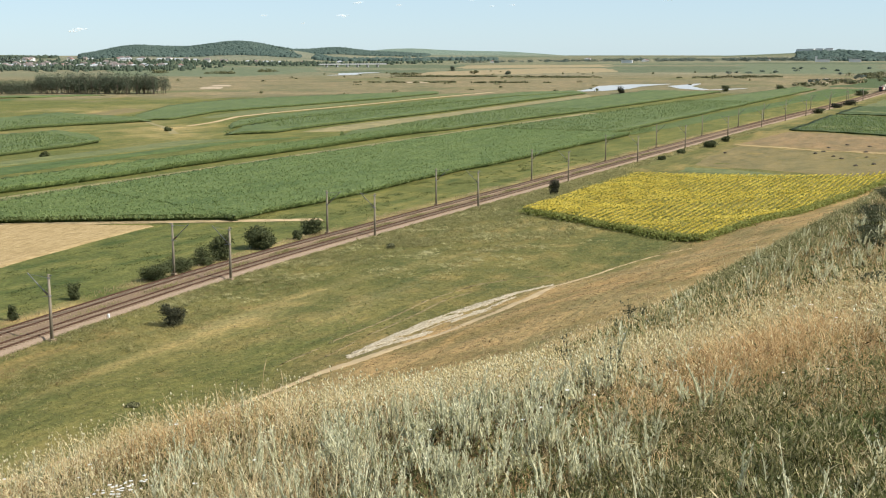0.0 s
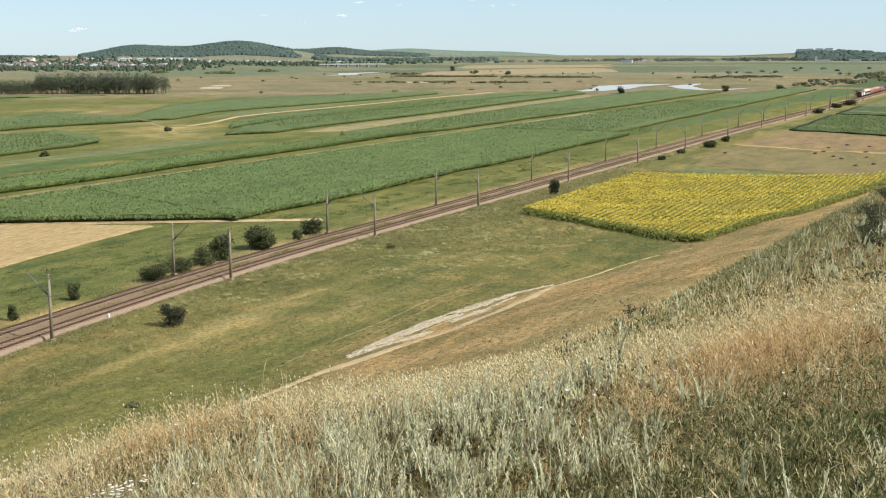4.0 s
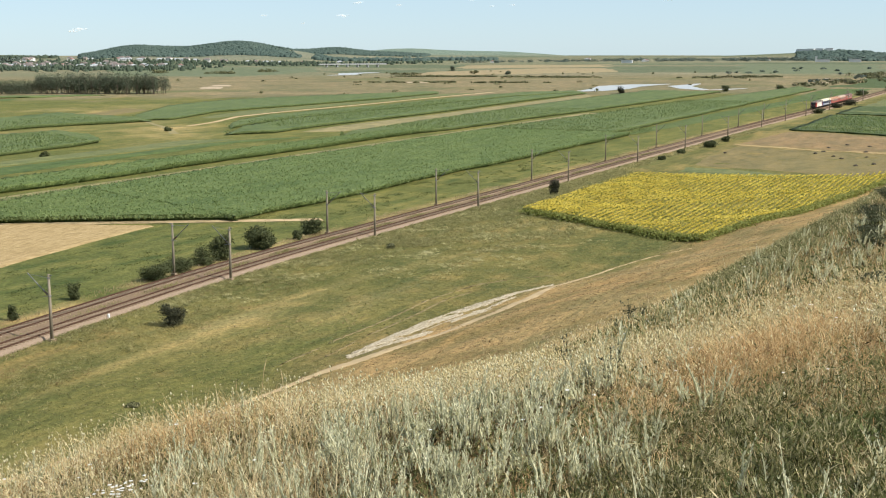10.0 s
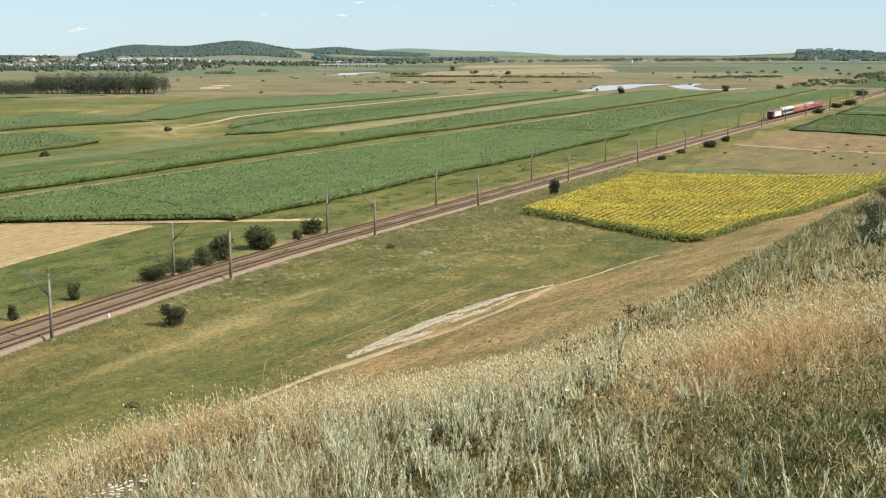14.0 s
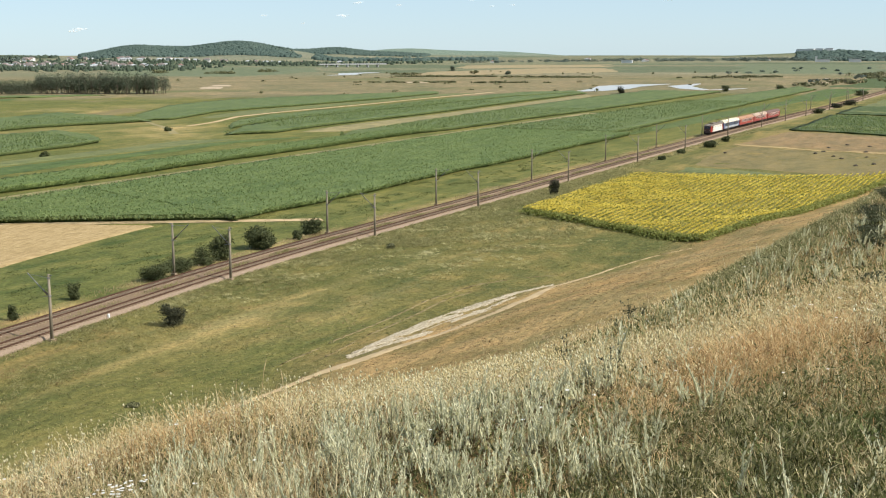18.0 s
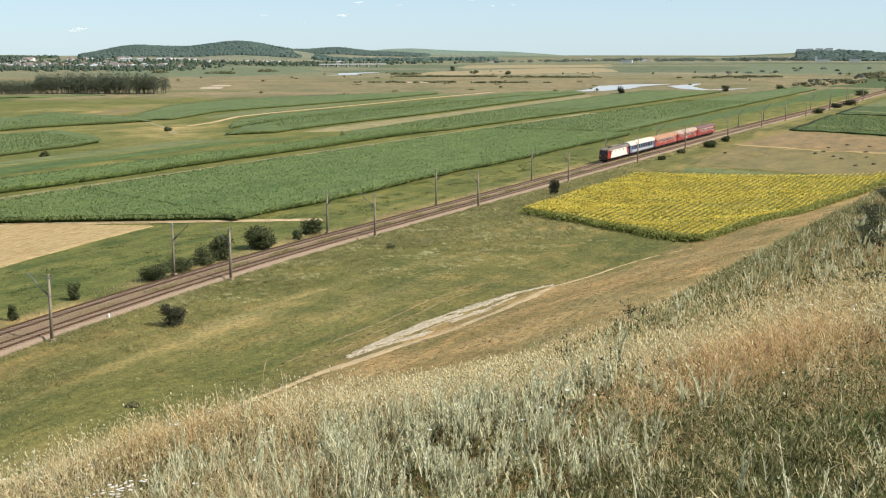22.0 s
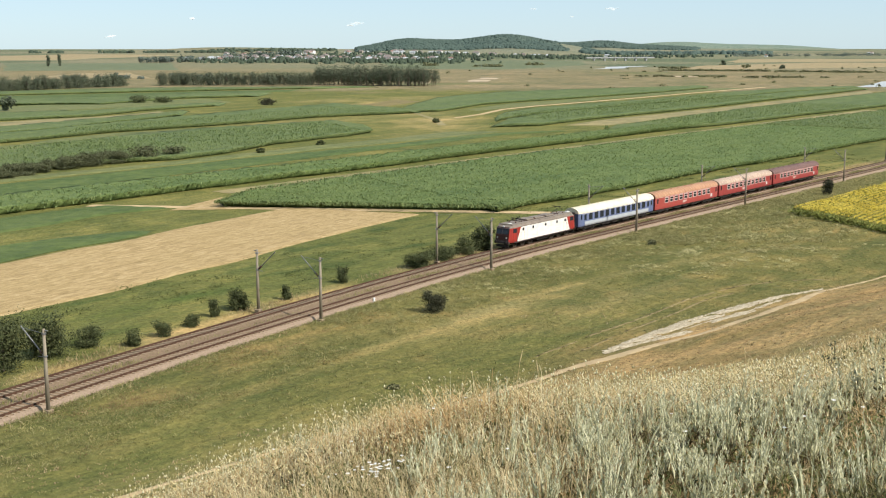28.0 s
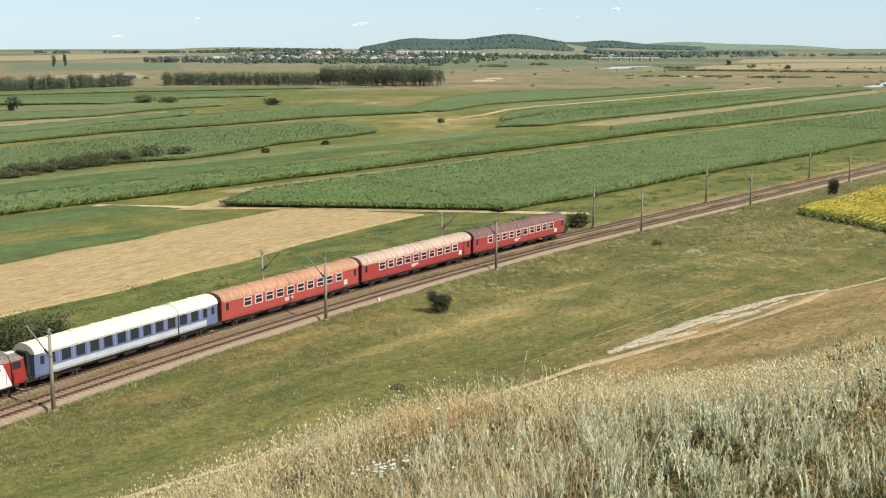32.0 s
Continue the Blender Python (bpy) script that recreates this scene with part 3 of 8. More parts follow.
    patch("stubble_field", [(396, 88), (372, 20), (444, 20), (467, 85.5)], 0.14, MAT["tilled"], 2.5, "cut tan field near the sunflowers", edge=0.8)
    patch("dry_grass_strip", [(391, 88), (367, 20), (371, 20), (395.5, 88)], 0.12, S, 2.5, "pale straw strip along the cut field", edge=0.5)
    patch("grazed_field", [(318, 84), (300, 20), (366, 20), (390, 88)], 0.10, MAT["grazed"], 2.5, "brownish cut field with heaps", edge=0.8)
    patch("green_crop", [(470, 84.5), (447, 20), (560, 20), (582, 86)], 0.5, MAT["dark_crop"], 3, "dark green crop field by the railway", edge=0.8)
    patch("meadow_strip", [(584, 86), (562, 20), (572, 20), (594, 86)], 0.2, M, 3, "light green strip between two crops", edge=0.8)
    patch("green_crop", [(596, 86), (574, 20), (650, 20), (680, 86)], 0.5, MAT["dark_crop"], 3, "dark green crop field by the railway", edge=0.8)
    for x0, x1, mm, name_, what in ((490, 505, M, "meadow_strip", "light green strip in the crop"), (612, 628, M, "meadow_strip", "light green strip in the crop")):
        patch(name_, [(x0, 85), (x0 - 22, 20), (x1 - 22, 20), (x1, 85)], 0.54, mm, 3, what, edge=0.8)
    patch("meadow_strip", [(684, 86), (654, 20), (740, 20), (780, 86)], 0.25, M, 4, "light green meadow by the railway", edge=1)
    # far valley
    G = MAT["far_green"]
    plot("pale_field", [(1170, 642), (1245, 609), (1468, 515), (1540, 500)], [(1440, 740), (1487, 724), (1757, 698), (1804, 600)], 0.2, MAT["far_straw"], 14, "pale harvested field across the valley", edge=5)
    patch("pale_field", [(560, 936), (660, 862), (765, 1041), (699, 1054)], 0.2, MAT["far_straw"], 12, "pale tan field on the far slope", edge=6)
    patch("far_meadow", [(703, 1198), (861, 1078), (1089, 1363), (956, 1627)], 0.3, G, 16, "green field before the village", edge=6)
    plot("far_meadow", [(1029, 936), (1090, 811), (1335, 848)], [(1290, 1180), (1491, 1109), (1566, 995)], 0.3, G, 14, "green meadow across the river", edge=8)
    patch("far_meadow", [(1483, 342), (1564, 168), (2392, 258), (2416, 558)], 0.3, G, 18, "wide green field across the valley", edge=8)
    patch("pale_field", [(1642, 800), (1909, 638), (2237, 747), (1958, 954)], 0.2, MAT["far_straw"], 20, "pinkish bare field across the valley", edge=8)
    patch("pale_field", [(1150, 1750), (1900, 2300), (1800, 2700), (900, 2100)], 0.2, MAT["far_straw"], 30, "pale harvested upland field", edge=8)
    patch("far_meadow", [(1010, 158), (1000, 60), (1460, 70), (1490, 165)], 0.25, MAT["dark_crop"], 10, "dark green meadow with scattered bushes", edge=5)
    for q in ([(745, 588), (766, 574), (800, 598), (790, 618)], [(800, 620), (815, 605), (850, 634), (838, 650)], [(690, 590), (702, 580), (730, 600), (722, 612)], [(960, 520), (985, 500), (1010, 512), (990, 534)], [(1072, 193), (1156, 177), (1180, 186), (1090, 204)], [(1156, 177), (1287, 186), (1330, 196), (1180, 186)]):
        patch("sand_patch", q, 0.2, MAT["sand"], 5, "bare pale sand in the pasture", "sand", edge=5)


SUNFLOWERS = [(187.5, 46.5), (210, 87), (281, 87), (303, 24)]
build_ground()
build_fields()


# ---------------------------------------------------------------- railway
def along(x, off, z):
    x = np.asarray(x, dtype=float)
    s = (mid(x + 0.5) - mid(x - 0.5))
    k = 1 / np.sqrt(1 + s * s)
    return np.stack([x - s * off * k, mid(x) + off * k, np.full_like(x, z)], -1)


def ribbon(name, x0, x1, n, outline, mat, parent=None, closed=False, label=""):
    """A bar or bed of constant outline [(offset, z)] along the line."""
    xs = np.concatenate([np.linspace(x0, min(x1, 180), n), np.linspace(180, x1, n // 2)[1:]]) if x1 > 180 else np.linspace(x0, x1, n)
    rows = [along(xs, o, z) for o, z in outline]
    k, m = len(outline), len(xs)
    v = np.stack(rows, 1).reshape(-1, 3)
    f = []
    for j in range(k if closed else k - 1):
        a, b = j, (j + 1) % k
        i = np.arange(m - 1) * k
        f.append(np.stack([i + a, i + k + a, i + k + b, i + b], 1))
    ob = big_mesh(name, v, np.concatenate(f)[:, ::-1], [mat])
    if parent:
        ob.parent = parent
    if label:
        ob["label"] = label
    return ob


TRACKS = []


def build_railway():
    bed = ribbon("trackbed", -90, 1400, 160, [(-3.35, -0.7), (-3.3, -0.2), (-0.85, -0.19), (0, -0.36), (0.85, -0.19), (3.3, -0.2), (3.35, -0.7)], MAT["ballast"])
    for sgn in (-1, 1):
        prof = [(sgn * 3.3, -0.196), (sgn * 3.5, -0.24), (sgn * 4.05, -0.82)]
        sh = ribbon("ballast_shoulder", -90, 1400, 160, prof if sgn > 0 else prof[::-1], MAT["shoulder"])
        tagged(sh, "pale crushed stone shoulder of the track bed", "ballast", kind="structure")
    tagged(bed, "brown crushed stone ballast bed of a double track", "trackbed", kind="structure")
    for off in (-2.1, 2.1):
        t = tagged(empty("railway_track"), "rusty steel rails on concrete sleepers", "railway track", "railway tracks", "structure")
        TRACKS.append(t)
        for g in (-0.75, 0.75):
            c = off + g
            ribbon("rail", -90, 1300, 160, [(c - 0.13, -0.17), (c - 0.075, -0.12), (c - 0.06, 0.0), (c + 0.06, 0.0), (c + 0.075, -0.12), (c + 0.13, -0.17)], MAT["rail"], t)


MASTS = [10.5, 54.0, 93.3, 130.3, 172.3, 214.0, 265.3, 320.4, 370.5, 428.6, 485.7, 532.0, 578.2, 640.0, 700.0, 760.0]


def build_mast():
    """Concrete catenary mast with its cantilever; local +y points over the track."""
    t = empty("catenary_mast")
    bm = bmesh.new()
    bmesh.ops.create_cone(bm, cap_ends=True, segments=10, radius1=0.20, radius2=0.13, depth=8.0, matrix=Matrix.Translation((0, 0, 3.15)))
    part("pole", bm, MAT["mast"], t, smooth=True)
    part("foundation", boxed(0, 0, -0.25, 0.7, 0.7, 0.5, 0.05), MAT["sleeper"], t)
    bm = bmesh.new()
    rod(bm, (0, 0.12, 4.75), (0, 0.75, 5.32), 0.06)
    rod(bm, (0, 0.75, 5.32), (0, 2.75, 7.1), 0.055)
    part("cantilever", bm, MAT["steel"], t, "slanted steel cantilever tube")
    bm = bmesh.new()
    for k in range(5):
        q = Vector((0, 0.3 + 0.08 * k, 4.92 + 0.073 * k))
        rod(bm, q, q + Vector((0, 0.04, 0.036)), 0.13, 0.08, 10)
    part("insulator", bm, MAT["insulator"], t)
    part("tie_rod", rod(bmesh.new(), (0, 0.12, 6.75), (0, 2.6, 6.98), 0.02), MAT["steel"], t)
    part("bracket", rod(bmesh.new(), (0, 0.12, 4.72), (0, 0.85, 4.62), 0.03), MAT["steel"], t)
    for z in (4.75, 6.75):
        part("clamp", rod(bmesh.new(), (0, 0, z - 0.07), (0, 0, z + 0.07), 0.20, None, 10), MAT["steel"], t)
    part("crosspiece", boxed(0, -0.16, 7.02, 0.10, 0.62, 0.10, 0.02), MAT["steel"], t)
    return tagged(t, "grey concrete catenary mast with a steel cantilever arm", "catenary mast", "catenary masts")


def build_masts():
    proto = None
    for x in MASTS:
        for off, turn in ((-4.7, 0), (4.7, 180)):
            p = along(np.array([x]), off, -0.25)[0]
            slope = math.degrees(math.atan(float(mid(x + 1) - mid(x - 1)) / 2))
            m = pose(*p, 0, 0, slope + turn)
            if proto is None:
                proto = build_mast()
                proto.matrix_world = m
            else:
                copy_thing(proto, m)


build_railway()
build_masts()


# ---------------------------------------------------------------- plants
def blades(p, h, w, lean, turn, bend=0.5):
    """Tapered grass blades: p (n,3) roots, h height, w width, lean sideways reach, turn heading. Returns verts and triangles."""
    n = len(p)
    d = np.stack([np.cos(turn), np.sin(turn), np.zeros(n)], 1)
    side = np.stack([-np.sin(turn), np.cos(turn), np.zeros(n)], 1) * (w * 0.5)[:, None]
    up = np.array([0, 0, 1.0])
    m = p + up * (h * 0.6)[:, None] + d * (lean * (1 - bend) * 0.6)[:, None]
    t = p + up * h[:, None] + d * lean[:, None]
    v = np.stack([p - side, p + side, m - side * 0.8, m + side * 0.8, t], 1).reshape(-1, 3)
    b = np.arange(n)[:, None] * 5
    f = np.stack([b + [0, 1, 3], b + [0, 3, 2], b + [2, 3, 4]], 1).reshape(-1, 3)
    return v, f


def leaf_cloud(rng, n, centre, radius, size, shell=0.55, lean=0.0):
    """n small leaf quads spread unevenly in an ellipsoid. Returns verts and quads."""
    d = rng.normal(size=(n, 3))
    d /= np.linalg.norm(d, axis=1)[:, None]
    lump = 1 + 0.38 * np.sin(d[:, 0] * 4.1 + centre[0]) * np.cos(d[:, 1] * 3.7 + centre[1]) + 0.18 * np.sin(d[:, 2] * 6 + 1.7 * centre[0])
    r = (shell + (1 - shell) * rng.random(n)) * lump * (1 + 0.35 * rng.random(n) ** 5)
    c = np.array(centre) + d * r[:, None] * np.array(radius)
    a = 0.75 * rng.normal(size=(n, 3)) + d * 1.3 + np.array([0, 0, 0.3])
    a /= np.linalg.norm(a, axis=1)[:, None]
    b = np.cross(a, rng.normal(size=(n, 3)))
    b /= np.linalg.norm(b, axis=1)[:, None] + 1e-9
    s = (size * (0.6 + 0.8 * rng.random(n)))[:, None]
    e = np.cross(a, b)
    v = np.stack([c - b * s, c - e * s * 0.55, c + b * s, c + e * s * 0.55], 1).reshape(-1, 3)
    return v, np.arange(4 * n).reshape(-1, 4)


def woody(name, x, y, w, h, mat, seed, label, category, group="", leaf=None, stem=0.25, lobes=5, n=420, z=None, slim=False):
    """A bush or tree: forked tapered stems and a crown of leaf clumps, at (x, y) on the ground."""
    rng = np.random.default_rng(seed)
    z0 = float(land(x, y)) if z is None else z
    t = empty(name, pose(x, y, z0, 0, 0, float(rng.random() * 360)))
    leaf = leaf or max(0.1, 0.055 * h)
    bm = bmesh.new()
    top = Vector((rng.normal() * 0.04 * h, rng.normal() * 0.04 * h, h * (0.8 if slim else 0.62)))
    r0 = max(0.03, 0.022 * h)
    rod(bm, (0, 0, -0.15), top, r0, r0 * 0.35, 6)
    lobe = []
    for k in range(lobes):
        ang = 6.283 * (k + 0.6 * rng.random()) / lobes
        rr = w * (0.27 if not slim else 0.12) * (0.6 + 0.6 * rng.random())
        zz = h * (stem + (0.95 - stem) * ((k + 0.5) / lobes if slim else 0.15 + 0.75 * rng.random()))
        tip = Vector((rr * math.cos(ang), rr * math.sin(ang), zz))
        rod(bm, top * (0.25 + 0.3 * rng.random()), tip, r0 * 0.5, r0 * 0.15, 5)
        lobe.append(tip)
    part("trunk", bm, MAT["bark"], t, "thin brown stems")
    vs, fs, o = [], [], 0
    lobe.append(Vector((0, 0, h * (stem + 0.5 * (0.95 - stem)))))
    if stem < 0.1:
        lobe += [Vector((w * 0.16 * math.cos(a), w * 0.16 * math.sin(a), h * 0.2)) for a in (0.5, 2.6, 4.7)]
    for k, tip in enumerate(lobe):
        rz = h * (0.95 - stem) * (0.26 if slim else 0.33 if stem >= 0.03 else 0.27) * (1.25 if k == lobes else 1)
        rx = w * (0.4 if slim else 0.33 if stem >= 0.03 else 0.27) * (0.75 + 0.4 * rng.random()) * (1.15 if k == lobes else 1)
        zc = min(tip.z, h - rz * 0.95)
        v, f = leaf_cloud(rng, n // len(lobe), (tip.x, tip.y, max(zc, rz * 0.8)), (rx, rx, rz), leaf)
        vs.append(v), fs.append(f + o)
        o += len(v)
    v = np.concatenate(vs)
    v[:, 2] = np.maximum(v[:, 2], 0.02)
    crown = big_mesh("crown", v, np.concatenate(fs), [mat])
    crown.parent = t
    return tagged(t, label, category, group)


def plant_materials():
    MAT["bark"] = simple("bark", (0.12, 0.09, 0.065), 0.9, 0, 0.3, 8)
    MAT["bush"] = foliage("bush_leaves", (0.034, 0.043, 0.014), (0.094, 0.104, 0.040), 0.9)
    MAT["thorn"] = foliage("dark_thorn_leaves", (0.022, 0.024, 0.012), (0.066, 0.066, 0.034), 0.9)
    MAT["poplar"] = foliage("grove_leaves", (0.060, 0.075, 0.044), (0.112, 0.130, 0.074))
    # far woods: leaf colour lightened and blued as painted haze
    MAT["hazed_wood"] = foliage("far_wood_leaves", (0.082, 0.106, 0.086), (0.112, 0.138, 0.108))

    # hill woods: the blue cast of the distance is in the base colour
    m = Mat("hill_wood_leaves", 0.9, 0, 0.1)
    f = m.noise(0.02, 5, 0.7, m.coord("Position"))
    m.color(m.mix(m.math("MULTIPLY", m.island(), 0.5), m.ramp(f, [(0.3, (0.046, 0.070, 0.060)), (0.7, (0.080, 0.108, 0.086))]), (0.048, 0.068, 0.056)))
    MAT["hazed_hill"] = m.m
    m = Mat("garden_wood_leaves", 0.9, 0, 0.1)
    f = m.noise(0.05, 5, 0.7, m.coord("Position"))
    m.color(m.mix(m.math("MULTIPLY", m.island(), 0.6), m.ramp(f, [(0.3, (0.036, 0.052, 0.034)), (0.7, (0.078, 0.096, 0.060))]), (0.030, 0.042, 0.030)))
    MAT["garden_wood"] = m.m
    MAT["weed"] = foliage("weed_leaves", (0.07, 0.075, 0.03), (0.19, 0.18, 0.08))
    MAT["heap"] = simple("dark_dung", (0.045, 0.035, 0.022), 0.95, 0, 0.3, 3)
    MAT["white_stone"] = simple("white_limewash", (0.6, 0.59, 0.56), 0.9, 0, 0.1, 6)
    MAT["scrub"] = foliage("olive_shrub_leaves", (0.040, 0.045, 0.018), (0.110, 0.115, 0.048))
    MAT["thistle"] = foliage("thistle_leaves", (0.035, 0.04, 0.02), (0.09, 0.095, 0.05))

    def grass(name, a, b, c, clump=2.6, own=0.45, drift=2.2, base=0.27):
        m = Mat(name, 0.75, 0, 0.25)
        f = m.noise(clump, 3, 0.6, m.coord("Position"))
        f = m.math("ADD", m.math("MULTIPLY", m.island(), own), m.math("MULTIPLY", m.math("SUBTRACT", f, 0.5), drift))
        col = m.ramp(m.math("ADD", f, base, True), [(0.0, a), (0.5, b), (1.0, c)])
        m.color(col)
        t, x, out = m.n.new("ShaderNodeBsdfTranslucent"), m.n.new("ShaderNodeMixShader"), m.n["Material Output"]
        x.inputs[0].default_value = 0.4
        m.l.new(col, t.inputs["Color"])
        m.l.new(m.b.outputs[0], x.inputs[1])
        m.l.new(t.outputs[0], x.inputs[2])
        m.l.new(x.outputs[0], out.inputs["Surface"])
        MAT[name] = m.m
    grass("straw_grass", (0.24, 0.17, 0.075), (0.50, 0.385, 0.195), (0.77, 0.64, 0.40), 2.6, 0.8, 1.6, 0.1)
    # brown of dying lower leaves, darkened to paint shade at the stem bases
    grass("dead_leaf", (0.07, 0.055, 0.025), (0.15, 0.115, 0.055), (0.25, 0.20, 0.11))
    grass("rusty_grass", (0.22, 0.125, 0.05), (0.46, 0.30, 0.13), (0.66, 0.48, 0.24), 2.6, 0.8, 1.6, 0.1)
    grass("russet_grass", (0.16, 0.10, 0.048), (0.27, 0.18, 0.088), (0.38, 0.27, 0.145), 0.6)
    grass("dull_straw", (0.23, 0.165, 0.08), (0.39, 0.295, 0.155), (0.52, 0.42, 0.25), 0.6)
    grass("green_grass", (0.06, 0.07, 0.022), (0.21, 0.205, 0.075), (0.42, 0.38, 0.175), 2.6, 0.7, 1.8, 0.15)
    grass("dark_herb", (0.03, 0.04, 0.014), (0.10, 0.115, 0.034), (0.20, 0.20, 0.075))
    grass("wormwood", (0.29, 0.29, 0.175), (0.61, 0.59, 0.375), (0.80, 0.775, 0.56), 5.0, 0.20, 2.2, 0.43)
    grass("olive_grass", (0.105, 0.108, 0.042), (0.255, 0.245, 0.108), (0.48, 0.44, 0.24), 0.9, 0.8, 1.6, 0.10)
    grass("green_herb", (0.05, 0.062, 0.018), (0.12, 0.14, 0.045), (0.23, 0.24, 0.095), 3.0, 0.8, 1.0, 0.1)
    grass("mixed_sward", (0.038, 0.042, 0.014), (0.168, 0.162, 0.054), (0.62, 0.53, 0.30), 4.0, 0.95, 1.8, 0.03)
    grass("pale_ear", (0.36, 0.285, 0.125), (0.58, 0.47, 0.235), (0.76, 0.66, 0.40), 1.1, 0.6, 1.6, 0.2)
    grass("rough_weed", (0.17, 0.165, 0.065), (0.28, 0.26, 0.11), (0.41, 0.36, 0.18), 0.5, 0.4, 1.6, 0.25)
    grass("brow_weed", (0.085, 0.085, 0.032), (0.22, 0.205, 0.085), (0.44, 0.40, 0.22), 0.8, 0.7, 1.6, 0.12)
    grass("seed_head", (0.46, 0.40, 0.21), (0.66, 0.60, 0.37), (0.78, 0.74, 0.55))
    grass("white_flower", (0.70, 0.70, 0.66), (0.78, 0.78, 0.75), (0.8, 0.8, 0.8))
    grass("maize_leaf", (0.086, 0.125, 0.038), (0.158, 0.205, 0.070), (0.272, 0.315, 0.128))
    grass("sunflower_petal", (0.38, 0.29, 0.035), (0.50, 0.395, 0.05), (0.60, 0.49, 0.09), 0.15)
    grass("sunflower_leaf", (0.12, 0.145, 0.04), (0.22, 0.24, 0.06), (0.34, 0.33, 0.08))
    grass("rank_pale", (0.24, 0.225, 0.10), (0.38, 0.35, 0.165), (0.54, 0.49, 0.265), 0.7, 0.25, 2.0, 0.38)
    grass("slope_grass", (0.125, 0.130, 0.046), (0.245, 0.228, 0.088), (0.39, 0.335, 0.15), 0.7, 0.2, 2.8, 0.38)


plant_materials()


def fan_points(rng, n, r0, r1, a0, a1, power=1.0):
    """Random points of a sector round the hilltop, denser towards r0 by power."""
    r = r0 * (r1 / r0) ** (rng.random(n) ** power)
    a = np.radians(a0 + (a1 - a0) * rng.random(n))
    return r * np.cos(a), r * np.sin(a), r


def ellipse(x, y, cx, cy, rx, ry):
    return np.clip(1.25 - np.sqrt(((x - cx) / rx) ** 2 + ((y - cy) / ry) ** 2), 0, 1)


def worm_zone(x, y):
    z = np.maximum(ellipse(x, y, 7.4, 4.1, 2.6, 2.1), 0.3 * ellipse(x, y, 11.0, 3.9, 2.2, 0.9))
    z = np.maximum(z, 0.30 * ellipse(x, y, 31, 4.6, 8, 3))
    z = z * (1 - 0.6 * np.clip(1.3 * ellipse(x, y, 6.2, 5.5, 1.4, 0.9), 0, 1))
    return np.clip(z * 1.2 + 0.35 * rough2(x, y, 1.1, 3) * (z > 0.05), 0, 1)


def herb_zone(x, y):
    """Shorter, greener sward."""
    z = np.maximum(ellipse(x, y, 6.5, 0.9, 3.0, 1.75), 0.7 * ellipse(x, y, 6.6, 6.2, 1.6, 1.3))
    return np.clip(z * 1.3 + 0.3 * rough2(x, y, 0.9, 7) * (z > 0.05), 0, 1)


def sow(name, mat, x, y, h, w, rng, label, lean=0.35, parent=None):
    n = len(x)
    p = np.stack([x, y, land(x, y) - 0.02], 1)
    v, f = blades(p, h, w, h * lean * (0.3 + rng.random(n)), rng.random(n) * 6.283)
    return tagged(big_mesh(name, v, f, [mat]), label, "grass", kind="stuff")


def slivers(p, d, length, w, rng):
    """One narrow triangle each: root p, direction d (n,3), length and width."""
    n = len(p)
    d = d / (np.linalg.norm(d, axis=1)[:, None] + 1e-9)
    s = np.cross(d, rng.normal(size=(n, 3)))
    s *= (w * 0.5 / (np.linalg.norm(s, axis=1) + 1e-9))[:, None]
    m = p + d * (length * 0.45)[:, None]
    v = np.stack([p, m + s, p + d * length[:, None], m - s], 1).reshape(-1, 3)
    return v, np.arange(4 * n).reshape(-1, 4)


def golden_zone(x, y):
    """Taller rusty straw behind the short sward."""
    z = np.maximum(ellipse(x, y, 13.2, 2.3, 4.2, 1.1), 0.6 * ellipse(x, y, 9.2, 7.7, 1.5, 0.9))
    return np.clip(z * 1.3 + 0.3 * rough2(x, y, 1.2, 2) * (z > 0.05), 0, 1)


def shoulder_zone(x, y):
    """Greener, taller growth on the hill's far shoulder."""
    z = np.maximum(ellipse(x, y, 40, 6.6, 22, 3.2), 0.8 * ellipse(x, y, 26, 7.4, 7, 1.6))
    z = np.maximum(z, 0.75 * ellipse(x, y, 42, 3.6, 14, 2.0))
    return np.clip(z * 1.3 + 0.45 * rough2(x, y, 2.6, 8) * (z > 0.05), 0, 1)


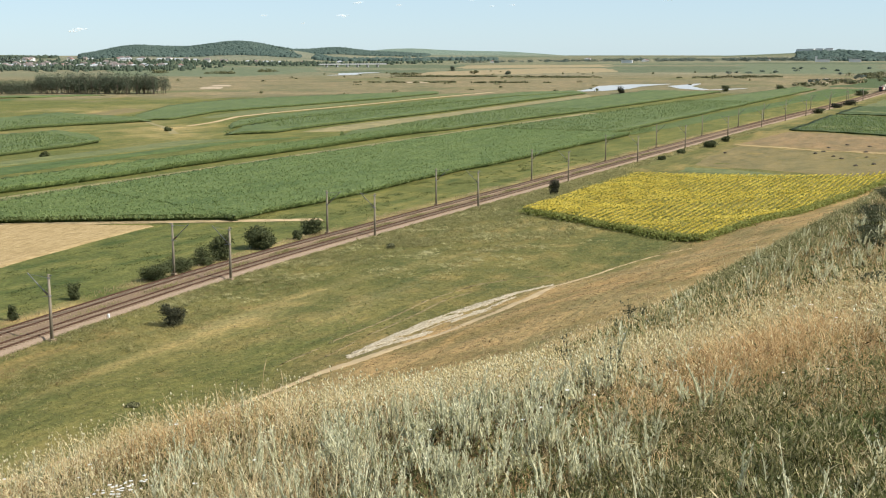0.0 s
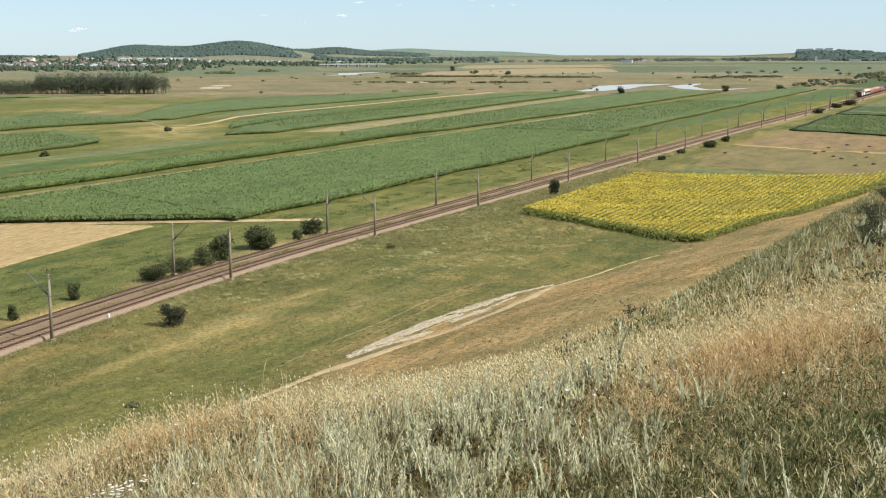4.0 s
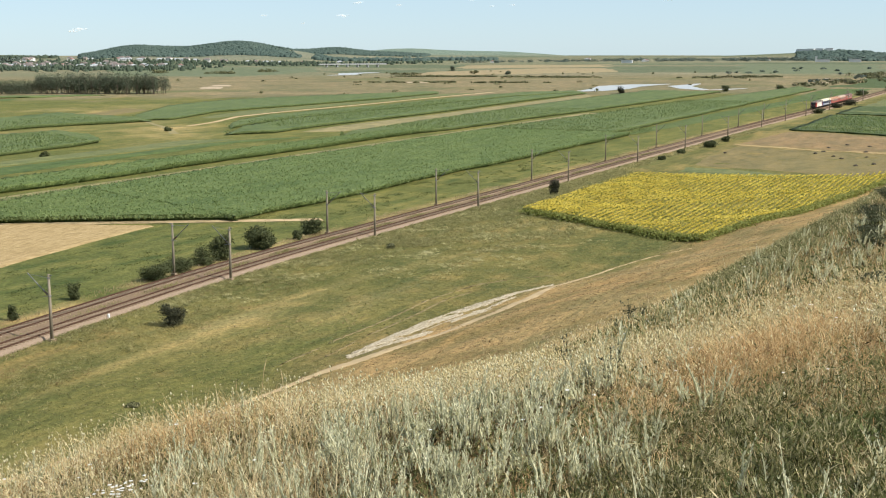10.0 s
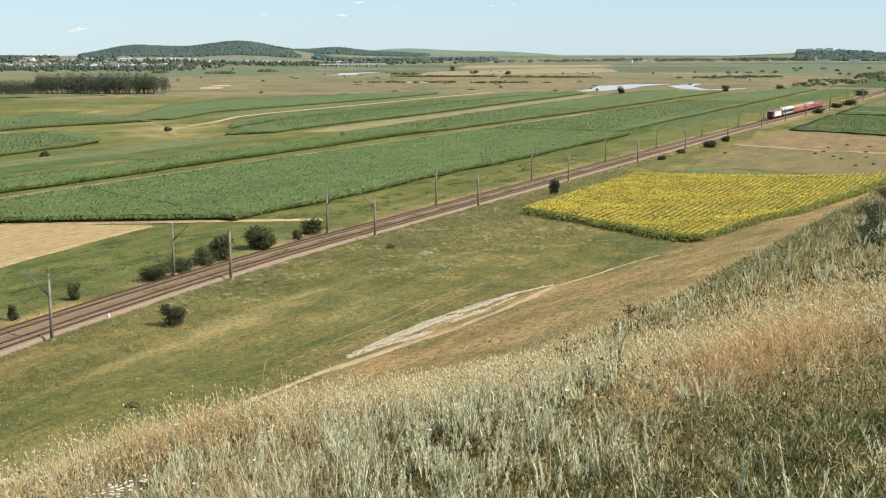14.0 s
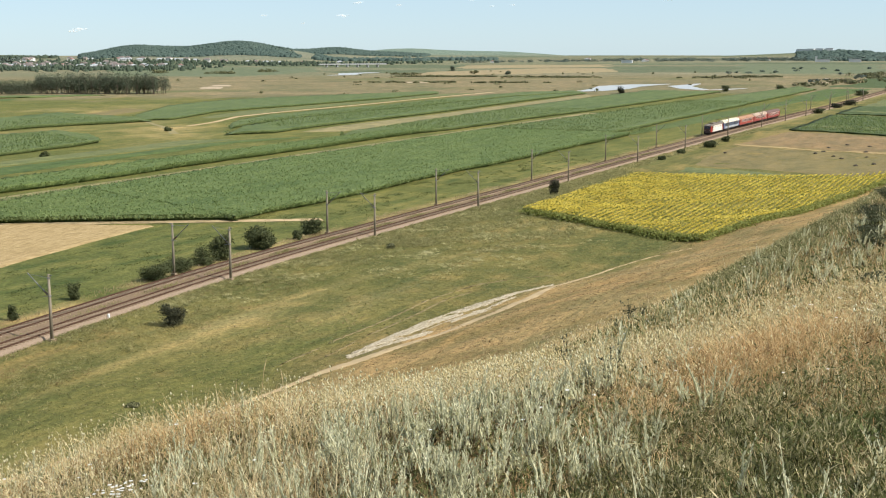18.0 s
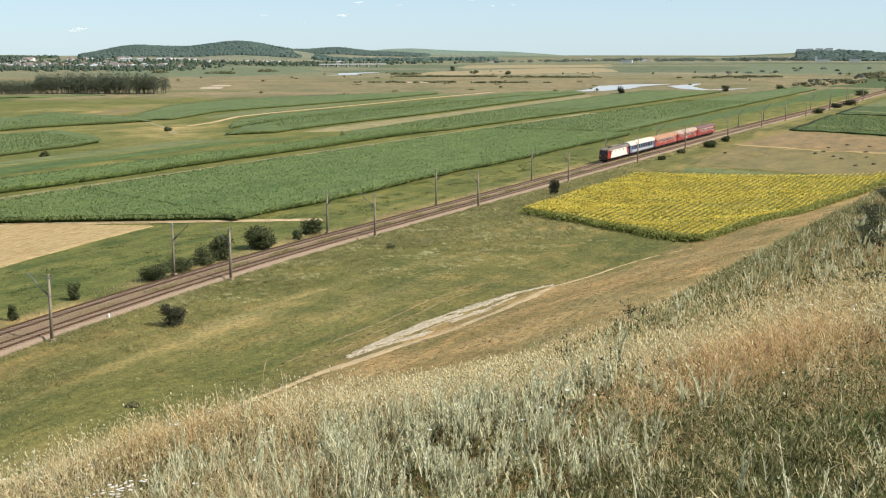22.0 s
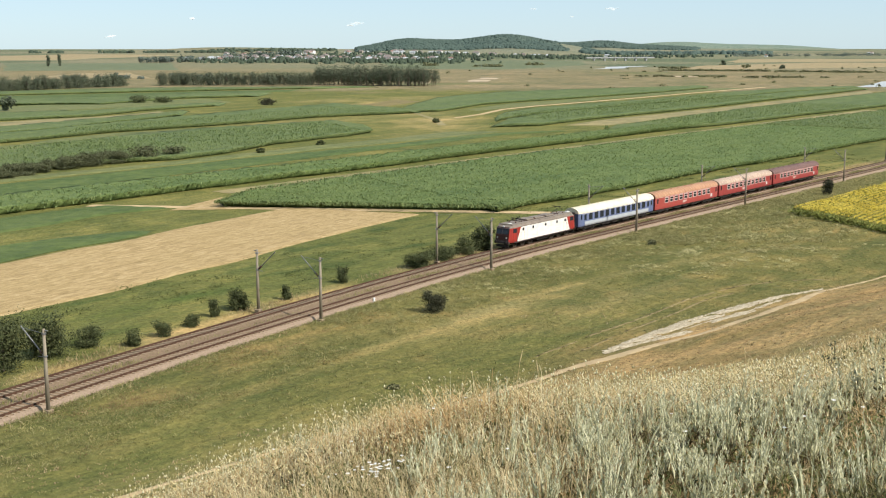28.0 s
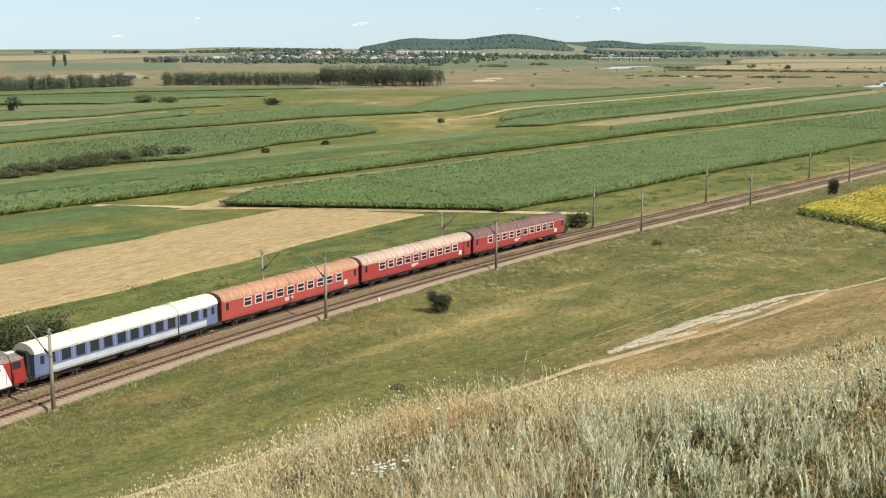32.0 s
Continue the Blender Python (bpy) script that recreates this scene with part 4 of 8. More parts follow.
def build_sward():
    rng = np.random.default_rng(11)
    A0, A1 = 1.0, 64.0

    def pick(n, keep, r0=3.6, r1=68.0, power=0.8):
        x, y, r = fan_points(rng, n, r0, r1, A0, A1, power)
        k = rng.random(n) < keep(x, y, r)
        return x[k], y[k], r[k]
    size = lambda r: np.clip(r / 9.0, 0.8, 3.2)
    brow = lambda x, y: np.clip((13.7 - 0.2 * x + 9 - y) / 3, 0, 1)
    edge = lambda x, y: np.clip((13.7 - 0.2 * x + 3 - y) / 3, 0, 1)
    def lift(x, y):
        """Taller growth along the near brow."""
        return 1 + 0.5 * np.exp(-((np.hypot(x, y) - 12.8) / 3.6) ** 2) * step(26, 33, np.degrees(np.arctan2(y, x)))
    tuft = lambda x, y, s: np.clip(0.45 + 0.9 * rough2(x, y, 0.33, s) + 0.35 * rough2(x, y, 1.6, s + 2), 0.03, 1)
    x, y, r = pick(330000, lambda x, y, r: (1 - 0.96 * herb_zone(x, y)) * (1 - 0.8 * shoulder_zone(x, y)) * (1 - 0.95 * worm_zone(x, y)) * (1 - 0.6 * golden_zone(x, y)) * tuft(x, y, 1) * brow(x, y))
    sow("dry_grass", MAT["straw_grass"], x, y, (0.07 + 0.14 * rng.random(len(x)) ** 1.5) * (0.75 + 0.25 * size(r)) * lift(x, y) * np.clip(0.85 + 0.8 * rough2(x, y, 0.2, 4), 0.4, 1.6), 0.0054 * size(r), rng, "straw-coloured dry meadow grass on the hillside", 1.5)
    x, y, r = pick(230000, lambda x, y, r: (1 - 0.7 * worm_zone(x, y)) * (1 - 0.8 * herb_zone(x, y)) * np.clip(0.25 + 0.7 * rough2(x, y, 3.1, 9) + 0.9 * golden_zone(x, y), 0, 1) * np.clip(tuft(x, y, 4) + 0.5 * golden_zone(x, y), 0, 1) * brow(x, y))
    sow("rusty_grass", MAT["rusty_grass"], x, y, (0.06 + 0.13 * rng.random(len(x))) * (0.75 + 0.25 * size(r)) * lift(x, y) * (1 + 0.7 * golden_zone(x, y)), 0.0060 * size(r), rng, "reddish brown dry grass among the straw", 1.5)
    x, y, r = pick(240000, lambda x, y, r: np.clip(0.34 + 0.4 * rough2(x, y, 1.7, 5), 0, 1) * (1 - 0.6 * worm_zone(x, y)) * tuft(x, y, 6) * brow(x, y))
    sow("green_grass", MAT["green_grass"], x, y, (0.06 + 0.13 * rng.random(len(x))) * (0.8 + 0.2 * size(r)) * lift(x, y), 0.0058 * size(r), rng, "green and yellowing grass of the hillside", 1.2)
    # the hilltop round and behind the viewpoint
    a, r = np.radians(64 + 297 * rng.random(42000)), 0.6 + 13 * np.sqrt(rng.random(42000))
    x, y = r * np.cos(a), r * np.sin(a)
    k = rng.random(len(x)) < tuft(x, y, 3)
    x, y = x[k], y[k]
    sow("hilltop_grass", MAT["straw_grass"], x, y, 0.07 + 0.14 * rng.random(len(x)), 0.007 + 0 * x, rng, "short dry grass on the hilltop", 1.4)
    # olive growth on the far shoulder
    x, y, r = pick(110000, lambda x, y, r: shoulder_zone(x, y) * tuft(x, y, 2), 15, 66)
    sow("shoulder_grass", MAT["olive_grass"], x, y, (0.12 + 0.22 * rng.random(len(x))) * np.clip(0.7 + r / 80, 0.7, 1.4), 0.0054 * size(r) + 0.002, rng, "rough olive grass on the hill's far shoulder", 0.8)
    # curled golden leaves over the straw
    x, y, r = pick(150000, lambda x, y, r: np.clip(golden_zone(x, y) + 0.35 * step(7, 10, r), 0, 1) * (1 - 0.9 * herb_zone(x, y)) * (1 - 0.8 * worm_zone(x, y)) * tuft(x, y, 7) * edge(x, y), 6, 32)
    n = len(x)
    v, f = slivers(np.stack([x, y, land(x, y) + 0.03 + 0.15 * rng.random(n)], 1), rng.normal(size=(n, 3)) * np.array([1, 1, 0.7]) + np.array([0, 0, 0.8]), (0.03 + 0.045 * rng.random(n)) * np.clip(size(r), 0.8, 2), 0.0065 * size(r), rng)
    tagged(big_mesh("curled_leaves", v, f, [MAT["rusty_grass"]]), "curled golden leaves of the drying grass", "grass", kind="stuff")
    # a bleached straw patch among the wormwood
    x, y, r = pick(160000, lambda x, y, r: np.clip(1.4 * ellipse(x, y, 6.4, 5.3, 1.9, 1.2), 0, 1) * np.clip(0.5 + 0.6 * rough2(x, y, 0.5, 2), 0.1, 1), 3.6, 14)
    sow("bleached_grass", MAT["straw_grass"], x, y, 0.12 + 0.22 * rng.random(len(x)), 0.0050 + 0 * x, rng, "bleached straw between the wormwood", 0.9)
    # pale fluffy ears of the taller grass towards the brow
    x, y, r = pick(150000, lambda x, y, r: np.clip(step(8, 12, r) * (0.55 + 0.6 * rough2(x, y, 1.5, 6)), 0, 1) * (1 - 0.85 * shoulder_zone(x, y)) * (1 - 0.75 * golden_zone(x, y)) * (1 - 0.6 * step(18, 30, r)) * (1 - 0.9 * herb_zone(x, y)) * (1 - 0.85 * worm_zone(x, y)) * edge(x, y), 7.5, 60)
    n = len(x)
    h = (0.10 + 0.22 * rng.random(n)) * (0.8 + 0.2 * size(r)) * (0.5 + 0.5 * lift(x, y))
    v, f = slivers(np.stack([x, y, land(x, y) + h], 1), rng.normal(size=(n, 3)) * 0.8 + np.array([0, 0, 0.9]), (0.024 + 0.034 * rng.random(n)) * np.clip(size(r), 0.8, 2.0), 0.0085 * np.clip(size(r), 0.8, 2.2), rng)
    tagged(big_mesh("grass_ears", v, f, [MAT["pale_ear"]]), "pale dry ears of tall meadow grass", "grass", kind="stuff")
    # short tangled sward: crossing leaves of every tone, a few bright stalks
    x, y, r = pick(520000, lambda x, y, r: herb_zone(x, y) * np.clip(0.32 + 1.1 * rough2(x, y, 0.16, 3) + 0.5 * rough2(x, y, 0.5, 8), 0.01, 1), 3.6, 15)
    n = len(x)
    z = rng.random(n) ** 1.2 * 0.20 * np.clip(0.5 + 0.9 * rough2(x, y, 0.16, 3) + 0.25 * rough2(x, y, 0.6, 8), 0.06, 1.3)
    v, f = slivers(np.stack([x, y, land(x, y) + z], 1), rng.normal(size=(n, 3)) * np.array([1, 1, 0.8]) + np.array([0, 0, 1.3]), 0.040 + 0.075 * rng.random(n) ** 1.4, 0.0045 + 0.0055 * rng.random(n), rng)
    tagged(big_mesh("matted_grass", v, f, [MAT["mixed_sward"]]), "tangled short olive sward with dark gaps", "grass", kind="stuff")
    x, y, r = pick(16000, lambda x, y, r: herb_zone(x, y) * tuft(x, y, 3), 3.6, 15)
    sow("bent_stalks", MAT["rusty_grass"], x, y, 0.06 + 0.13 * rng.random(len(x)), 0.0040 + 0 * x, rng, "bent brown stalks in the sward", 1.2)
    x, y, r = pick(12000, lambda x, y, r: herb_zone(x, y) * tuft(x, y, 5), 3.6, 15)
    sow("bent_stalks", MAT["straw_grass"], x, y, 0.06 + 0.17 * rng.random(len(x)), 0.0042 + 0 * x, rng, "pale bent straw in the sward", 1.0)
    # low green herbs, their tone darkened to deepen the gaps' shade
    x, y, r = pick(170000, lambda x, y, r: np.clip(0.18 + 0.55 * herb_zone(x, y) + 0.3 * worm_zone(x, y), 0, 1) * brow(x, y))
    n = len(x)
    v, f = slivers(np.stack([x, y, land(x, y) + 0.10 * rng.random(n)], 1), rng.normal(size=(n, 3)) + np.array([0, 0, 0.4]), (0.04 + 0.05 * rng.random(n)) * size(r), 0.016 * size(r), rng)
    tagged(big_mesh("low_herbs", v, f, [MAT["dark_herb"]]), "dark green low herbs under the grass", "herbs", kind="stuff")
    # wormwood: grey-green plumes, many small leaves on upright stems that stand in clumps
    cx, cy, r = pick(15000, lambda x, y, r: worm_zone(x, y) * np.clip(0.25 + 1.3 * rough2(x, y, 0.24, 2), 0.01, 1) + 0.005 * step(7, 16, r) * edge(x, y) + 0.012 * herb_zone(x, y) + 0.02 * shoulder_zone(x, y), 4.0, 48, 0.75)
    k = 5
    tall = np.repeat(0.70 + 0.65 * rng.random(len(cx)), k)
    hue = np.repeat(rng.random(len(cx)), k)
    x, y, r = np.repeat(cx, k), np.repeat(cy, k), np.repeat(r, k)
    n = len(x)
    turn = rng.random(n) * 6.283
    off = 0.015 + 0.06 * rng.random(n)
    x, y = x + off * np.cos(turn), y + off * np.sin(turn)
    h = tall * (0.21 + 0.23 * rng.random(n)) * (0.85 + 0.15 * size(r)) * np.clip(0.80 + 0.75 * rough2(x, y, 0.17, 5), 0.35, 1.4)
    root = np.stack([x, y, land(x, y) - 0.02], 1)
    lean = h * (0.05 + 0.30 * rng.random(n))
    near_ = np.clip(size(r), 0.8, 1.7)
    vs, fs, kind_, o = [], [], [], 0
    along_ = lambda g: root + np.stack([np.cos(turn) * lean * g * g, np.sin(turn) * lean * g * g, h * g], 1)
    rings, sides = 7, 4
    thick = (0.0048 + 0.0045 * rng.random(n)) * near_
    for j in range(rings):
        g = 0.34 + 0.60 * (j + 0.5 * rng.random(n)) / rings
        swell = (1.0 if j % 2 else 0.75) * (1.15 - 0.95 * (j / rings) ** 1.6) * (0.75 + 0.5 * rng.random(n)) * (0.5 if j == 0 else 1)
        ang = turn[:, None] + 6.283 * (np.arange(sides)[None, :] + 0.5 * (j % 2)) / sides + 0.3 * rng.normal(size=(n, sides))
        rad = (thick * swell)[:, None] * (0.7 + 0.6 * rng.random((n, sides)))
        ring = np.stack([np.cos(ang) * rad, np.sin(ang) * rad, 0.010 * rng.normal(size=(n, sides)) * near_[:, None]], -1)
        vs.append((along_(g)[:, None, :] + ring).reshape(-1, 3))
    base_ = np.arange(n)[:, None] * sides
    for j in range(rings - 1):
        for q in range(sides):
            fs.append(np.concatenate([base_ + j * n * sides + q, base_ + j * n * sides + (q + 1) % sides, base_ + (j + 1) * n * sides + (q + 1) % sides, base_ + (j + 1) * n * sides + q], 1))
            kind_.append(np.zeros(n, dtype=int))
    o = rings * n * sides
    for k in range(26):
        g = 0.16 + 0.84 * (k + rng.random(n)) / 26
        a = rng.random(n) * 6.283
        out = 0.66 - 0.32 * g
        d = np.stack([np.cos(a) * out, np.sin(a) * out, 0.80 + 0.15 * rng.normal(size=n)], 1)
        v, f = slivers(along_(g), d, (0.056 - 0.024 * g) * (0.75 + 0.5 * rng.random(n)) * near_, (0.0125 - 0.004 * g) * near_, rng)
        vs.append(v), fs.append(f + o)
        # lower leaves take the dark brown that stands in for base shade
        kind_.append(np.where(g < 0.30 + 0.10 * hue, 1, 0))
        o += len(v)
    v, f = slivers(root, np.stack([np.cos(turn) * lean * 0.7, np.sin(turn) * lean * 0.7, h], 1), h * 0.9, 0.005 * near_, rng)
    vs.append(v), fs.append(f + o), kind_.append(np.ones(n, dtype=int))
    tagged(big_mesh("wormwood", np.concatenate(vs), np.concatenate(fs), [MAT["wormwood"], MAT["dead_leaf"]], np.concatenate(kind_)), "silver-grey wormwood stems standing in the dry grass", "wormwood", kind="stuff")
    # leafy green herbs in the short sward
    cx, cy, r = pick(11000, lambda x, y, r: (herb_zone(x, y) + 0.12 * step(16, 8, r)) * np.clip(0.05 + 1.6 * rough2(x, y, 0.55, 6), 0, 1), 3.6, 18)
    x, y = np.repeat(cx, 16), np.repeat(cy, 16)
    n = len(x)
    x, y = x + 0.045 * rng.normal(size=n), y + 0.045 * rng.normal(size=n)
    v, f = slivers(np.stack([x, y, land(x, y) + 0.02 + 0.10 * rng.random(n)], 1), rng.normal(size=(n, 3)) + np.array([0, 0, 0.7]), 0.022 + 0.03 * rng.random(n), 0.012 + 0.011 * rng.random(n), rng)
    tagged(big_mesh("leafy_herbs", v, f, [MAT["green_herb"]]), "small leafy green herbs in the sward", "herbs", kind="stuff")
    # pale seed heads on thin stalks, mostly towards the brow
    x, y, r = pick(75000, lambda x, y, r: np.clip(0.10 + 0.55 * step(7.5, 12, r) - 0.3 * step(17, 26, r), 0, 1) * (1 - 0.9 * herb_zone(x, y)) * (1 - 0.7 * golden_zone(x, y)) * (1 - 0.6 * worm_zone(x, y)) * (1 - 0.5 * shoulder_zone(x, y)) * edge(x, y) * np.clip(0.45 + 0.8 * rough2(x, y, 1.9, 3), 0.05, 1), 5.0, 60, 0.9)
    n = len(x)
    h = (0.10 + 0.26 * rng.random(n)) * (0.8 + 0.2 * size(r)) * lift(x, y)
    p = np.stack([x, y, land(x, y)], 1)
    turn = rng.random(n) * 6.283
    top = p + np.stack([np.cos(turn) * h * 0.25, np.sin(turn) * h * 0.25, h], 1)
    v1, f1 = slivers(p, top - p, np.linalg.norm(top - p, axis=1), 0.0035 * size(r), rng)
    f1 = np.concatenate([f1[:, [0, 1, 2]], f1[:, [0, 2, 3]]])
    s = (0.0045 + 0.006 * rng.random(n) ** 2) * np.clip(size(r), 0.8, 1.7)
    a = np.array([[1, 0, 0], [-1, 0, 0], [0, 1, 0], [0, -1, 0], [0, 0, 1.7], [0, 0, -1.7]])
    v2 = (top[:, None, :] + a[None] * s[:, None, None]).reshape(-1, 3)
    t8 = np.array([[0, 2, 4], [2, 1, 4], [1, 3, 4], [3, 0, 4], [2, 0, 5], [1, 2, 5], [3, 1, 5], [0, 3, 5]])
    f2 = (np.arange(n)[:, None, None] * 6 + t8[None]).reshape(-1, 3)
    tagged(big_mesh("seed_stalks", np.concatenate([v1, v2]), np.concatenate([f1, f2 + len(v1)]), [MAT["seed_head"]]), "pale seed heads on thin dry stalks", "seed heads", kind="stuff")
    # white umbels: one clump and single ones
    xs, ys, r = pick(420, lambda x, y, r: 0.35 * np.clip((13.7 - 0.2 * x + 2 - y) / 3, 0, 1), 8, 60)
    x = np.concatenate([6.98 + 0.13 * rng.normal(size=46), xs])
    y = np.concatenate([6.40 + 0.13 * rng.normal(size=46), ys])
    r = np.concatenate([np.full(46, 10.0), r])
    n = len(x)
    h = 0.16 + 0.14 * rng.random(n)
    p = np.stack([x, y, land(x, y) + h], 1)
    ang = np.arange(7) / 7 * 6.283
    rim = np.stack([np.cos(ang), np.sin(ang), 0.12 + 0 * ang], 1)
    s = (0.011 + 0.010 * rng.random(n)) * np.clip(r / 10, 0.9, 2.0)
    v = np.concatenate([p[:, None] + rim[None] * s[:, None, None], p[:, None] + np.array([[[0, 0, 0.3]]]) * s[:, None, None]], 1).reshape(-1, 3)
    f = (np.arange(n)[:, None, None] * 8 + np.array([[k, (k + 1) % 7, 7] for k in range(7)])[None]).reshape(-1, 3)
    tagged(big_mesh("white_flowers", v, f, [MAT["white_flower"]]), "small white flower heads in the grass", "flowers", kind="stuff")
    build_thistles(rng)
    build_dry_stalks()
    build_brow_weeds(rng)


def build_thistles(rng):
    """Branched dark weeds standing above the brow."""
    for k, (tx, ty, th, br) in enumerate(((15.4, 5.7, 0.62, 4), (10.6, 3.45, 0.46, 4), (26.2, 8.15, 0.72, 7), (26.8, 8.0, 0.5, 6), (24.4, 7.9, 0.42, 4), (29.5, 8.3, 0.45, 5))):
        t = empty("thistle", pose(tx, ty, float(land(tx, ty)), 0, 0, 60 * k))
        bm = rod(bmesh.new(), (0, 0, -0.05), (0.05 * th, 0.02 * th, th * 0.9), 0.008 * th + 0.003, 0.002, 5)
        tips = [Vector((0.05 * th, 0.02 * th, th * 0.92))]
        for b in range(br):
            a, z = 2.4 * b + rng.random(), th * (0.25 + 0.45 * rng.random())
            tip = Vector((math.cos(a) * th * (0.15 + 0.22 * rng.random()), math.sin(a) * th * (0.15 + 0.22 * rng.random()), z + th * (0.12 + 0.22 * rng.random())))
            rod(bm, (0.02 * th, 0.01 * th, z), tip, 0.004 * th + 0.002, 0.0015, 4)
            tips.append(tip)
        part("stalk", bm, MAT["thistle"], t)
        vs = []
        for q in tips:
            m = 16
            g = rng.random(m)[:, None]
            base = np.array([[0.02 * th, 0.01 * th, q.z * 0.45]]) * (1 - g) + np.array([list(q)]) * g
            v, f = slivers(base, rng.normal(size=(m, 3)) + np.array([0, 0, 0.5]), th * (0.06 + 0.12 * rng.random(m)), np.full(m, 0.028 * th), rng)
            vs.append(v)
        v = np.concatenate(vs)
        lv = big_mesh("leaves", v, np.arange(len(v)).reshape(-1, 4), [MAT["thistle"]])
        lv.parent = t
        for q in tips[:4]:
            bm = bmesh.new()
            bmesh.ops.create_icosphere(bm, subdivisions=1, radius=0.018 * th + 0.004, matrix=Matrix.Translation(q))
            part("flower_head", bm, MAT["thistle"], t, "round spiny flower head")
        tagged(t, "dark branched thistle standing in the dry grass", "thistle", "thistles on the brow")


def build_dry_stalks():
    """Single tall stalks leaning over the brow."""
    for k, (x, y, h, lean) in enumerate(((9.9, 7.1, 0.62, 0.30), (9.7, 7.25, 0.55, -0.22), (10.2, 6.9, 0.50, 0.15), (12.6, 5.6, 0.55, 0.2), (8.6, 8.0, 0.45, -0.2), (22.5, 5.2, 0.7, 0.2), (14.6, 2.6, 0.5, -0.25))):
        t = empty("dry_stalk", pose(x, y, float(land(x, y)), 0, 0, 40 * k))
        tip = Vector((lean * h, 0.1 * lean, h))
        part("stem", rod(bmesh.new(), (0, 0, -0.03), tip, 0.004, 0.0025, 5), MAT["straw_grass"], t)
        part("ear", rod(bmesh.new(), tip, tip + Vector((lean * 0.16, 0, 0.11)), 0.007, 0.002, 6), MAT["straw_grass"], t, "narrow dry seed ear")
        tagged(t, "tall dry grass stalk standing above the brow", "grass stalk", "dry stalks")


def build_brow_weeds(rng):
    """Olive weeds crowding the hill's far shoulder."""
    vs, fs, o = [], [], 0
    for k in range(560):
        u = rng.random()
        x = 33 + 30 * u
        y = 8.4 - 2.6 * u + (1.5 - 0.5 * u) * rng.normal() * 0.8
        h = (0.18 + 0.50 * u) * (0.5 + 0.8 * rng.random())
        w = 0.45 + 0.9 * rng.random()
        n = 70
        a, q = rng.random(n) * 6.283, np.sqrt(rng.random(n)) * w * 0.5
        px, py = x + q * np.cos(a), y + q * np.sin(a)
        p = np.stack([px, py, land(px, py) + h * (0.95 - 0.5 * (2 * q / w)) * rng.random(n) ** 0.7], 1)
        v, f = slivers(p, rng.normal(size=(n, 3)) * np.array([1, 1, 0.8]) + np.array([0, 0, 0.7]), 0.07 + 0.09 * rng.random(n), 0.016 + 0.014 * rng.random(n), rng)
        vs.append(v), fs.append(f + o)
        o += len(v)
    tagged(big_mesh("brow_weeds", np.concatenate(vs), np.concatenate(fs), [MAT["brow_weed"]]), "olive and brown weeds on the hill's shoulder", "weeds", kind="stuff")
    for k, (bx, by, bw, bh) in enumerate(((33.6, 3.5, 1.2, 0.32), (35.6, 3.8, 1.3, 0.34), (37.8, 4.0, 1.1, 0.3), (36.6, 2.7, 1.3, 0.30), (40.2, 4.3, 1.5, 0.36), (43.4, 4.0, 1.6, 0.4), (25.8, 2.6, 0.8, 0.22))):
        woody("shrub", bx, by, bw, bh, MAT["scrub"], 700 + k, "low dark olive shrub on the hillside brow", "shrub", "brow shrubs", leaf=0.022, stem=0.02, lobes=9, n=6000)


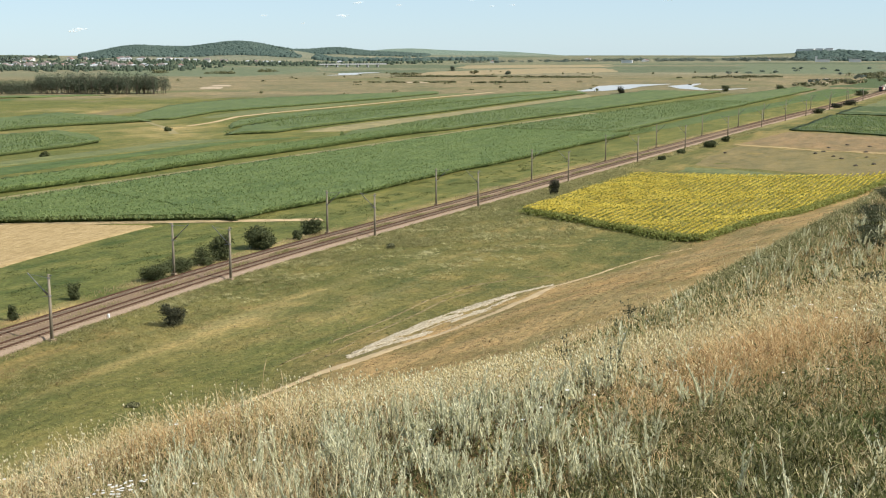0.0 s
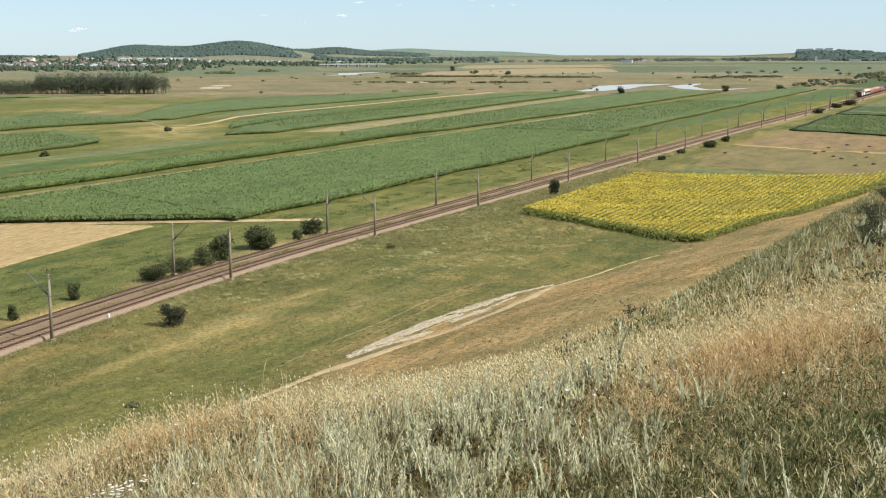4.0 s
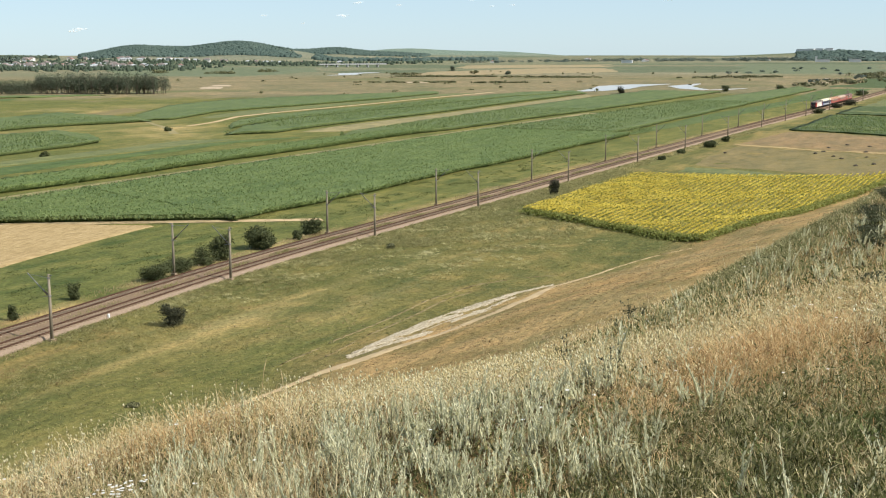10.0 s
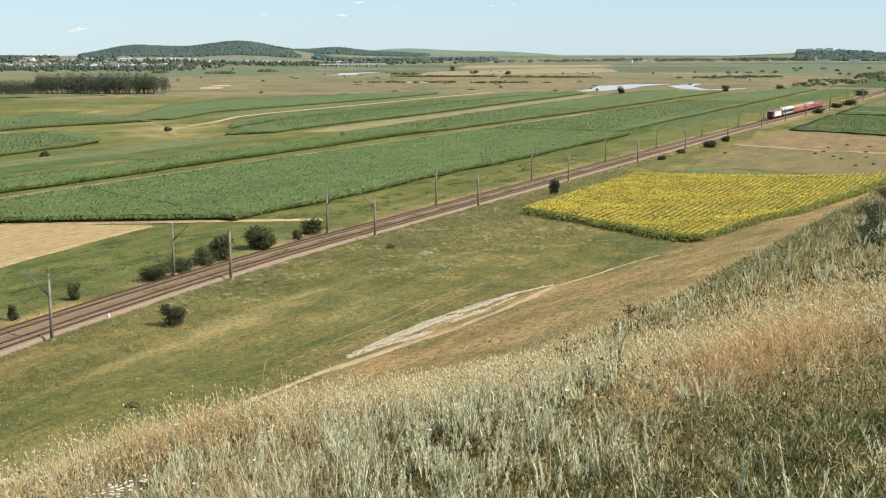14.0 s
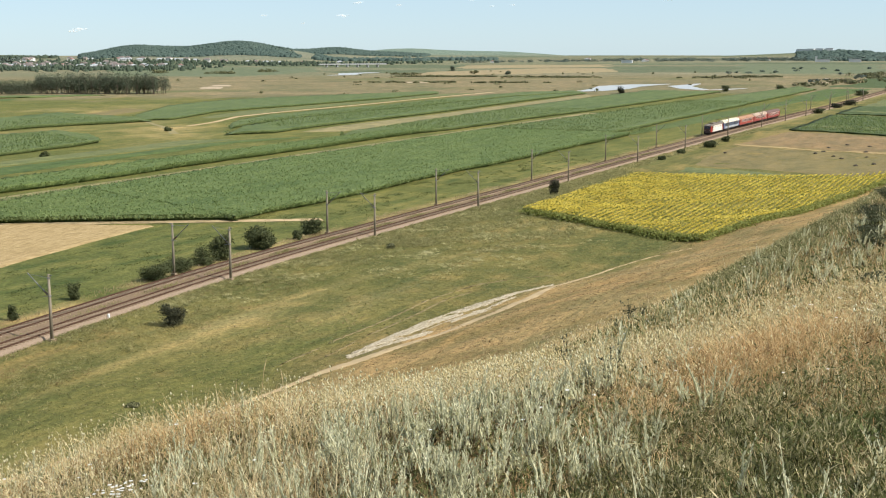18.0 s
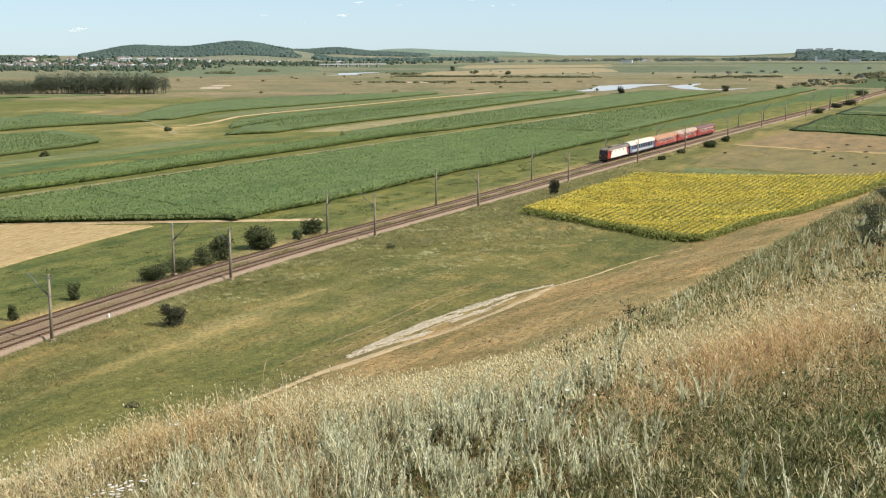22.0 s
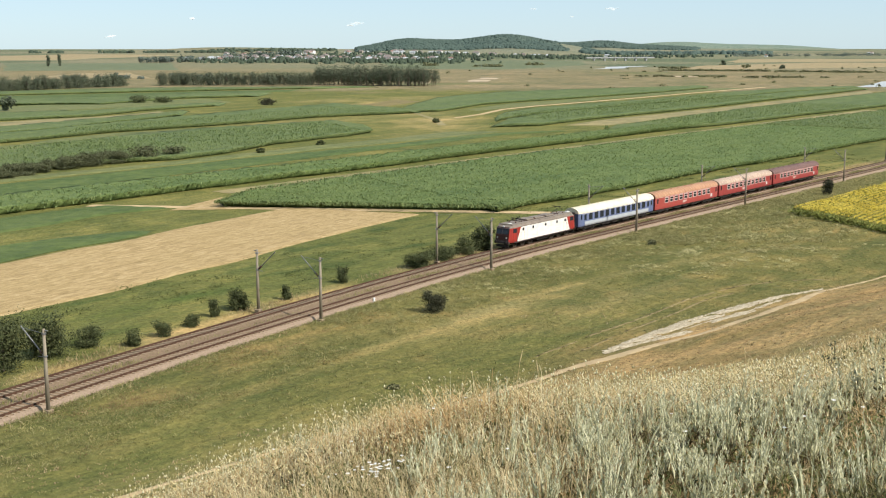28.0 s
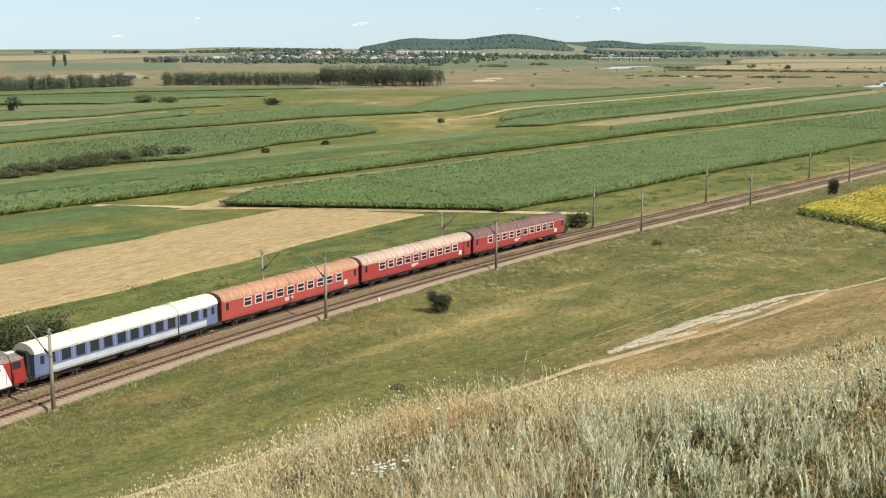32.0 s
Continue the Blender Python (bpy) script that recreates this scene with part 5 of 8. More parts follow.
def build_slope_tufts():
    """Tufts of the rough pasture between the hill's foot and the line."""
    rng = np.random.default_rng(5)
    n = 80000
    x, y = 36 + 175 * rng.random(n), 30 + 68 * rng.random(n)
    d = mid(x) - y
    ok = (d > 5.2) & (x < 230)
    x, y = x[ok], y[ok]
    hillside = y < toe(x) - 1.5
    lush = rough2(x, y, 14, 1.0) + 0.5 * rough2(x, y, 4.5, 2.0)
    keep = rng.random(len(x)) < np.where(hillside, 0.55, np.clip(0.55 + 0.35 * rough2(x, y, 5, 6), 0.15, 1) * (1 - 0.85 * np.clip(1.5 * rust_spot(x, y), 0, 1)))
    x, y, hillside, lush = x[keep], y[keep], hillside[keep], lush[keep]
    for name, mat, sel, label in (("pasture_tufts", "slope_grass", ~hillside & (lush < 0.85), "rough green pasture tufts"),
                                  ("dry_tufts", "dull_straw", (~hillside & (lush >= 0.85)) | (hillside & (lush > 0.1)), "dry yellow grass tufts"),
                                  ("russet_tufts", "russet_grass", hillside & (lush <= 0.1), "russet dry grass on the hillside")):
        some = rng.random(sel.sum()) < 0.30
        px, py = np.repeat(x[sel][some], 7), np.repeat(y[sel][some], 7)
        up = np.repeat(0.5 + 0.9 * rng.random(some.sum()), 7)
        px, py = px + rng.normal(size=len(px)) * 0.13, py + rng.normal(size=len(px)) * 0.13
        hh = up * (0.08 + 0.13 * rng.random(len(px))) * (0.8 + 0.6 * np.clip(rough2(px, py, 1.6, 4), 0, 1)) * (0.6 if "russet" in name else 1)
        sow(name, MAT[mat], px, py, hh, 0.035 + 0.04 * rng.random(len(px)), rng, label, 1.1)
    # yellow verge along the ballast and weeds between the tracks
    n = 30000
    x = 20 + 430 * rng.random(n) ** 1.3
    off = np.where(rng.random(n) < 0.9, 6.3 + 1.5 * rng.normal(size=n) * 0.6, -5.2 + 0.3 * rng.normal(size=n))
    y = mid(x) + off
    k = rng.random(n) < np.clip(0.35 + 0.9 * rough2(x, y, 7, 3), 0, 1)
    k &= (np.abs(off) > 4.7)
    sow("verge_grass", MAT["dull_straw"], x[k], y[k], 0.14 + 0.30 * rng.random(k.sum()), 0.035 + 0.03 * rng.random(k.sum()), rng, "dry tan grass along the ballast", 0.9)
    n = 16000
    x = 30 + 480 * rng.random(n) ** 1.4
    off = -3.55 - 0.4 * np.abs(rng.normal(size=n)) - 0.5 * np.clip(rough2(x, 0 * x, 6, 2), -0.6, 1) * rng.random(n)
    y = mid(x) + off
    sow("verge_grass", MAT["slope_grass"], x, y, 0.10 + 0.22 * rng.random(n), 0.04 + 0.04 * rng.random(n), rng, "rough green grass growing into the ballast", 1.6)
    n = 22000
    x = 30 + 330 * rng.random(n)
    y = mid(x) + 0.45 * rng.normal(size=n)
    k = rng.random(n) < np.clip(0.45 + 0.8 * rough2(x, y, 4, 8), 0, 1)
    p = np.stack([x[k], y[k], np.full(k.sum(), -0.3)], 1)
    v, f = blades(p, (0.08 + 0.22 * rng.random(k.sum())) * np.clip(0.8 + 1.0 * rough2(x[k], y[k], 3, 5), 0.4, 1.8), np.full(k.sum(), 0.06), 0.15 * rng.random(k.sum()), rng.random(k.sum()) * 6.283)
    tagged(big_mesh("track_weeds", v, f, [MAT["slope_grass"]]), "low weeds growing between the tracks", "weeds", kind="stuff")


def rust_spot(x, y):
    """Where the bank has dried to russet."""
    return sum(np.exp(-(((x - bx) / rx) ** 2 + ((y - by) / ry) ** 2)) for bx, by, rx, ry in ((64, 85, 5, 2.0), (70, 88, 6, 2.2), (84, 90.5, 7, 1.8), (59, 86, 4, 1.6), (104, 79.5, 14, 1.6)))


def build_bank_growth():
    """Tall rough grass and weeds on the bank below the line."""
    rng = np.random.default_rng(52)
    for name, mat, count, h0, label in (("bank_grass", "slope_grass", 4200, 0.30, "tall rough green grass on the railway bank"), ("bank_weeds", "rough_weed", 1700, 0.36, "olive and brown weeds on the railway bank"), ("bank_straw", "russet_grass", 3000, 0.17, "rusty dry tufts on the railway bank")):
        x = 38 + 190 * rng.random(count)
        d = 4.6 + 12 * rng.random(count) ** 1.5
        y = mid(x) - d
        k = rng.random(count) < np.clip(0.45 + 0.7 * rough2(x, y, 5, 3 + h0), 0.05, 1) * (np.clip(0.08 + 2.2 * rust_spot(x, y), 0, 1) if "straw" in name else 1 - 0.9 * np.clip(rust_spot(x, y), 0, 1))
        sway = np.repeat(6.283 * rng.random(k.sum()), 22)
        x, y = np.repeat(x[k], 22), np.repeat(y[k], 22)
        n = len(x)
        x, y = x + 0.42 * rng.normal(size=n), y + 0.3 * rng.normal(size=n)
        p = np.stack([x, y, land(x, y) + h0 * 0.55 * rng.random(n)], 1)
        v, f = slivers(p, 0.45 * rng.normal(size=(n, 3)) + np.stack([0.8 * np.cos(sway), 0.8 * np.sin(sway), 0.7 + 0 * sway], 1), h0 * (0.6 + 0.9 * rng.random(n)), 0.028 + 0.03 * rng.random(n), rng)
        tagged(big_mesh(name, v, f, [MAT[mat]]), label, "grass", kind="stuff")


def build_rank_grass():
    """Rank, wind-combed grass tussocks below the sunflowers and along the bank."""
    rng = np.random.default_rng(77)
    n = 14000
    x = 100 + 125 * rng.random(n)
    y = mid(x) - 4.8 - 44 * rng.random(n) ** 1.2
    zone = np.clip(ellipse(x, y, 178, 78, 34, 14) * 1.2 + np.exp(-((mid(x) - y - 9) / 4.5) ** 2) * step(95, 120, x), 0, 1)
    keep = rng.random(n) < zone * np.clip(0.30 + 0.9 * rough2(x, y, 3.4, 6), 0.02, 1)
    x, y = x[keep], y[keep]
    comb = 0.9 * rough2(x, y, 6, 2) + math.atan2(-SUN_FROM.y, -SUN_FROM.x)
    k = 15
    tone = rough2(x, y, 2.2, 5) + 0.5 * rng.normal(size=len(x)) > 0.15
    for name, mat, sel, label in (("rank_grass", "rank_pale", tone, "pale wind-combed grass tussocks on the slope"), ("rank_grass", "slope_grass", ~tone, "rank green grass tussocks on the slope")):
        cx, cy, way = np.repeat(x[sel], k), np.repeat(y[sel], k), np.repeat(comb[sel], k)
        big = np.repeat(0.6 + 0.8 * rng.random(sel.sum()), k)
        m = len(cx)
        cx, cy = cx + 0.30 * rng.normal(size=m), cy + 0.22 * rng.normal(size=m)
        p = np.stack([cx, cy, land(cx, cy) - 0.03], 1)
        v, f = blades(p, big * (0.10 + 0.15 * rng.random(m)), 0.05 + 0.05 * rng.random(m), big * (0.25 + 0.40 * rng.random(m)), way + 0.5 * rng.normal(size=m), 0.75)
        tagged(big_mesh(name, v, f, [MAT[mat]]), label, "grass", kind="stuff")


def build_crops():
    rng = np.random.default_rng(21)
    # maize leaves over the fields nearest the line
    n = 38000
    u = rng.random(n) ** 1.6
    x, y = 149 + 301 * u, 130.3 + 59.5 * rng.random(n)
    left = 149 + np.clip(178 - y, 0, 47) / 47 * 27 + np.clip(y - 178, 0, 20) * 1.8
    k = x > left - 0.5
    x2, v2 = 60 + 360 * rng.random(11000), rng.random(11000)
    y2 = (198.6 + (x2 - 60) * 0.0214) * (1 - v2) + 217.5 * v2
    x, y = np.concatenate([x[k], x2]), np.concatenate([y[k], y2])
    y = 131.5 + np.round((y - 131.5) / 0.75) * 0.75 + 0.12 * rng.normal(size=len(y))
    p = np.stack([x, y, land(x, y) + np.where(y > 195, 1.28, 0.98)], 1)
    vs, fs, o = [], [], 0
    for k in range(2):
        n = len(x)
        v, f = blades(p + rng.normal(size=(n, 3)) * 0.12, 0.15 + 0.35 * rng.random(n), 0.13 + 0.10 * rng.random(n), 0.4 + 0.5 * rng.random(n), rng.random(n) * 6.283, 0.8)
        vs.append(v), fs.append(f + o)
        o += len(v)
    tagged(big_mesh("maize_leaves", np.concatenate(vs), np.concatenate(fs), [MAT["maize_leaf"]]), "long arching green maize leaves", "maize", kind="stuff")
    vs, fs, o = [], [], 0
    for (ax, ay), (bx, by), (cx, cy), (dx, dy), n in (((204, 262), (305, 284), (330, 328), (200, 322), 8000), ((110, 270), (204, 264), (234, 328), (110, 304), 7000), ((230, 352), (400, 350), (415, 400), (250, 372), 5000), ((390, 264), (640, 276), (640, 318), (410, 300), 7000), ((400, 207), (578, 203), (573, 243), (405, 230), 6000), ((420, 145), (700, 148), (700, 186), (420, 188), 9000), ((472, 82), (449, 22), (558, 22), (580, 84), 6000)):
        u, w = rng.random(n), rng.random(n)
        x = ax * (1 - u) * (1 - w) + bx * u * (1 - w) + cx * u * w + dx * (1 - u) * w
        y = ay * (1 - u) * (1 - w) + by * u * (1 - w) + cy * u * w + dy * (1 - u) * w
        v, f = blades(np.stack([x, y, land(x, y) + (1.0 if ay > 100 else 0.42)], 1), 0.4 + 0.5 * rng.random(n), 0.16 + 0.12 * rng.random(n), 0.4 + 0.5 * rng.random(n), rng.random(n) * 6.283, 0.8)
        vs.append(v), fs.append(f + o)
        o += len(v)
    tagged(big_mesh("maize_tops", np.concatenate(vs), np.concatenate(fs), [MAT["maize_leaf"]]), "leafy tops of the farther maize", "maize", kind="stuff")
    # plants standing along the open edges of the crops
    vs, fs, o = [], [], 0
    for rim, tall in EDGES:
        far_ = float(np.hypot(*rim.mean(0)[:2]))
        d = np.concatenate([[0], np.cumsum(np.linalg.norm(np.diff(rim[:, :2], axis=0), axis=1))])
        n = int(d[-1] * (9 if far_ < 280 else 4.5 if far_ < 450 else 2))
        t = d[-1] * rng.random(n)
        x, y = np.interp(t, d, rim[:, 0]) + 0.25 * rng.normal(size=n), np.interp(t, d, rim[:, 1]) + 0.35 * rng.normal(size=n) + 0.1
        grow = 1.0 if far_ < 280 else 1.5
        p = np.stack([x, y, land(x, y) + tall * (0.15 + 0.72 * rng.random(n) ** 0.6)], 1)
        v, f = blades(p, (0.25 + 0.4 * rng.random(n)), (0.11 + 0.10 * rng.random(n)) * grow, 0.3 + 0.4 * rng.random(n), rng.random(n) * 6.283, 0.8)
        vs.append(v), fs.append(f + o)
        o += len(v)
    tagged(big_mesh("maize_edge", np.concatenate(vs), np.concatenate(fs), [MAT["maize_leaf"]]), "maize plants along the field edges", "maize", kind="stuff")
    vs, fs, o = [], [], 0
    for q0, q1, n in ((SUNFLOWERS[0], SUNFLOWERS[1], 4200), (SUNFLOWERS[3], SUNFLOWERS[0], 6200)):
        u = rng.random(n)
        x, y = q0[0] + (q1[0] - q0[0]) * u + 0.8 * rng.normal(size=n), q0[1] + (q1[1] - q0[1]) * u + 0.8 * rng.normal(size=n)
        v, f = blades(np.stack([x, y, land(x, y) + 1.0 * rng.random(n)], 1), 0.05 + 0.3 * rng.random(n), 0.2 + 0.12 * rng.random(n), 0.15 + 0.3 * rng.random(n), rng.random(n) * 6.283)
        vs.append(v), fs.append(f + o)
        o += len(v)
    tagged(big_mesh("sunflower_edge", np.concatenate(vs), np.concatenate(fs), [MAT["sunflower_leaf"]]), "leafy plants along the sunflower field's edge", "sunflowers", kind="stuff")
    # sunflowers in rows, heads turned to the light
    n = 32000
    u, w = rng.random(n), rng.random(n)
    a, b, c, d = (np.array(q, dtype=float) for q in SUNFLOWERS)
    P = a * ((1 - u) * (1 - w))[:, None] + b * (u * (1 - w))[:, None] + c * (u * w)[:, None] + d * ((1 - u) * w)[:, None]
    x, y = P[:, 0], P[:, 1]
    x, y = x + 0.1 * rng.normal(size=n), np.round((y + 0.01 * x) / 1.25) * 1.25 - 0.01 * x + 0.11 * rng.normal(size=n)
    h = 1.22 + 0.30 * rng.random(n) + 0.12 * rough2(x, y, 6, 2)
    c0 = np.stack([x, y, land(x, y) + h], 1)
    tilt = np.radians(28 + 30 * rng.random(n))
    head = np.arctan2(SUN_FROM.y, SUN_FROM.x) + 0.5 * rng.normal(size=n)
    nrm = np.stack([np.cos(head) * np.sin(tilt), np.sin(head) * np.sin(tilt), np.cos(tilt)], 1)
    e1 = np.stack([-np.sin(head), np.cos(head), 0 * head], 1)
    e2 = np.cross(nrm, e1)
    ang = np.arange(5) / 5 * 6.283
    rad = (0.10 + 0.075 * rng.random(n))[:, None, None]
    ring = (e1[:, None] * np.cos(ang)[None, :, None] + e2[:, None] * np.sin(ang)[None, :, None]) * rad
    v = np.concatenate([c0[:, None] + ring, (c0 + nrm * 0.04)[:, None]], 1).reshape(-1, 3)
    f = (np.arange(n)[:, None, None] * 6 + np.array([[k, (k + 1) % 5, 5] for k in range(5)])[None]).reshape(-1, 3)
    tagged(big_mesh("sunflower_heads", v, f, [MAT["sunflower_petal"]]), "yellow sunflower heads in close rows", "sunflowers", kind="stuff")
    q = (c0 - np.array([0, 0, 0.55]) * rng.random((n, 1)))[::2]
    n = len(q)
    v, f = blades(q, 0.05 + 0.2 * rng.random(n), np.full(n, 0.36), 0.4 * rng.random(n), rng.random(n) * 6.283)
    tagged(big_mesh("sunflower_leaves", v, f, [MAT["sunflower_leaf"]]), "broad green sunflower leaves", "sunflowers", kind="stuff")



def build_scrub():
    """Weedy clumps between the line and the sunflowers, and over the river pasture."""
    rng = np.random.default_rng(91)
    vs, fs, o = [], [], 0
    for k in range(1500):
        x = 165 + (130 * rng.random() ** 1.2 if k < 900 else 300 * rng.random())
        y = float(mid(x)) - 6.5 - 9 * rng.random()
        if k >= 900:
            y = float(mid(x)) - 4.8 - 4.5 * rng.random()
        elif x < 215:
            y -= 22 * rng.random() * step(163, 185, x)
        w, h = 0.9 + 1.6 * rng.random(), 0.2 + 0.6 * rng.random() ** 2
        n = 30
        a, q = rng.random(n) * 6.283, np.sqrt(rng.random(n)) * w * 0.6
        px, py = x + q * np.cos(a), y + q * np.sin(a)
        p = np.stack([px, py, land(px, py) + h * (1 - 0.6 * (q / w)) * rng.random(n)], 1)
        v, f = slivers(p, rng.normal(size=(n, 3)) + np.array([0, 0, 0.7]), 0.2 + 0.2 * rng.random(n), 0.09 + 0.06 * rng.random(n), rng)
        vs.append(v), fs.append(f + o)
        o += len(v)
    tagged(big_mesh("weed_clumps", np.concatenate(vs), np.concatenate(fs), [MAT["rough_weed"]]), "tall olive weeds between railway and sunflowers", "weeds", kind="stuff")
    vs, fs, o = [], [], 0
    for k in range(60):
        u = rng.random()
        x, y = 640 + 900 * rng.random(), 250 + 560 * rng.random()
        if x * 0.9 + y * 0.62 < 880:
            continue
        w, h = 2 + 5 * rng.random(), 1 + 2 * rng.random()
        v, f = leaf_cloud(rng, 36, (x, y, float(land(x, y)) + 0.4 * h), (w * 0.5, w * 0.5, h * 0.5), 0.6, 0.4)
        vs.append(v), fs.append(f + o)
        o += len(v)
    tagged(big_mesh("pasture_scrub", np.concatenate(vs), np.concatenate(fs), [MAT["weed"]]), "scattered scrub over the far river pasture", "scrub", kind="stuff")
    # low dark weeds on the green strip beyond the line
    count = 1100
    cx = 45 + 290 * rng.random(count) ** 1.2
    cy = mid(cx) + 8 + 22 * rng.random(count)
    k = rough2(cx, cy, 6, 4) > -0.1
    cx, cy = np.repeat(cx[k], 26), np.repeat(cy[k], 26)
    n = len(cx)
    cx, cy = cx + 0.75 * rng.normal(size=n), cy + 0.35 * rng.normal(size=n)
    p = np.stack([cx, cy, land(cx, cy) + 0.14 * rng.random(n)], 1)
    v, f = slivers(p, rng.normal(size=(n, 3)) + np.array([0, 0, 0.6]), 0.16 + 0.16 * rng.random(n), 0.07 + 0.05 * rng.random(n), rng)
    tagged(big_mesh("green_weeds", v, f, [MAT["dark_herb"]]), "low dark green weeds in the meadow beyond the railway", "weeds", kind="stuff")
    # dark heaps on the cut field
    bm = bmesh.new()
    bmesh.ops.create_icosphere(bm, subdivisions=2, radius=1.0)
    for v in bm.verts:
        v.co = Vector((v.co.x * 0.8, v.co.y * 0.6, max(v.co.z, -0.1) * 0.55)) * (0.85 + 0.3 * rng.random())
    me = bpy.data.meshes.new("dung_heap")
    bm.to_mesh(me)
    bm.free()
    me.materials.append(MAT["heap"])
    for x, y in ((359, 83), (367, 58), (393, 58), (376, 57), (362, 52), (357, 49), (405, 54), (404, 47), (378, 45), (364, 43), (333, 42), (339, 38)):
        o = new("dung_heap", me)
        o.matrix_world = pose(x, y, float(land(x, y)), 0, 0, x * 7)
        tagged(o, "small dark heap on the cut field", "heap", "heaps on the field")
    # white marker stone by the track
    bm = box(bmesh.new(), 0, 0, 0.25, 0.3, 0.24, 0.8, 0.06)
    t = empty("marker_post", pose(105.2, 96.4, float(land(105.2, 96.4)), 0, 0, 8))
    part("stone", bm, MAT["white_stone"], t)
    tagged(t, "small white marker stone beside the track", "marker post")


def build_bushes():
    spots = [(105.3, 86.8, 2.8, 2.3, "thorn"), (127, 107.5, 4.8, 2.0, "bush"), (134, 108.8, 4.4, 2.2, "bush"), (139.5, 109, 4.4, 2.6, "bush"), (144, 109, 3.6, 3.4, "bush"),
             (155, 109.5, 5.2, 3.7, "bush"), (171.5, 110.5, 3.6, 2.4, "bush"), (165.5, 109.5, 1.7, 1.4, "bush"), (112, 108.2, 1.9, 2.2, "bush"), (100, 106.4, 1.3, 1.7, "bush"),
             (60, 104.0, 6.5, 4.9, "bush"), (65.5, 105.5, 5.0, 4.4, "bush"), (54, 103.5, 5.0, 3.8, "bush"), (71, 106, 3.2, 1.8, "bush"), (92.5, 106.8, 2.9, 2.3, "bush"), (74, 102.3, 2.0, 1.6, "bush"),
             (78.6, 103.2, 2.2, 1.7, "bush"), (83.5, 104.4, 2.0, 1.3, "bush"), (88.3, 106.2, 1.3, 1.9, "bush"), (240, 92.2, 2.4, 3.0, "thorn"), (379, 92.5, 4.4, 2.2, "bush"),
             (330, 94.2, 2.4, 1.0, "bush"), (352, 94.6, 2.6, 1.1, "bush"), (404, 93.5, 3.0, 1.6, "bush"), (78.4, 69.5, 1.2, 0.3, "weed"), (163.4, 90.4, 1.3, 0.7, "weed"),
             (600, 94, 6, 2.2, "bush"), (691, 92, 8, 3.0, "thorn"), (660, 94.5, 7, 2.0, "thorn"), (843, 106, 9, 3.4, "bush"), (870, 108, 8, 3.0, "bush"), (905, 92, 12, 3.8, "bush"),
             (150, 256, 8.1, 2.4, "scrub"), (157, 259, 9.5, 2.8, "scrub"), (164, 261, 8.1, 2.8, "scrub"), (172, 263, 9.5, 3.0, "scrub"), (180, 264, 9.5, 3.2, "scrub"), (189, 265, 9.5, 3.0, "scrub"), (198, 265, 9.5, 3.4, "scrub"), (207, 265, 8.1, 2.8, "scrub"), (143, 254, 8.1, 2.3, "scrub"),
             (383, 515, 12, 3.6, "bush"), (392, 507, 10, 3.0, "bush"), (411, 448, 9, 3.2, "thorn"), (810, 262, 6, 5.5, "thorn"), (880, 205, 7, 4, "bush"), (930, 175, 8, 4.5, "bush"), (365, 300, 3, 1.5, "bush"), (262, 262, 2.5, 1.4, "bush"), (232, 256, 2.5, 1.3, "bush")]
    words = {"weed": "low olive shrub in the pasture", "scrub": "olive brown thorn hedge between the strips", "thorn": "dark thorn bush in the pasture", "bush": "leafy green bush growing wild"}
    for k, (x, y, w, h, m) in enumerate(spots):
        far = math.hypot(x, y) > 330
        near_line = abs(y - float(mid(x))) < 14
        mid_away = 180 < math.hypot(x, y) <= 330
        label = ("leafy green bush beside the railway" if m in ("bush", "scrub") else "dark thorn bush beside the railway") if near_line else words[m]
        woody("bush", x, y, w, h * 1.15, MAT[m], 100 + k, label, "bush", "wild bushes", leaf=0.065 + 0.010 * h + (0.17 if far else 0.05 if mid_away else 0), stem=0.02, lobes=9, n=1500 if far else (7600 if w > 4.4 else 4600 if w > 2.4 else 2200))


def build_trees():
    rng = np.random.default_rng(3)
    kinds = []
    for k, (w, h) in enumerate(((8.0, 14.2), (7.4, 15.0), (7.8, 13.4), (7.4, 10.5), (7.0, 9.6), (8.0, 8.0))):
        kinds.append(woody("tree", 640, 560 + 9 * k, w, h, MAT["poplar"], 40 + k, "tall dark green tree of the grove" if h > 12 else "dark green tree of the riverside wood", "tree",
                           "trees of the grove", leaf=0.34, stem=0.10 if h > 12 else 0.03, lobes=9, n=800))

    def row(a, b, n, which, depth, rows):
        a, b = np.array(a, dtype=float), np.array(b, dtype=float)
        d = (b - a) / np.linalg.norm(b - a)
        back = np.array([d[1], -d[0]])
        if back @ np.array([1.0, 1.0]) < 0:
            back = -back
        for r in range(rows):
            for k in range(n):
                p = a + (b - a) * ((k + 0.5 * (r % 2)) / n) + back * depth * r + rng.normal(size=2) * 1.2
                copy_thing(kinds[which[int(rng.integers(len(which)))]], pose(p[0], p[1], float(land(p[0], p[1])), 0, 0, float(rng.random() * 360)))
    row((618, 624), (657, 543), 22, (0, 1, 2), 6, 3)
    row((545, 708), (616, 622), 25, (3, 4), 6, 2)
    row((400, 705), (525, 716), 27, (4, 5), 6, 2)
    lone = [(299, 500, 6.5, 7.0, False), (876, 1364, 4.5, 15, True), (905, 1383, 4.5, 16, True), (1300, 560, 7, 6, False), (1480, 720, 7, 7, False)]
    for k, (x, y, w, h, slim) in enumerate(lone):
        woody("tree", x, y, w, h, MAT["poplar"], 300 + k, "slim dark poplar in the fields" if slim else "lone dark green tree in the fields", "tree", leaf=0.5 + 0.03 * h, stem=0.1, lobes=7 if slim else 5, n=420, slim=slim)


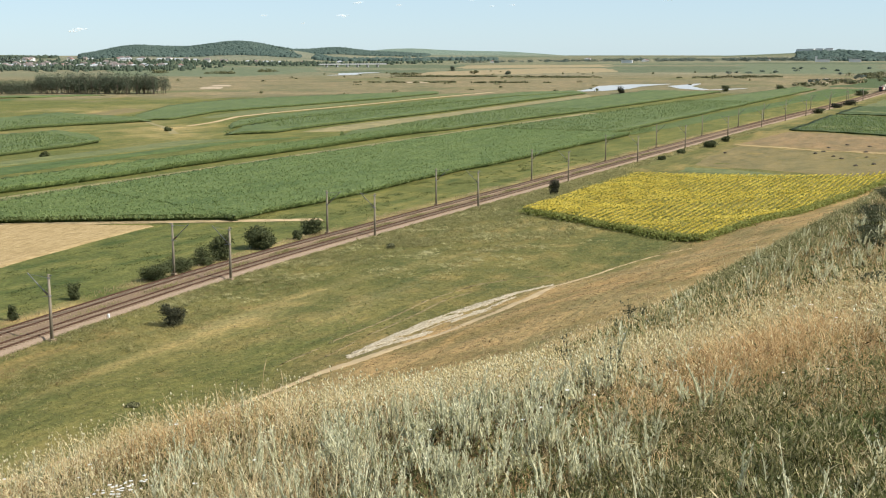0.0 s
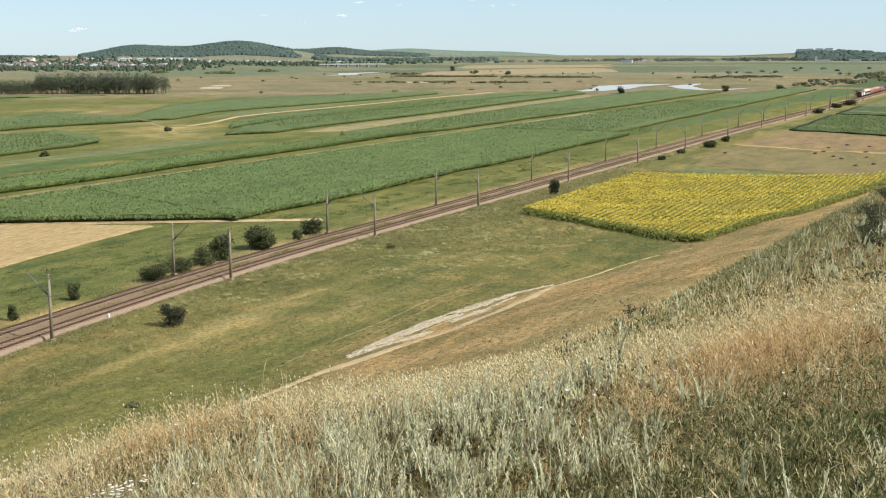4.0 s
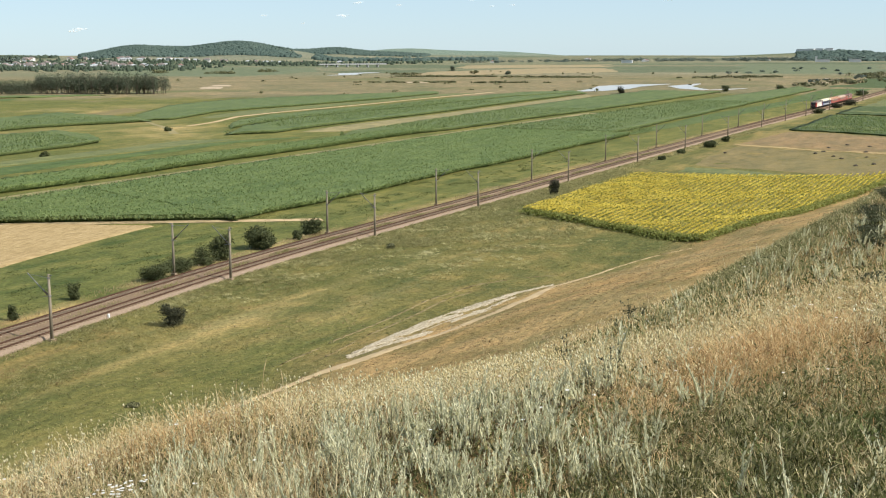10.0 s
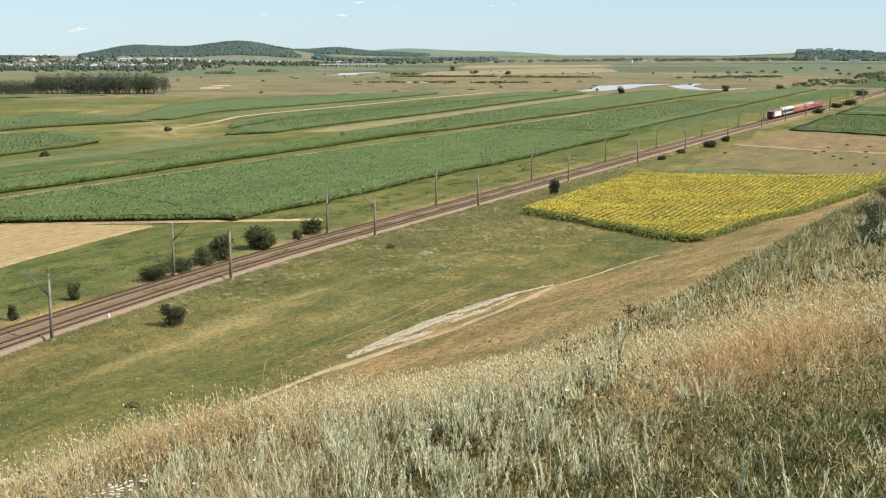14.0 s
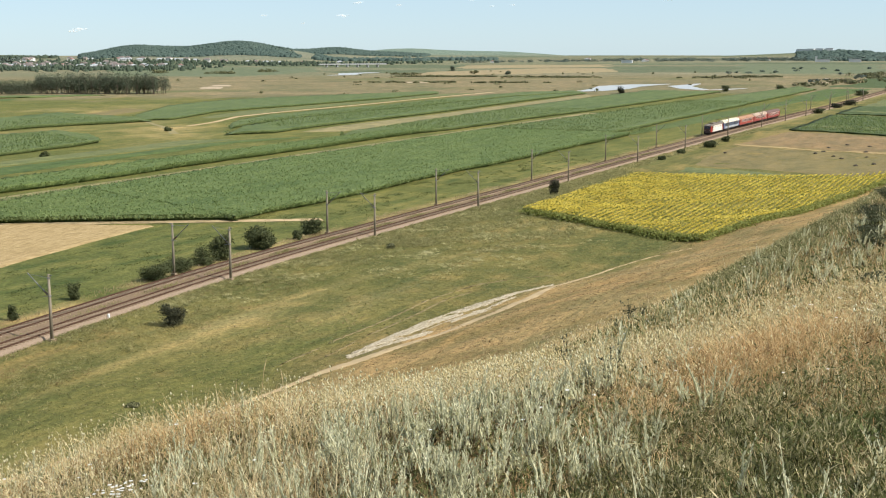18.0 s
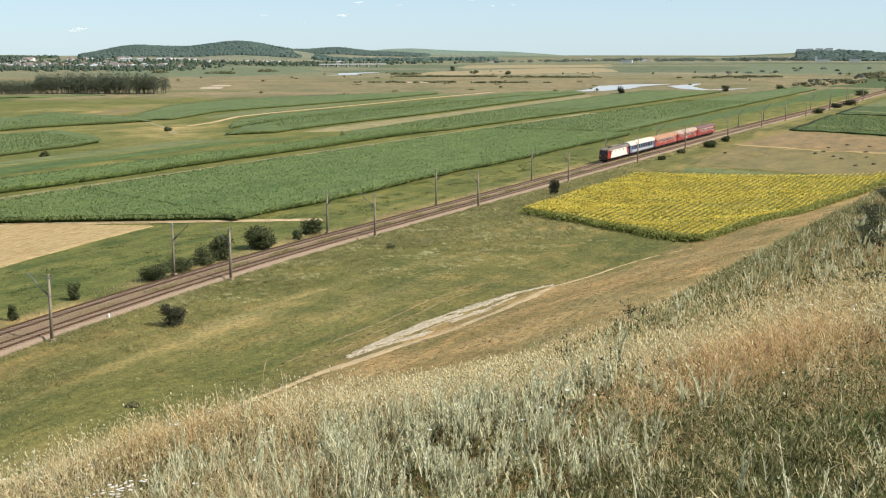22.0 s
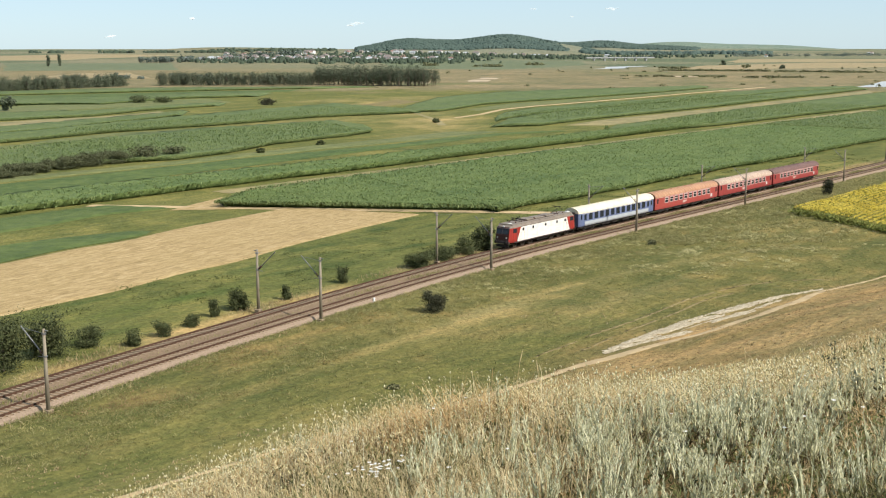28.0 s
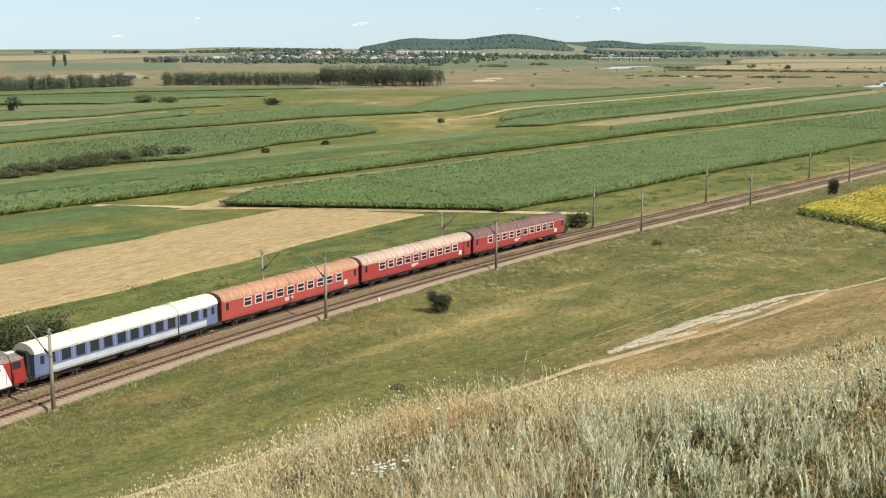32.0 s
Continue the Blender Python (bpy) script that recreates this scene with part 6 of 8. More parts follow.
def clump_wood(name, spots, mat, label, seed):
    """Far woodland: many uneven leaf clumps, joined. spots: (x, y, width, height)."""
    rng = np.random.default_rng(seed)
    vs, fs, o = [], [], 0
    for x, y, w, h in spots:
        z = float(land(x, y))
        v, f = leaf_cloud(rng, 70, (x, y, z + h * 0.5), (w * 0.5, w * 0.5, h * 0.5), max(0.9, 0.16 * h), 0.5)
        vs.append(v), fs.append(f + o)
        o += len(v)
    return tagged(big_mesh(name, np.concatenate(vs), np.concatenate(fs), [mat]), label, "trees", kind="stuff")


def build_far_woods():
    rng = np.random.default_rng(8)

    def line(a, b, n, w, h, spread_=6.0):
        t = rng.random(n)
        return [(a[0] + (b[0] - a[0]) * u + rng.normal() * spread_, a[1] + (b[1] - a[1]) * u + rng.normal() * spread_, w * (0.6 + 0.8 * rng.random()), h * (0.6 + 0.7 * rng.random())) for u in t]
    clump_wood("field_trees", line((1070, 1437), (1200, 1347), 45, 9, 8) + line((1290, 1500), (1400, 1440), 40, 10, 8) + line((690, 800), (560, 905), 20, 7, 4), MAT["hazed_wood"], "tree rows between far fields", 1)
    clump_wood("far_hedges", line((1170, 640), (1200, 520), 60, 9, 1.6, 4) + line((1200, 520), (1222, 427), 50, 9, 1.6, 4) + line((996, 462), (1025, 407), 26, 7, 1.2, 5) + line((1176, 1001), (1189, 980), 8, 12, 4, 4) + line((1193, 913), (1200, 890), 9, 10, 3, 4) + line((1300, 908), (1306, 896), 6, 10, 4, 4)
               + line((1260, 690), (1275, 660), 14, 9, 2.0, 5) + line((960, 560), (1000, 480), 26, 6, 1.0, 8) + line((1368, 640), (1372, 630), 3, 6, 3, 2) + line((1230, 350), (1330, 250), 30, 9, 2.2, 14) + line((1090, 157), (1160, 150), 12, 8, 3.4, 8) + line((1372, 180), (1500, 150), 26, 9, 4, 14) + line((1100, 120), (1260, 100), 16, 8, 3.5, 20) + line((1300, 140), (1420, 90), 18, 9, 3.5, 20) + line((1000, 165), (1080, 175), 8, 7, 3, 8), MAT["weed"], "low dark hedges across the valley pasture", 6)
    clump_wood("valley_trees", line((2250, 1100), (2900, 820), 90, 15, 6, 40) + line((2700, 830), (3050, 560), 120, 18, 7, 60) + line((3000, 600), (3250, 330), 170, 20, 8, 60) + line((1500, 330), (2000, 260), 14, 6, 3, 60) + line((1150, 170), (1600, 150), 16, 6, 2.6, 30), MAT["hazed_wood"], "far tree belts across the valley", 3)
    def forest(name, k, az, reach, count, label, w0=15.0, tall=8.0):
        """Crowns over one far ridge between two bearings; reach: distances."""
        a, r = az[0] + (az[1] - az[0]) * rng.random(count), reach[0] + (reach[1] - reach[0]) * rng.random(count)
        x, y = r * np.cos(np.radians(a)), r * np.sin(np.radians(a))
        keep = (ridge(x, y, k) > 5 + 3 * rough2(x, y, 90, 3)) & (a > az[0] + 0.042 * ridge(x, y, k) + 0.35 * rough2(x, y, 60, 5) + 0.25 * rng.normal(size=count))
        crowns(name, x[keep], y[keep], w0, tall, MAT["hazed_hill"], label)

    def crowns(name, x, y, w0, tall, mat, label):
        n = len(x)
        ring = np.array([(math.cos(q), math.sin(q), 0.0) for q in np.arange(6) * 1.0472])
        unit = np.concatenate([ring * [1, 1, 0] + [0, 0, -0.5], ring * 0.82 + [0, 0, 0.42], [[0, 0, 1.0]]])
        quad = [(j, (j + 1) % 6, 6 + (j + 1) % 6) for j in range(6)] + [(j, 6 + (j + 1) % 6, 6 + j) for j in range(6)] + [(6 + j, 6 + (j + 1) % 6, 12) for j in range(6)]
        w, h = w0 * (0.28 + 0.42 * rng.random(n) ** 1.5), tall * (0.28 + 0.42 * rng.random(n))
        v = unit[None] * np.stack([w, w, h], 1)[:, None, :] * (0.7 + 0.6 * rng.random((n, 13, 1)))
        v = v + np.stack([x, y, land(x, y) + 0.6 * h], 1)[:, None, :]
        f = (np.arange(n)[:, None, None] * 13 + np.array(quad)[None]).reshape(-1, 3)
        tagged(big_mesh(name, v.reshape(-1, 3), f, [mat], smooth=True), label, "trees", kind="stuff")
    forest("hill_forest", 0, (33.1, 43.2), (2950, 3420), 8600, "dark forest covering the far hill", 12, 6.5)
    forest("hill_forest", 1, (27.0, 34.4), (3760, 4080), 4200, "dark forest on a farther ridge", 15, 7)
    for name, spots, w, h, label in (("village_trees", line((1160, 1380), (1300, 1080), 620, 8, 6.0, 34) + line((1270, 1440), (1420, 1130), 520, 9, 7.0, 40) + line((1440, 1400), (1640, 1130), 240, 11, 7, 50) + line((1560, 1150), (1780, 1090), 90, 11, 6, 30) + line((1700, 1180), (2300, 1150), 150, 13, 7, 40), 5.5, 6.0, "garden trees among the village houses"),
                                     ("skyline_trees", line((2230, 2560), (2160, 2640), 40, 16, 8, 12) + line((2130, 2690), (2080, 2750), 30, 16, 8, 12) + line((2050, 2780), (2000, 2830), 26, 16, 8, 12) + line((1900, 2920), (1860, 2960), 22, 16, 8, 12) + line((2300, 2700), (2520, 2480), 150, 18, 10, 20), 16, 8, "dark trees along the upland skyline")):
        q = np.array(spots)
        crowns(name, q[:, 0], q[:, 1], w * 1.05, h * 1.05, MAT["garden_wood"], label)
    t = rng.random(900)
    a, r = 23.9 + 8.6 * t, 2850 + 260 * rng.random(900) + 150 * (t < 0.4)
    crowns("valley_wood", r * np.cos(np.radians(a)), r * np.sin(np.radians(a)), 16, 8, MAT["hazed_hill"], "dark tree belt below the hills")
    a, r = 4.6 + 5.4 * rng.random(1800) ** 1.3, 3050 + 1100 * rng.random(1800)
    crowns("ridge_forest", r * np.cos(np.radians(a)), r * np.sin(np.radians(a)), 20, 8, MAT["hazed_hill"], "far wooded ridge at the skyline")


# ---------------------------------------------------------------- village and far buildings
def house(w, l, h, rise, wall, roof, label):
    t = empty("house")
    part("wall", boxed(0, 0, h / 2 - 0.3, l, w, h + 0.6), wall, t)
    bm = bmesh.new()
    e, rz = 0.5, h
    v = [bm.verts.new(p) for p in ((-l / 2 - e, -w / 2 - e, rz), (l / 2 + e, -w / 2 - e, rz), (l / 2 + e, w / 2 + e, rz), (-l / 2 - e, w / 2 + e, rz), (-l / 4, 0, rz + rise), (l / 4, 0, rz + rise))]
    for f in ((0, 1, 5, 4), (2, 3, 4, 5), (1, 2, 5), (3, 0, 4), (3, 2, 1, 0)):
        bm.faces.new([v[k] for k in f])
    part("roof", bm, roof, t)
    for k in (-0.3, 0.0, 0.3):
        part("window", boxed(k * l, -w / 2 - 0.02, h * 0.55, 1.1, 0.08, 1.3), MAT["pane"], t)
        part("window", boxed(k * l, w / 2 + 0.02, h * 0.55, 1.1, 0.08, 1.3), MAT["pane"], t)
    return tagged(t, label, "house", "village houses")


def build_village():
    rng = np.random.default_rng(77)
    white, cream = simple("white_plaster", (0.58, 0.57, 0.54), 0.9), simple("cream_plaster", (0.36, 0.32, 0.25), 0.9)
    red, brown, grey = simple("red_roof_tiles", (0.22, 0.13, 0.105), 0.85, 0, 0.3), simple("brown_roof_tiles", (0.17, 0.14, 0.125), 0.85, 0, 0.3), simple("grey_sheet_roof", (0.36, 0.37, 0.38), 0.5)
    MAT["pane"] = simple("dark_pane", (0.03, 0.035, 0.04), 0.1)
    protos = [house(6.5, 9, 3.4, 2.1, white, red, "white village house with a red tiled roof"), house(7, 8.5, 3.6, 2.3, cream, brown, "cream village house with a brown roof"),
              house(6, 11, 3.2, 1.8, white, grey, "white village house with a grey sheet roof"), house(8, 9, 5.0, 2.4, white, brown, "two-storey white village house with a brown roof")]
    spots = []
    while len(spots) < 135:
        u, v = rng.random(), rng.random()
        if len(spots) < 95:
            x, y = 1215 + 150 * u + 60 * rng.normal() * 0.5, 1390 - 270 * u + 90 * v
        else:
            x, y = 1400 + 360 * u, 1500 - 380 * u + 160 * v
        if all((x - a) ** 2 + (y - b) ** 2 > 200 for a, b in spots):
            spots.append((x, y))
    for k, (x, y) in enumerate(spots):
        m = pose(x, y, float(land(x, y)), 0, 0, float(rng.integers(4)) * 90 + 20 + 12 * rng.normal())
        if k < 4:
            protos[k].matrix_world = m
        else:
            copy_thing(protos[(0, 1, 2, 2, 3)[int(rng.integers(5))]], m)
    # scattered far houses and barns
    for k, (x, y) in enumerate(((2330, 1040), (2950, 1050), (3040, 1075), (2660, 808), (2700, 815), (2990, 690), (3020, 600), (3090, 500), (3100, 470), (3140, 390), (3180, 375), (2000, 1375), (2050, 1330), (2120, 1290))):
        copy_thing(protos[(k * 2) % 4], pose(x, y, float(land(x, y)), 0, 0, 20 + 30 * (k % 5)))
    # white sheds and a tower by the far road, blocks of the town on the skyline
    conc = simple("pale_concrete", (0.55, 0.55, 0.55), 0.9)
    for x, y, w, l, h, name, label in ((2820, 440, 9, 32, 5, "warehouse", "long pale warehouse across the valley"), (2790, 449, 4, 4, 13, "silo_tower", "pale concrete silo tower"), (2840, 372, 10, 26, 6, "warehouse", "long pale warehouse across the valley"), (2420, 772, 9, 22, 6, "warehouse", "white farm shed across the valley")):
        t = empty(name, pose(x, y, float(land(x, y)), 0, 0, 100))
        part("wall", boxed(0, 0, h / 2, l, w, h), conc, t)
        part("roof", boxed(0, 0, h + 0.3, l + 0.8, w + 0.8, 0.6), grey, t)
        tagged(t, label, "building")
    block = empty("apartment_block")
    part("wall", boxed(0, 0, 4, 24, 10, 14), conc, block)
    part("roof", boxed(0, 0, 11.2, 24.6, 10.6, 0.5), grey, block)
    for fl in range(3):
        for k in range(5):
            part("window", boxed(-9.6 + 4.8 * k, -5.02, 1.6 + 3.2 * fl, 2.2, 0.1, 1.5), MAT["pane"], block)
    tagged(block, "pale concrete apartment block on the skyline", "building", "town blocks")
    for k in range(12):
        az = radians(8.5 + 1.6 * (k + 0.7 * rng.random()) / 12)
        x, y = 4340 * math.cos(az) + 40 * rng.normal(), 4340 * math.sin(az)
        m = pose(x, y, float(land(x, y)) + 2.5 - 2.5 * rng.random(), 0, 0, 60 + 50 * rng.random())
        if k:
            copy_thing(block, m)
        else:
            block.matrix_world = m


def build_river():
    m = Mat("river_water", 0.30, 0, 0.5)
    m.color((0.38, 0.37, 0.34)).bump(m.noise(0.4, 3), 0.05, 0.2)
    def reach(centre, widths, name="river"):
        pts = np.array(centre, dtype=float)
        d = np.gradient(pts, axis=0)
        d /= np.linalg.norm(d, axis=1)[:, None]
        nrm = np.stack([-d[:, 1], d[:, 0]], 1)
        w = np.array(widths)[:, None] / 2
        a, b = pts - nrm * w, pts + nrm * w
        v = [(p[0], p[1], float(land(*p)) + 0.12) for q in zip(a, b) for p in q]
        f = [(2 * k, 2 * k + 2, 2 * k + 3, 2 * k + 1) for k in range(len(pts) - 1)]
        tagged(link_mesh(name, v, f, m.m), "pale shining river reach in the valley", "river", kind="structure")
    reach([(800, 320), (850, 298), (900, 300), (960, 312), (1010, 306), (1040, 292)], [2, 18, 30, 36, 28, 5])
    reach([(1060, 270), (985, 268), (930, 244), (905, 226), (925, 214), (955, 206)], [4, 20, 18, 14, 10, 3])
    reach([(1180, 735), (1225, 735), (1290, 770), (1360, 770)], [3, 22, 30, 12])


def build_bridge():
    """Long low road bridge over the far river."""
    t = empty("road_bridge", pose(1653, 982, 0, 0, 0, -33.7))
    conc = simple("bridge_concrete", (0.30, 0.30, 0.29), 0.9)
    part("deck", boxed(0, 0, 5.2, 118, 7, 1.0), conc, t)
    part("parapet", boxed(0, -3.4, 6.1, 118, 0.3, 0.8), conc, t)
    for k in range(6):
        part("pier", boxed(-45 + 18 * k, 0, 2.3, 2.2, 5, 5.2), conc, t)
    tagged(t, "long low concrete road bridge over the river", "bridge")


def trodden(name, line, half, mat, label, rng):
    """A path ribbon along a plan line; half(t, x): half width."""
    line = np.array(line, dtype=float)
    s = np.concatenate([[0], np.cumsum(np.linalg.norm(np.diff(line, axis=0), axis=1))])
    t = np.arange(0, s[-1], 0.6)
    cx, cy = np.interp(t, s, line[:, 0]), np.interp(t, s, line[:, 1])
    k = np.ones(15) / 15
    cx, cy = np.convolve(np.pad(cx, 7, "edge"), k, "valid"), np.convolve(np.pad(cy, 7, "edge"), k, "valid")
    d = np.stack([np.gradient(cx), np.gradient(cy)], 1)
    d /= np.linalg.norm(d, axis=1)[:, None]
    nrm = np.stack([-d[:, 1], d[:, 0]], 1)
    width = half(t, cx)[:, None]
    rows = []
    for u in (-1.2, -0.6, 0, 0.6, 1.2):
        q = np.stack([cx, cy], 1) + nrm * width * u + rng.normal(size=(len(t), 2)) * 0.09
        rows.append(np.stack([q[:, 0], q[:, 1], land(q[:, 0], q[:, 1]) + 0.05 - 0.09 * (abs(u) > 1) - 0.10 * (width[:, 0] < 0.06)], 1))
    v = np.stack(rows, 1).reshape(-1, 3)
    i = (np.arange(len(t) - 1)[:, None] * 5 + np.arange(4)[None]).ravel()
    tagged(big_mesh(name, v, np.stack([i, i + 5, i + 6, i + 1], 1), [mat], smooth=True), label, "path", kind="structure")


def build_path_and_chalk():
    rng = np.random.default_rng(31)
    trodden("footpath", [(20, 70), (46.7, 65.8), (56.8, 65.6), (70, 62.5), (81.8, 60.1), (92, 59), (100, 56.2), (107, 53.0), (122.7, 52.8), (137.2, 53.6), (150, 53.2), (164.3, 52.3), (174, 49.5), (181, 45.5)],
            lambda t, x: 0.36 - 0.24 * step(145, 178, x) - 0.24 * np.exp(-((x - 82) / 9) ** 2) + 0.22 * rough2(t, 0 * t, 5) * step(170, 130, x) + 0.5 * step(70, 84, x) * step(150, 128, x), MAT["dust"], "pale trodden dirt path at the hill's foot", rng)
    trail = simple("worn_trail", (0.185, 0.145, 0.072), 0.95, 0, 0.35, 1.5, 0.1)
    for line in ([(92, 65.0), (103, 66.0), (112.5, 66.2), (124, 66.4), (136, 66.2), (144.5, 64.4), (150, 61.6), (155, 57)], [(96, 62.0), (107, 63.6), (116, 64.2), (128, 64.3), (138, 63.8)]):
        trodden("trail", line, lambda t, x: 0.15 + 0.14 * rough2(t, 0 * t, 3, 2) - 0.1 * np.exp(-t / 5), trail, "faint brown trail worn through the pasture", rng)
    # chalky washout above the path: a broken pale sheet and loose slabs
    m = Mat("chalk", 0.95, 0, 0.1)
    co = m.coord("Position")
    f = m.noise(2.6, 6, 0.75, co, stretch=(0.4, 1.4, 1))
    c = m.ramp(f, [(0.32, (0.20, 0.165, 0.095)), (0.50, (0.40, 0.33, 0.225)), (0.70, (0.58, 0.495, 0.37))])
    m.color(c).bump(f, 0.8, 0.2)
    MAT["chalk"] = m.m
    n = 1500
    u = rng.random(n)
    x = 99 + 43 * u
    top = np.interp(x, [99, 112, 124.5, 135.6, 142], [59.8, 61.2, 60.4, 57.6, 54.6])
    low = np.interp(x, [99, 107, 118, 130, 142], [59.0, 56.2, 55.4, 54.8, 54.2])
    y = top - (top - low) * rng.random(n) ** 0.8
    rel = (y - low) / (top - low + 0.01)
    keep = (rough2(x, y * 2.2, 3.2, 4) + 0.9 * rel > 0.35) & (np.abs(rel - 0.45 - 0.12 * rough2(x, 0 * x, 7, 3)) > 0.10)
    x, y = x[keep], y[keep]
    o = empty("chalk_outcrop", pose(120, 58, 0))
    tagged(o, "broken pale chalky rock bared on the slope", "rock outcrop")
    slab = []
    for k in range(4):
        bm = bmesh.new()
        bmesh.ops.create_icosphere(bm, subdivisions=1, radius=1.0)
        for vv in bm.verts:
            vv.co = Vector((vv.co.x * 0.62, vv.co.y * 0.26, vv.co.z * 0.035)) * (0.75 + 0.5 * rng.random())
        me = bpy.data.meshes.new("slab")
        bm.to_mesh(me)
        bm.free()
        me.materials.append(MAT["chalk"])
        slab.append(me)
    for k in range(min(280, len(x))):
        b = new("slab", slab[k % 4])
        b.parent = o
        sc = 0.45 + 0.8 * rng.random()
        b.matrix_parent_inverse = Matrix.Identity(4)
        b.matrix_basis = Matrix.Translation((x[k] - 120, y[k] - 58, float(land(x[k], y[k])) + 0.03)) @ pose(0, 0, 0, 2.5 * rng.normal(), 2.5 * rng.normal(), -6 + 10 * rng.normal()) @ Matrix.Diagonal((sc * 1.6, sc, sc, 1))
    # ground rubble under the slabs
    xs, ys = np.meshgrid(np.arange(98, 143.5, 0.5), np.arange(53.5, 62, 0.22), indexing="ij")
    topb = np.interp(xs, [98, 112, 124.5, 135.6, 143], [59.6, 61.4, 60.6, 57.8, 54.4])
    lowb = np.interp(xs, [98, 107, 118, 130, 143], [59.2, 56.6, 55.9, 55.2, 54.3])
    inside = ((ys < topb) & (ys > lowb + 0.75 + 0.35 * rough2(xs, ys, 2.6, 9)) & (rough2(xs * 0.22, ys, 0.75, 9) + 0.35 * rough2(xs, ys, 1.3, 5) < -0.02 + 0.55 * (ys - lowb) / (topb - lowb + 0.01)))
    rel = (ys - lowb) / (topb - lowb + 0.01)
    inside &= np.abs(rel - 0.45 - 0.12 * rough2(xs, 0 * xs, 7, 3)) > 0.09 + 0.05 * rough2(xs, ys, 2, 1)
    z = land(xs, ys) + np.where(inside, 0.07, -0.12) + 0.012 * rng.normal(size=xs.shape)
    v = np.stack([xs, ys, z], -1).reshape(-1, 3)
    nyy = xs.shape[1]
    i = (np.arange(xs.shape[0] - 1)[:, None] * nyy + np.arange(nyy - 1)[None]).ravel()
    quads = np.stack([i, i + nyy, i + nyy + 1, i + 1], 1)
    ok = inside.ravel()[quads].any(1)
    r = big_mesh("rubble", v - np.array([120, 58, 0]), quads[ok], [MAT["chalk"]])
    r.parent = o


def build_clouds():
    """A few small fair-weather puffs low over the horizon."""
    m = bpy.data.materials.new("cloud_white")
    m.use_nodes = True
    b = m.node_tree.nodes["Principled BSDF"]
    b.inputs["Base Color"].default_value = (0.92, 0.93, 0.94, 1)
    b.inputs["Roughness"].default_value = 1.0
    nt = m.node_tree
    clear, thin = nt.nodes.new("ShaderNodeBsdfTransparent"), nt.nodes.new("ShaderNodeMixShader")
    thin.inputs[0].default_value = 0.76
    nt.links.new(b.outputs[0], thin.inputs[1])
    nt.links.new(clear.outputs[0], thin.inputs[2])
    nt.links.new(thin.outputs[0], nt.nodes["Material Output"].inputs["Surface"])
    rng = np.random.default_rng(12)
    for az, el, w, h in ((30.4, 2.12, 22, 5), (31.15, 1.5, 24, 6), (34.8, 1.5, 12, 4), (33.0, 1.15, 9, 3), (28.45, 2.0, 14, 4), (25.1, 2.25, 16, 4), (24.1, 1.95, 12, 3), (23.1, 2.0, 12, 4), (43.2, 0.85, 30, 5), (15.9, 2.2, 22, 4), (50.8, 1.05, 15, 5), (43.5, 0.75, 26, 4), (54.6, 0.25, 22, 5)):
        d = 4600
        p = Vector((d * math.cos(radians(az)), d * math.sin(radians(az)), 31 + d * math.tan(radians(el))))
        bm = bmesh.new()
        for k in range(9):
            q = Matrix.Translation((w * 0.45 * rng.normal(), w * 0.3 * rng.normal(), h * 0.35 * rng.normal())) @ Matrix.Diagonal((w * (0.14 + 0.26 * rng.random()), w * 0.15, h * (0.22 + 0.42 * rng.random()), 1))
            bmesh.ops.create_icosphere(bm, subdivisions=2, radius=1.0, matrix=q)
        me = bpy.data.meshes.new("cloud")
        bm.to_mesh(me)
        bm.free()
        me.materials.append(m)
        me.polygons.foreach_set("use_smooth", [True] * len(me.polygons))
        c = new("cloud", me)
        c.matrix_world = Matrix.Translation(p) @ pose(0, 0, 0, 0, 0, az - 90)
        tagged(c, "small white cloud low over the horizon", "cloud", "fair weather clouds", "structure")


build_sward()
build_slope_tufts()
build_bank_growth()
build_rank_grass()
build_crops()
build_scrub()
build_bushes()
build_trees()
build_far_woods()
build_village()
build_river()
build_bridge()
build_path_and_chalk()
build_clouds()


# ---------------------------------------------------------------- train
ARC_X = np.linspace(-150, 1250, 2801)
ARC_S = np.concatenate([[0], np.cumsum(np.hypot(np.diff(ARC_X), np.diff(mid(ARC_X) + 2.1)))])


def on_track(s):
    """Point of the far track at arc length s."""
    x = np.interp(s, ARC_S, ARC_X)
    return Vector(along(np.array([x]), 2.1, 0.0)[0])


# seconds and x of the joint between the engine and the first coach
RUN = [(0, 929), (3, 843), (6, 758), (9, 677.5), (12, 602), (14, 552), (17, 472.8), (19, 416.8), (21, 359), (23, 301.5), (25.5, 231.0), (28, 162.6), (30, 109.2), (32, 56.7)]


def joint_at(t):
    """Smooth run through the table."""
    ts, xs = np.array(RUN, dtype=float).T
    v = np.gradient(xs, ts)
    k = int(np.clip(np.searchsorted(ts, t, "right") - 1, 0, len(ts) - 2))
    h = ts[k + 1] - ts[k]
    u = (t - ts[k]) / h
    return ((2 * u ** 3 - 3 * u * u + 1) * xs[k] + (u ** 3 - 2 * u * u + u) * h * v[k] + (3 * u * u - 2 * u ** 3) * xs[k + 1] + (u ** 3 - u * u) * h * v[k + 1])


def ride(offset, pivots):
    """Rows for a vehicle whose middle lies offset metres behind the joint."""
    rows = []
    for t in np.arange(0, 32.01, 0.5):
        s = np.interp(joint_at(t), ARC_X, ARC_S) + offset
        a, b = on_track(s - pivots / 2), on_track(s + pivots / 2)
        d = (a - b).normalized()
        c = (a + b) / 2
        rows.append((float(t), pose(c.x, c.y, 0, 0, 0, math.degrees(math.atan2(d.y, d.x)))))
    return rows


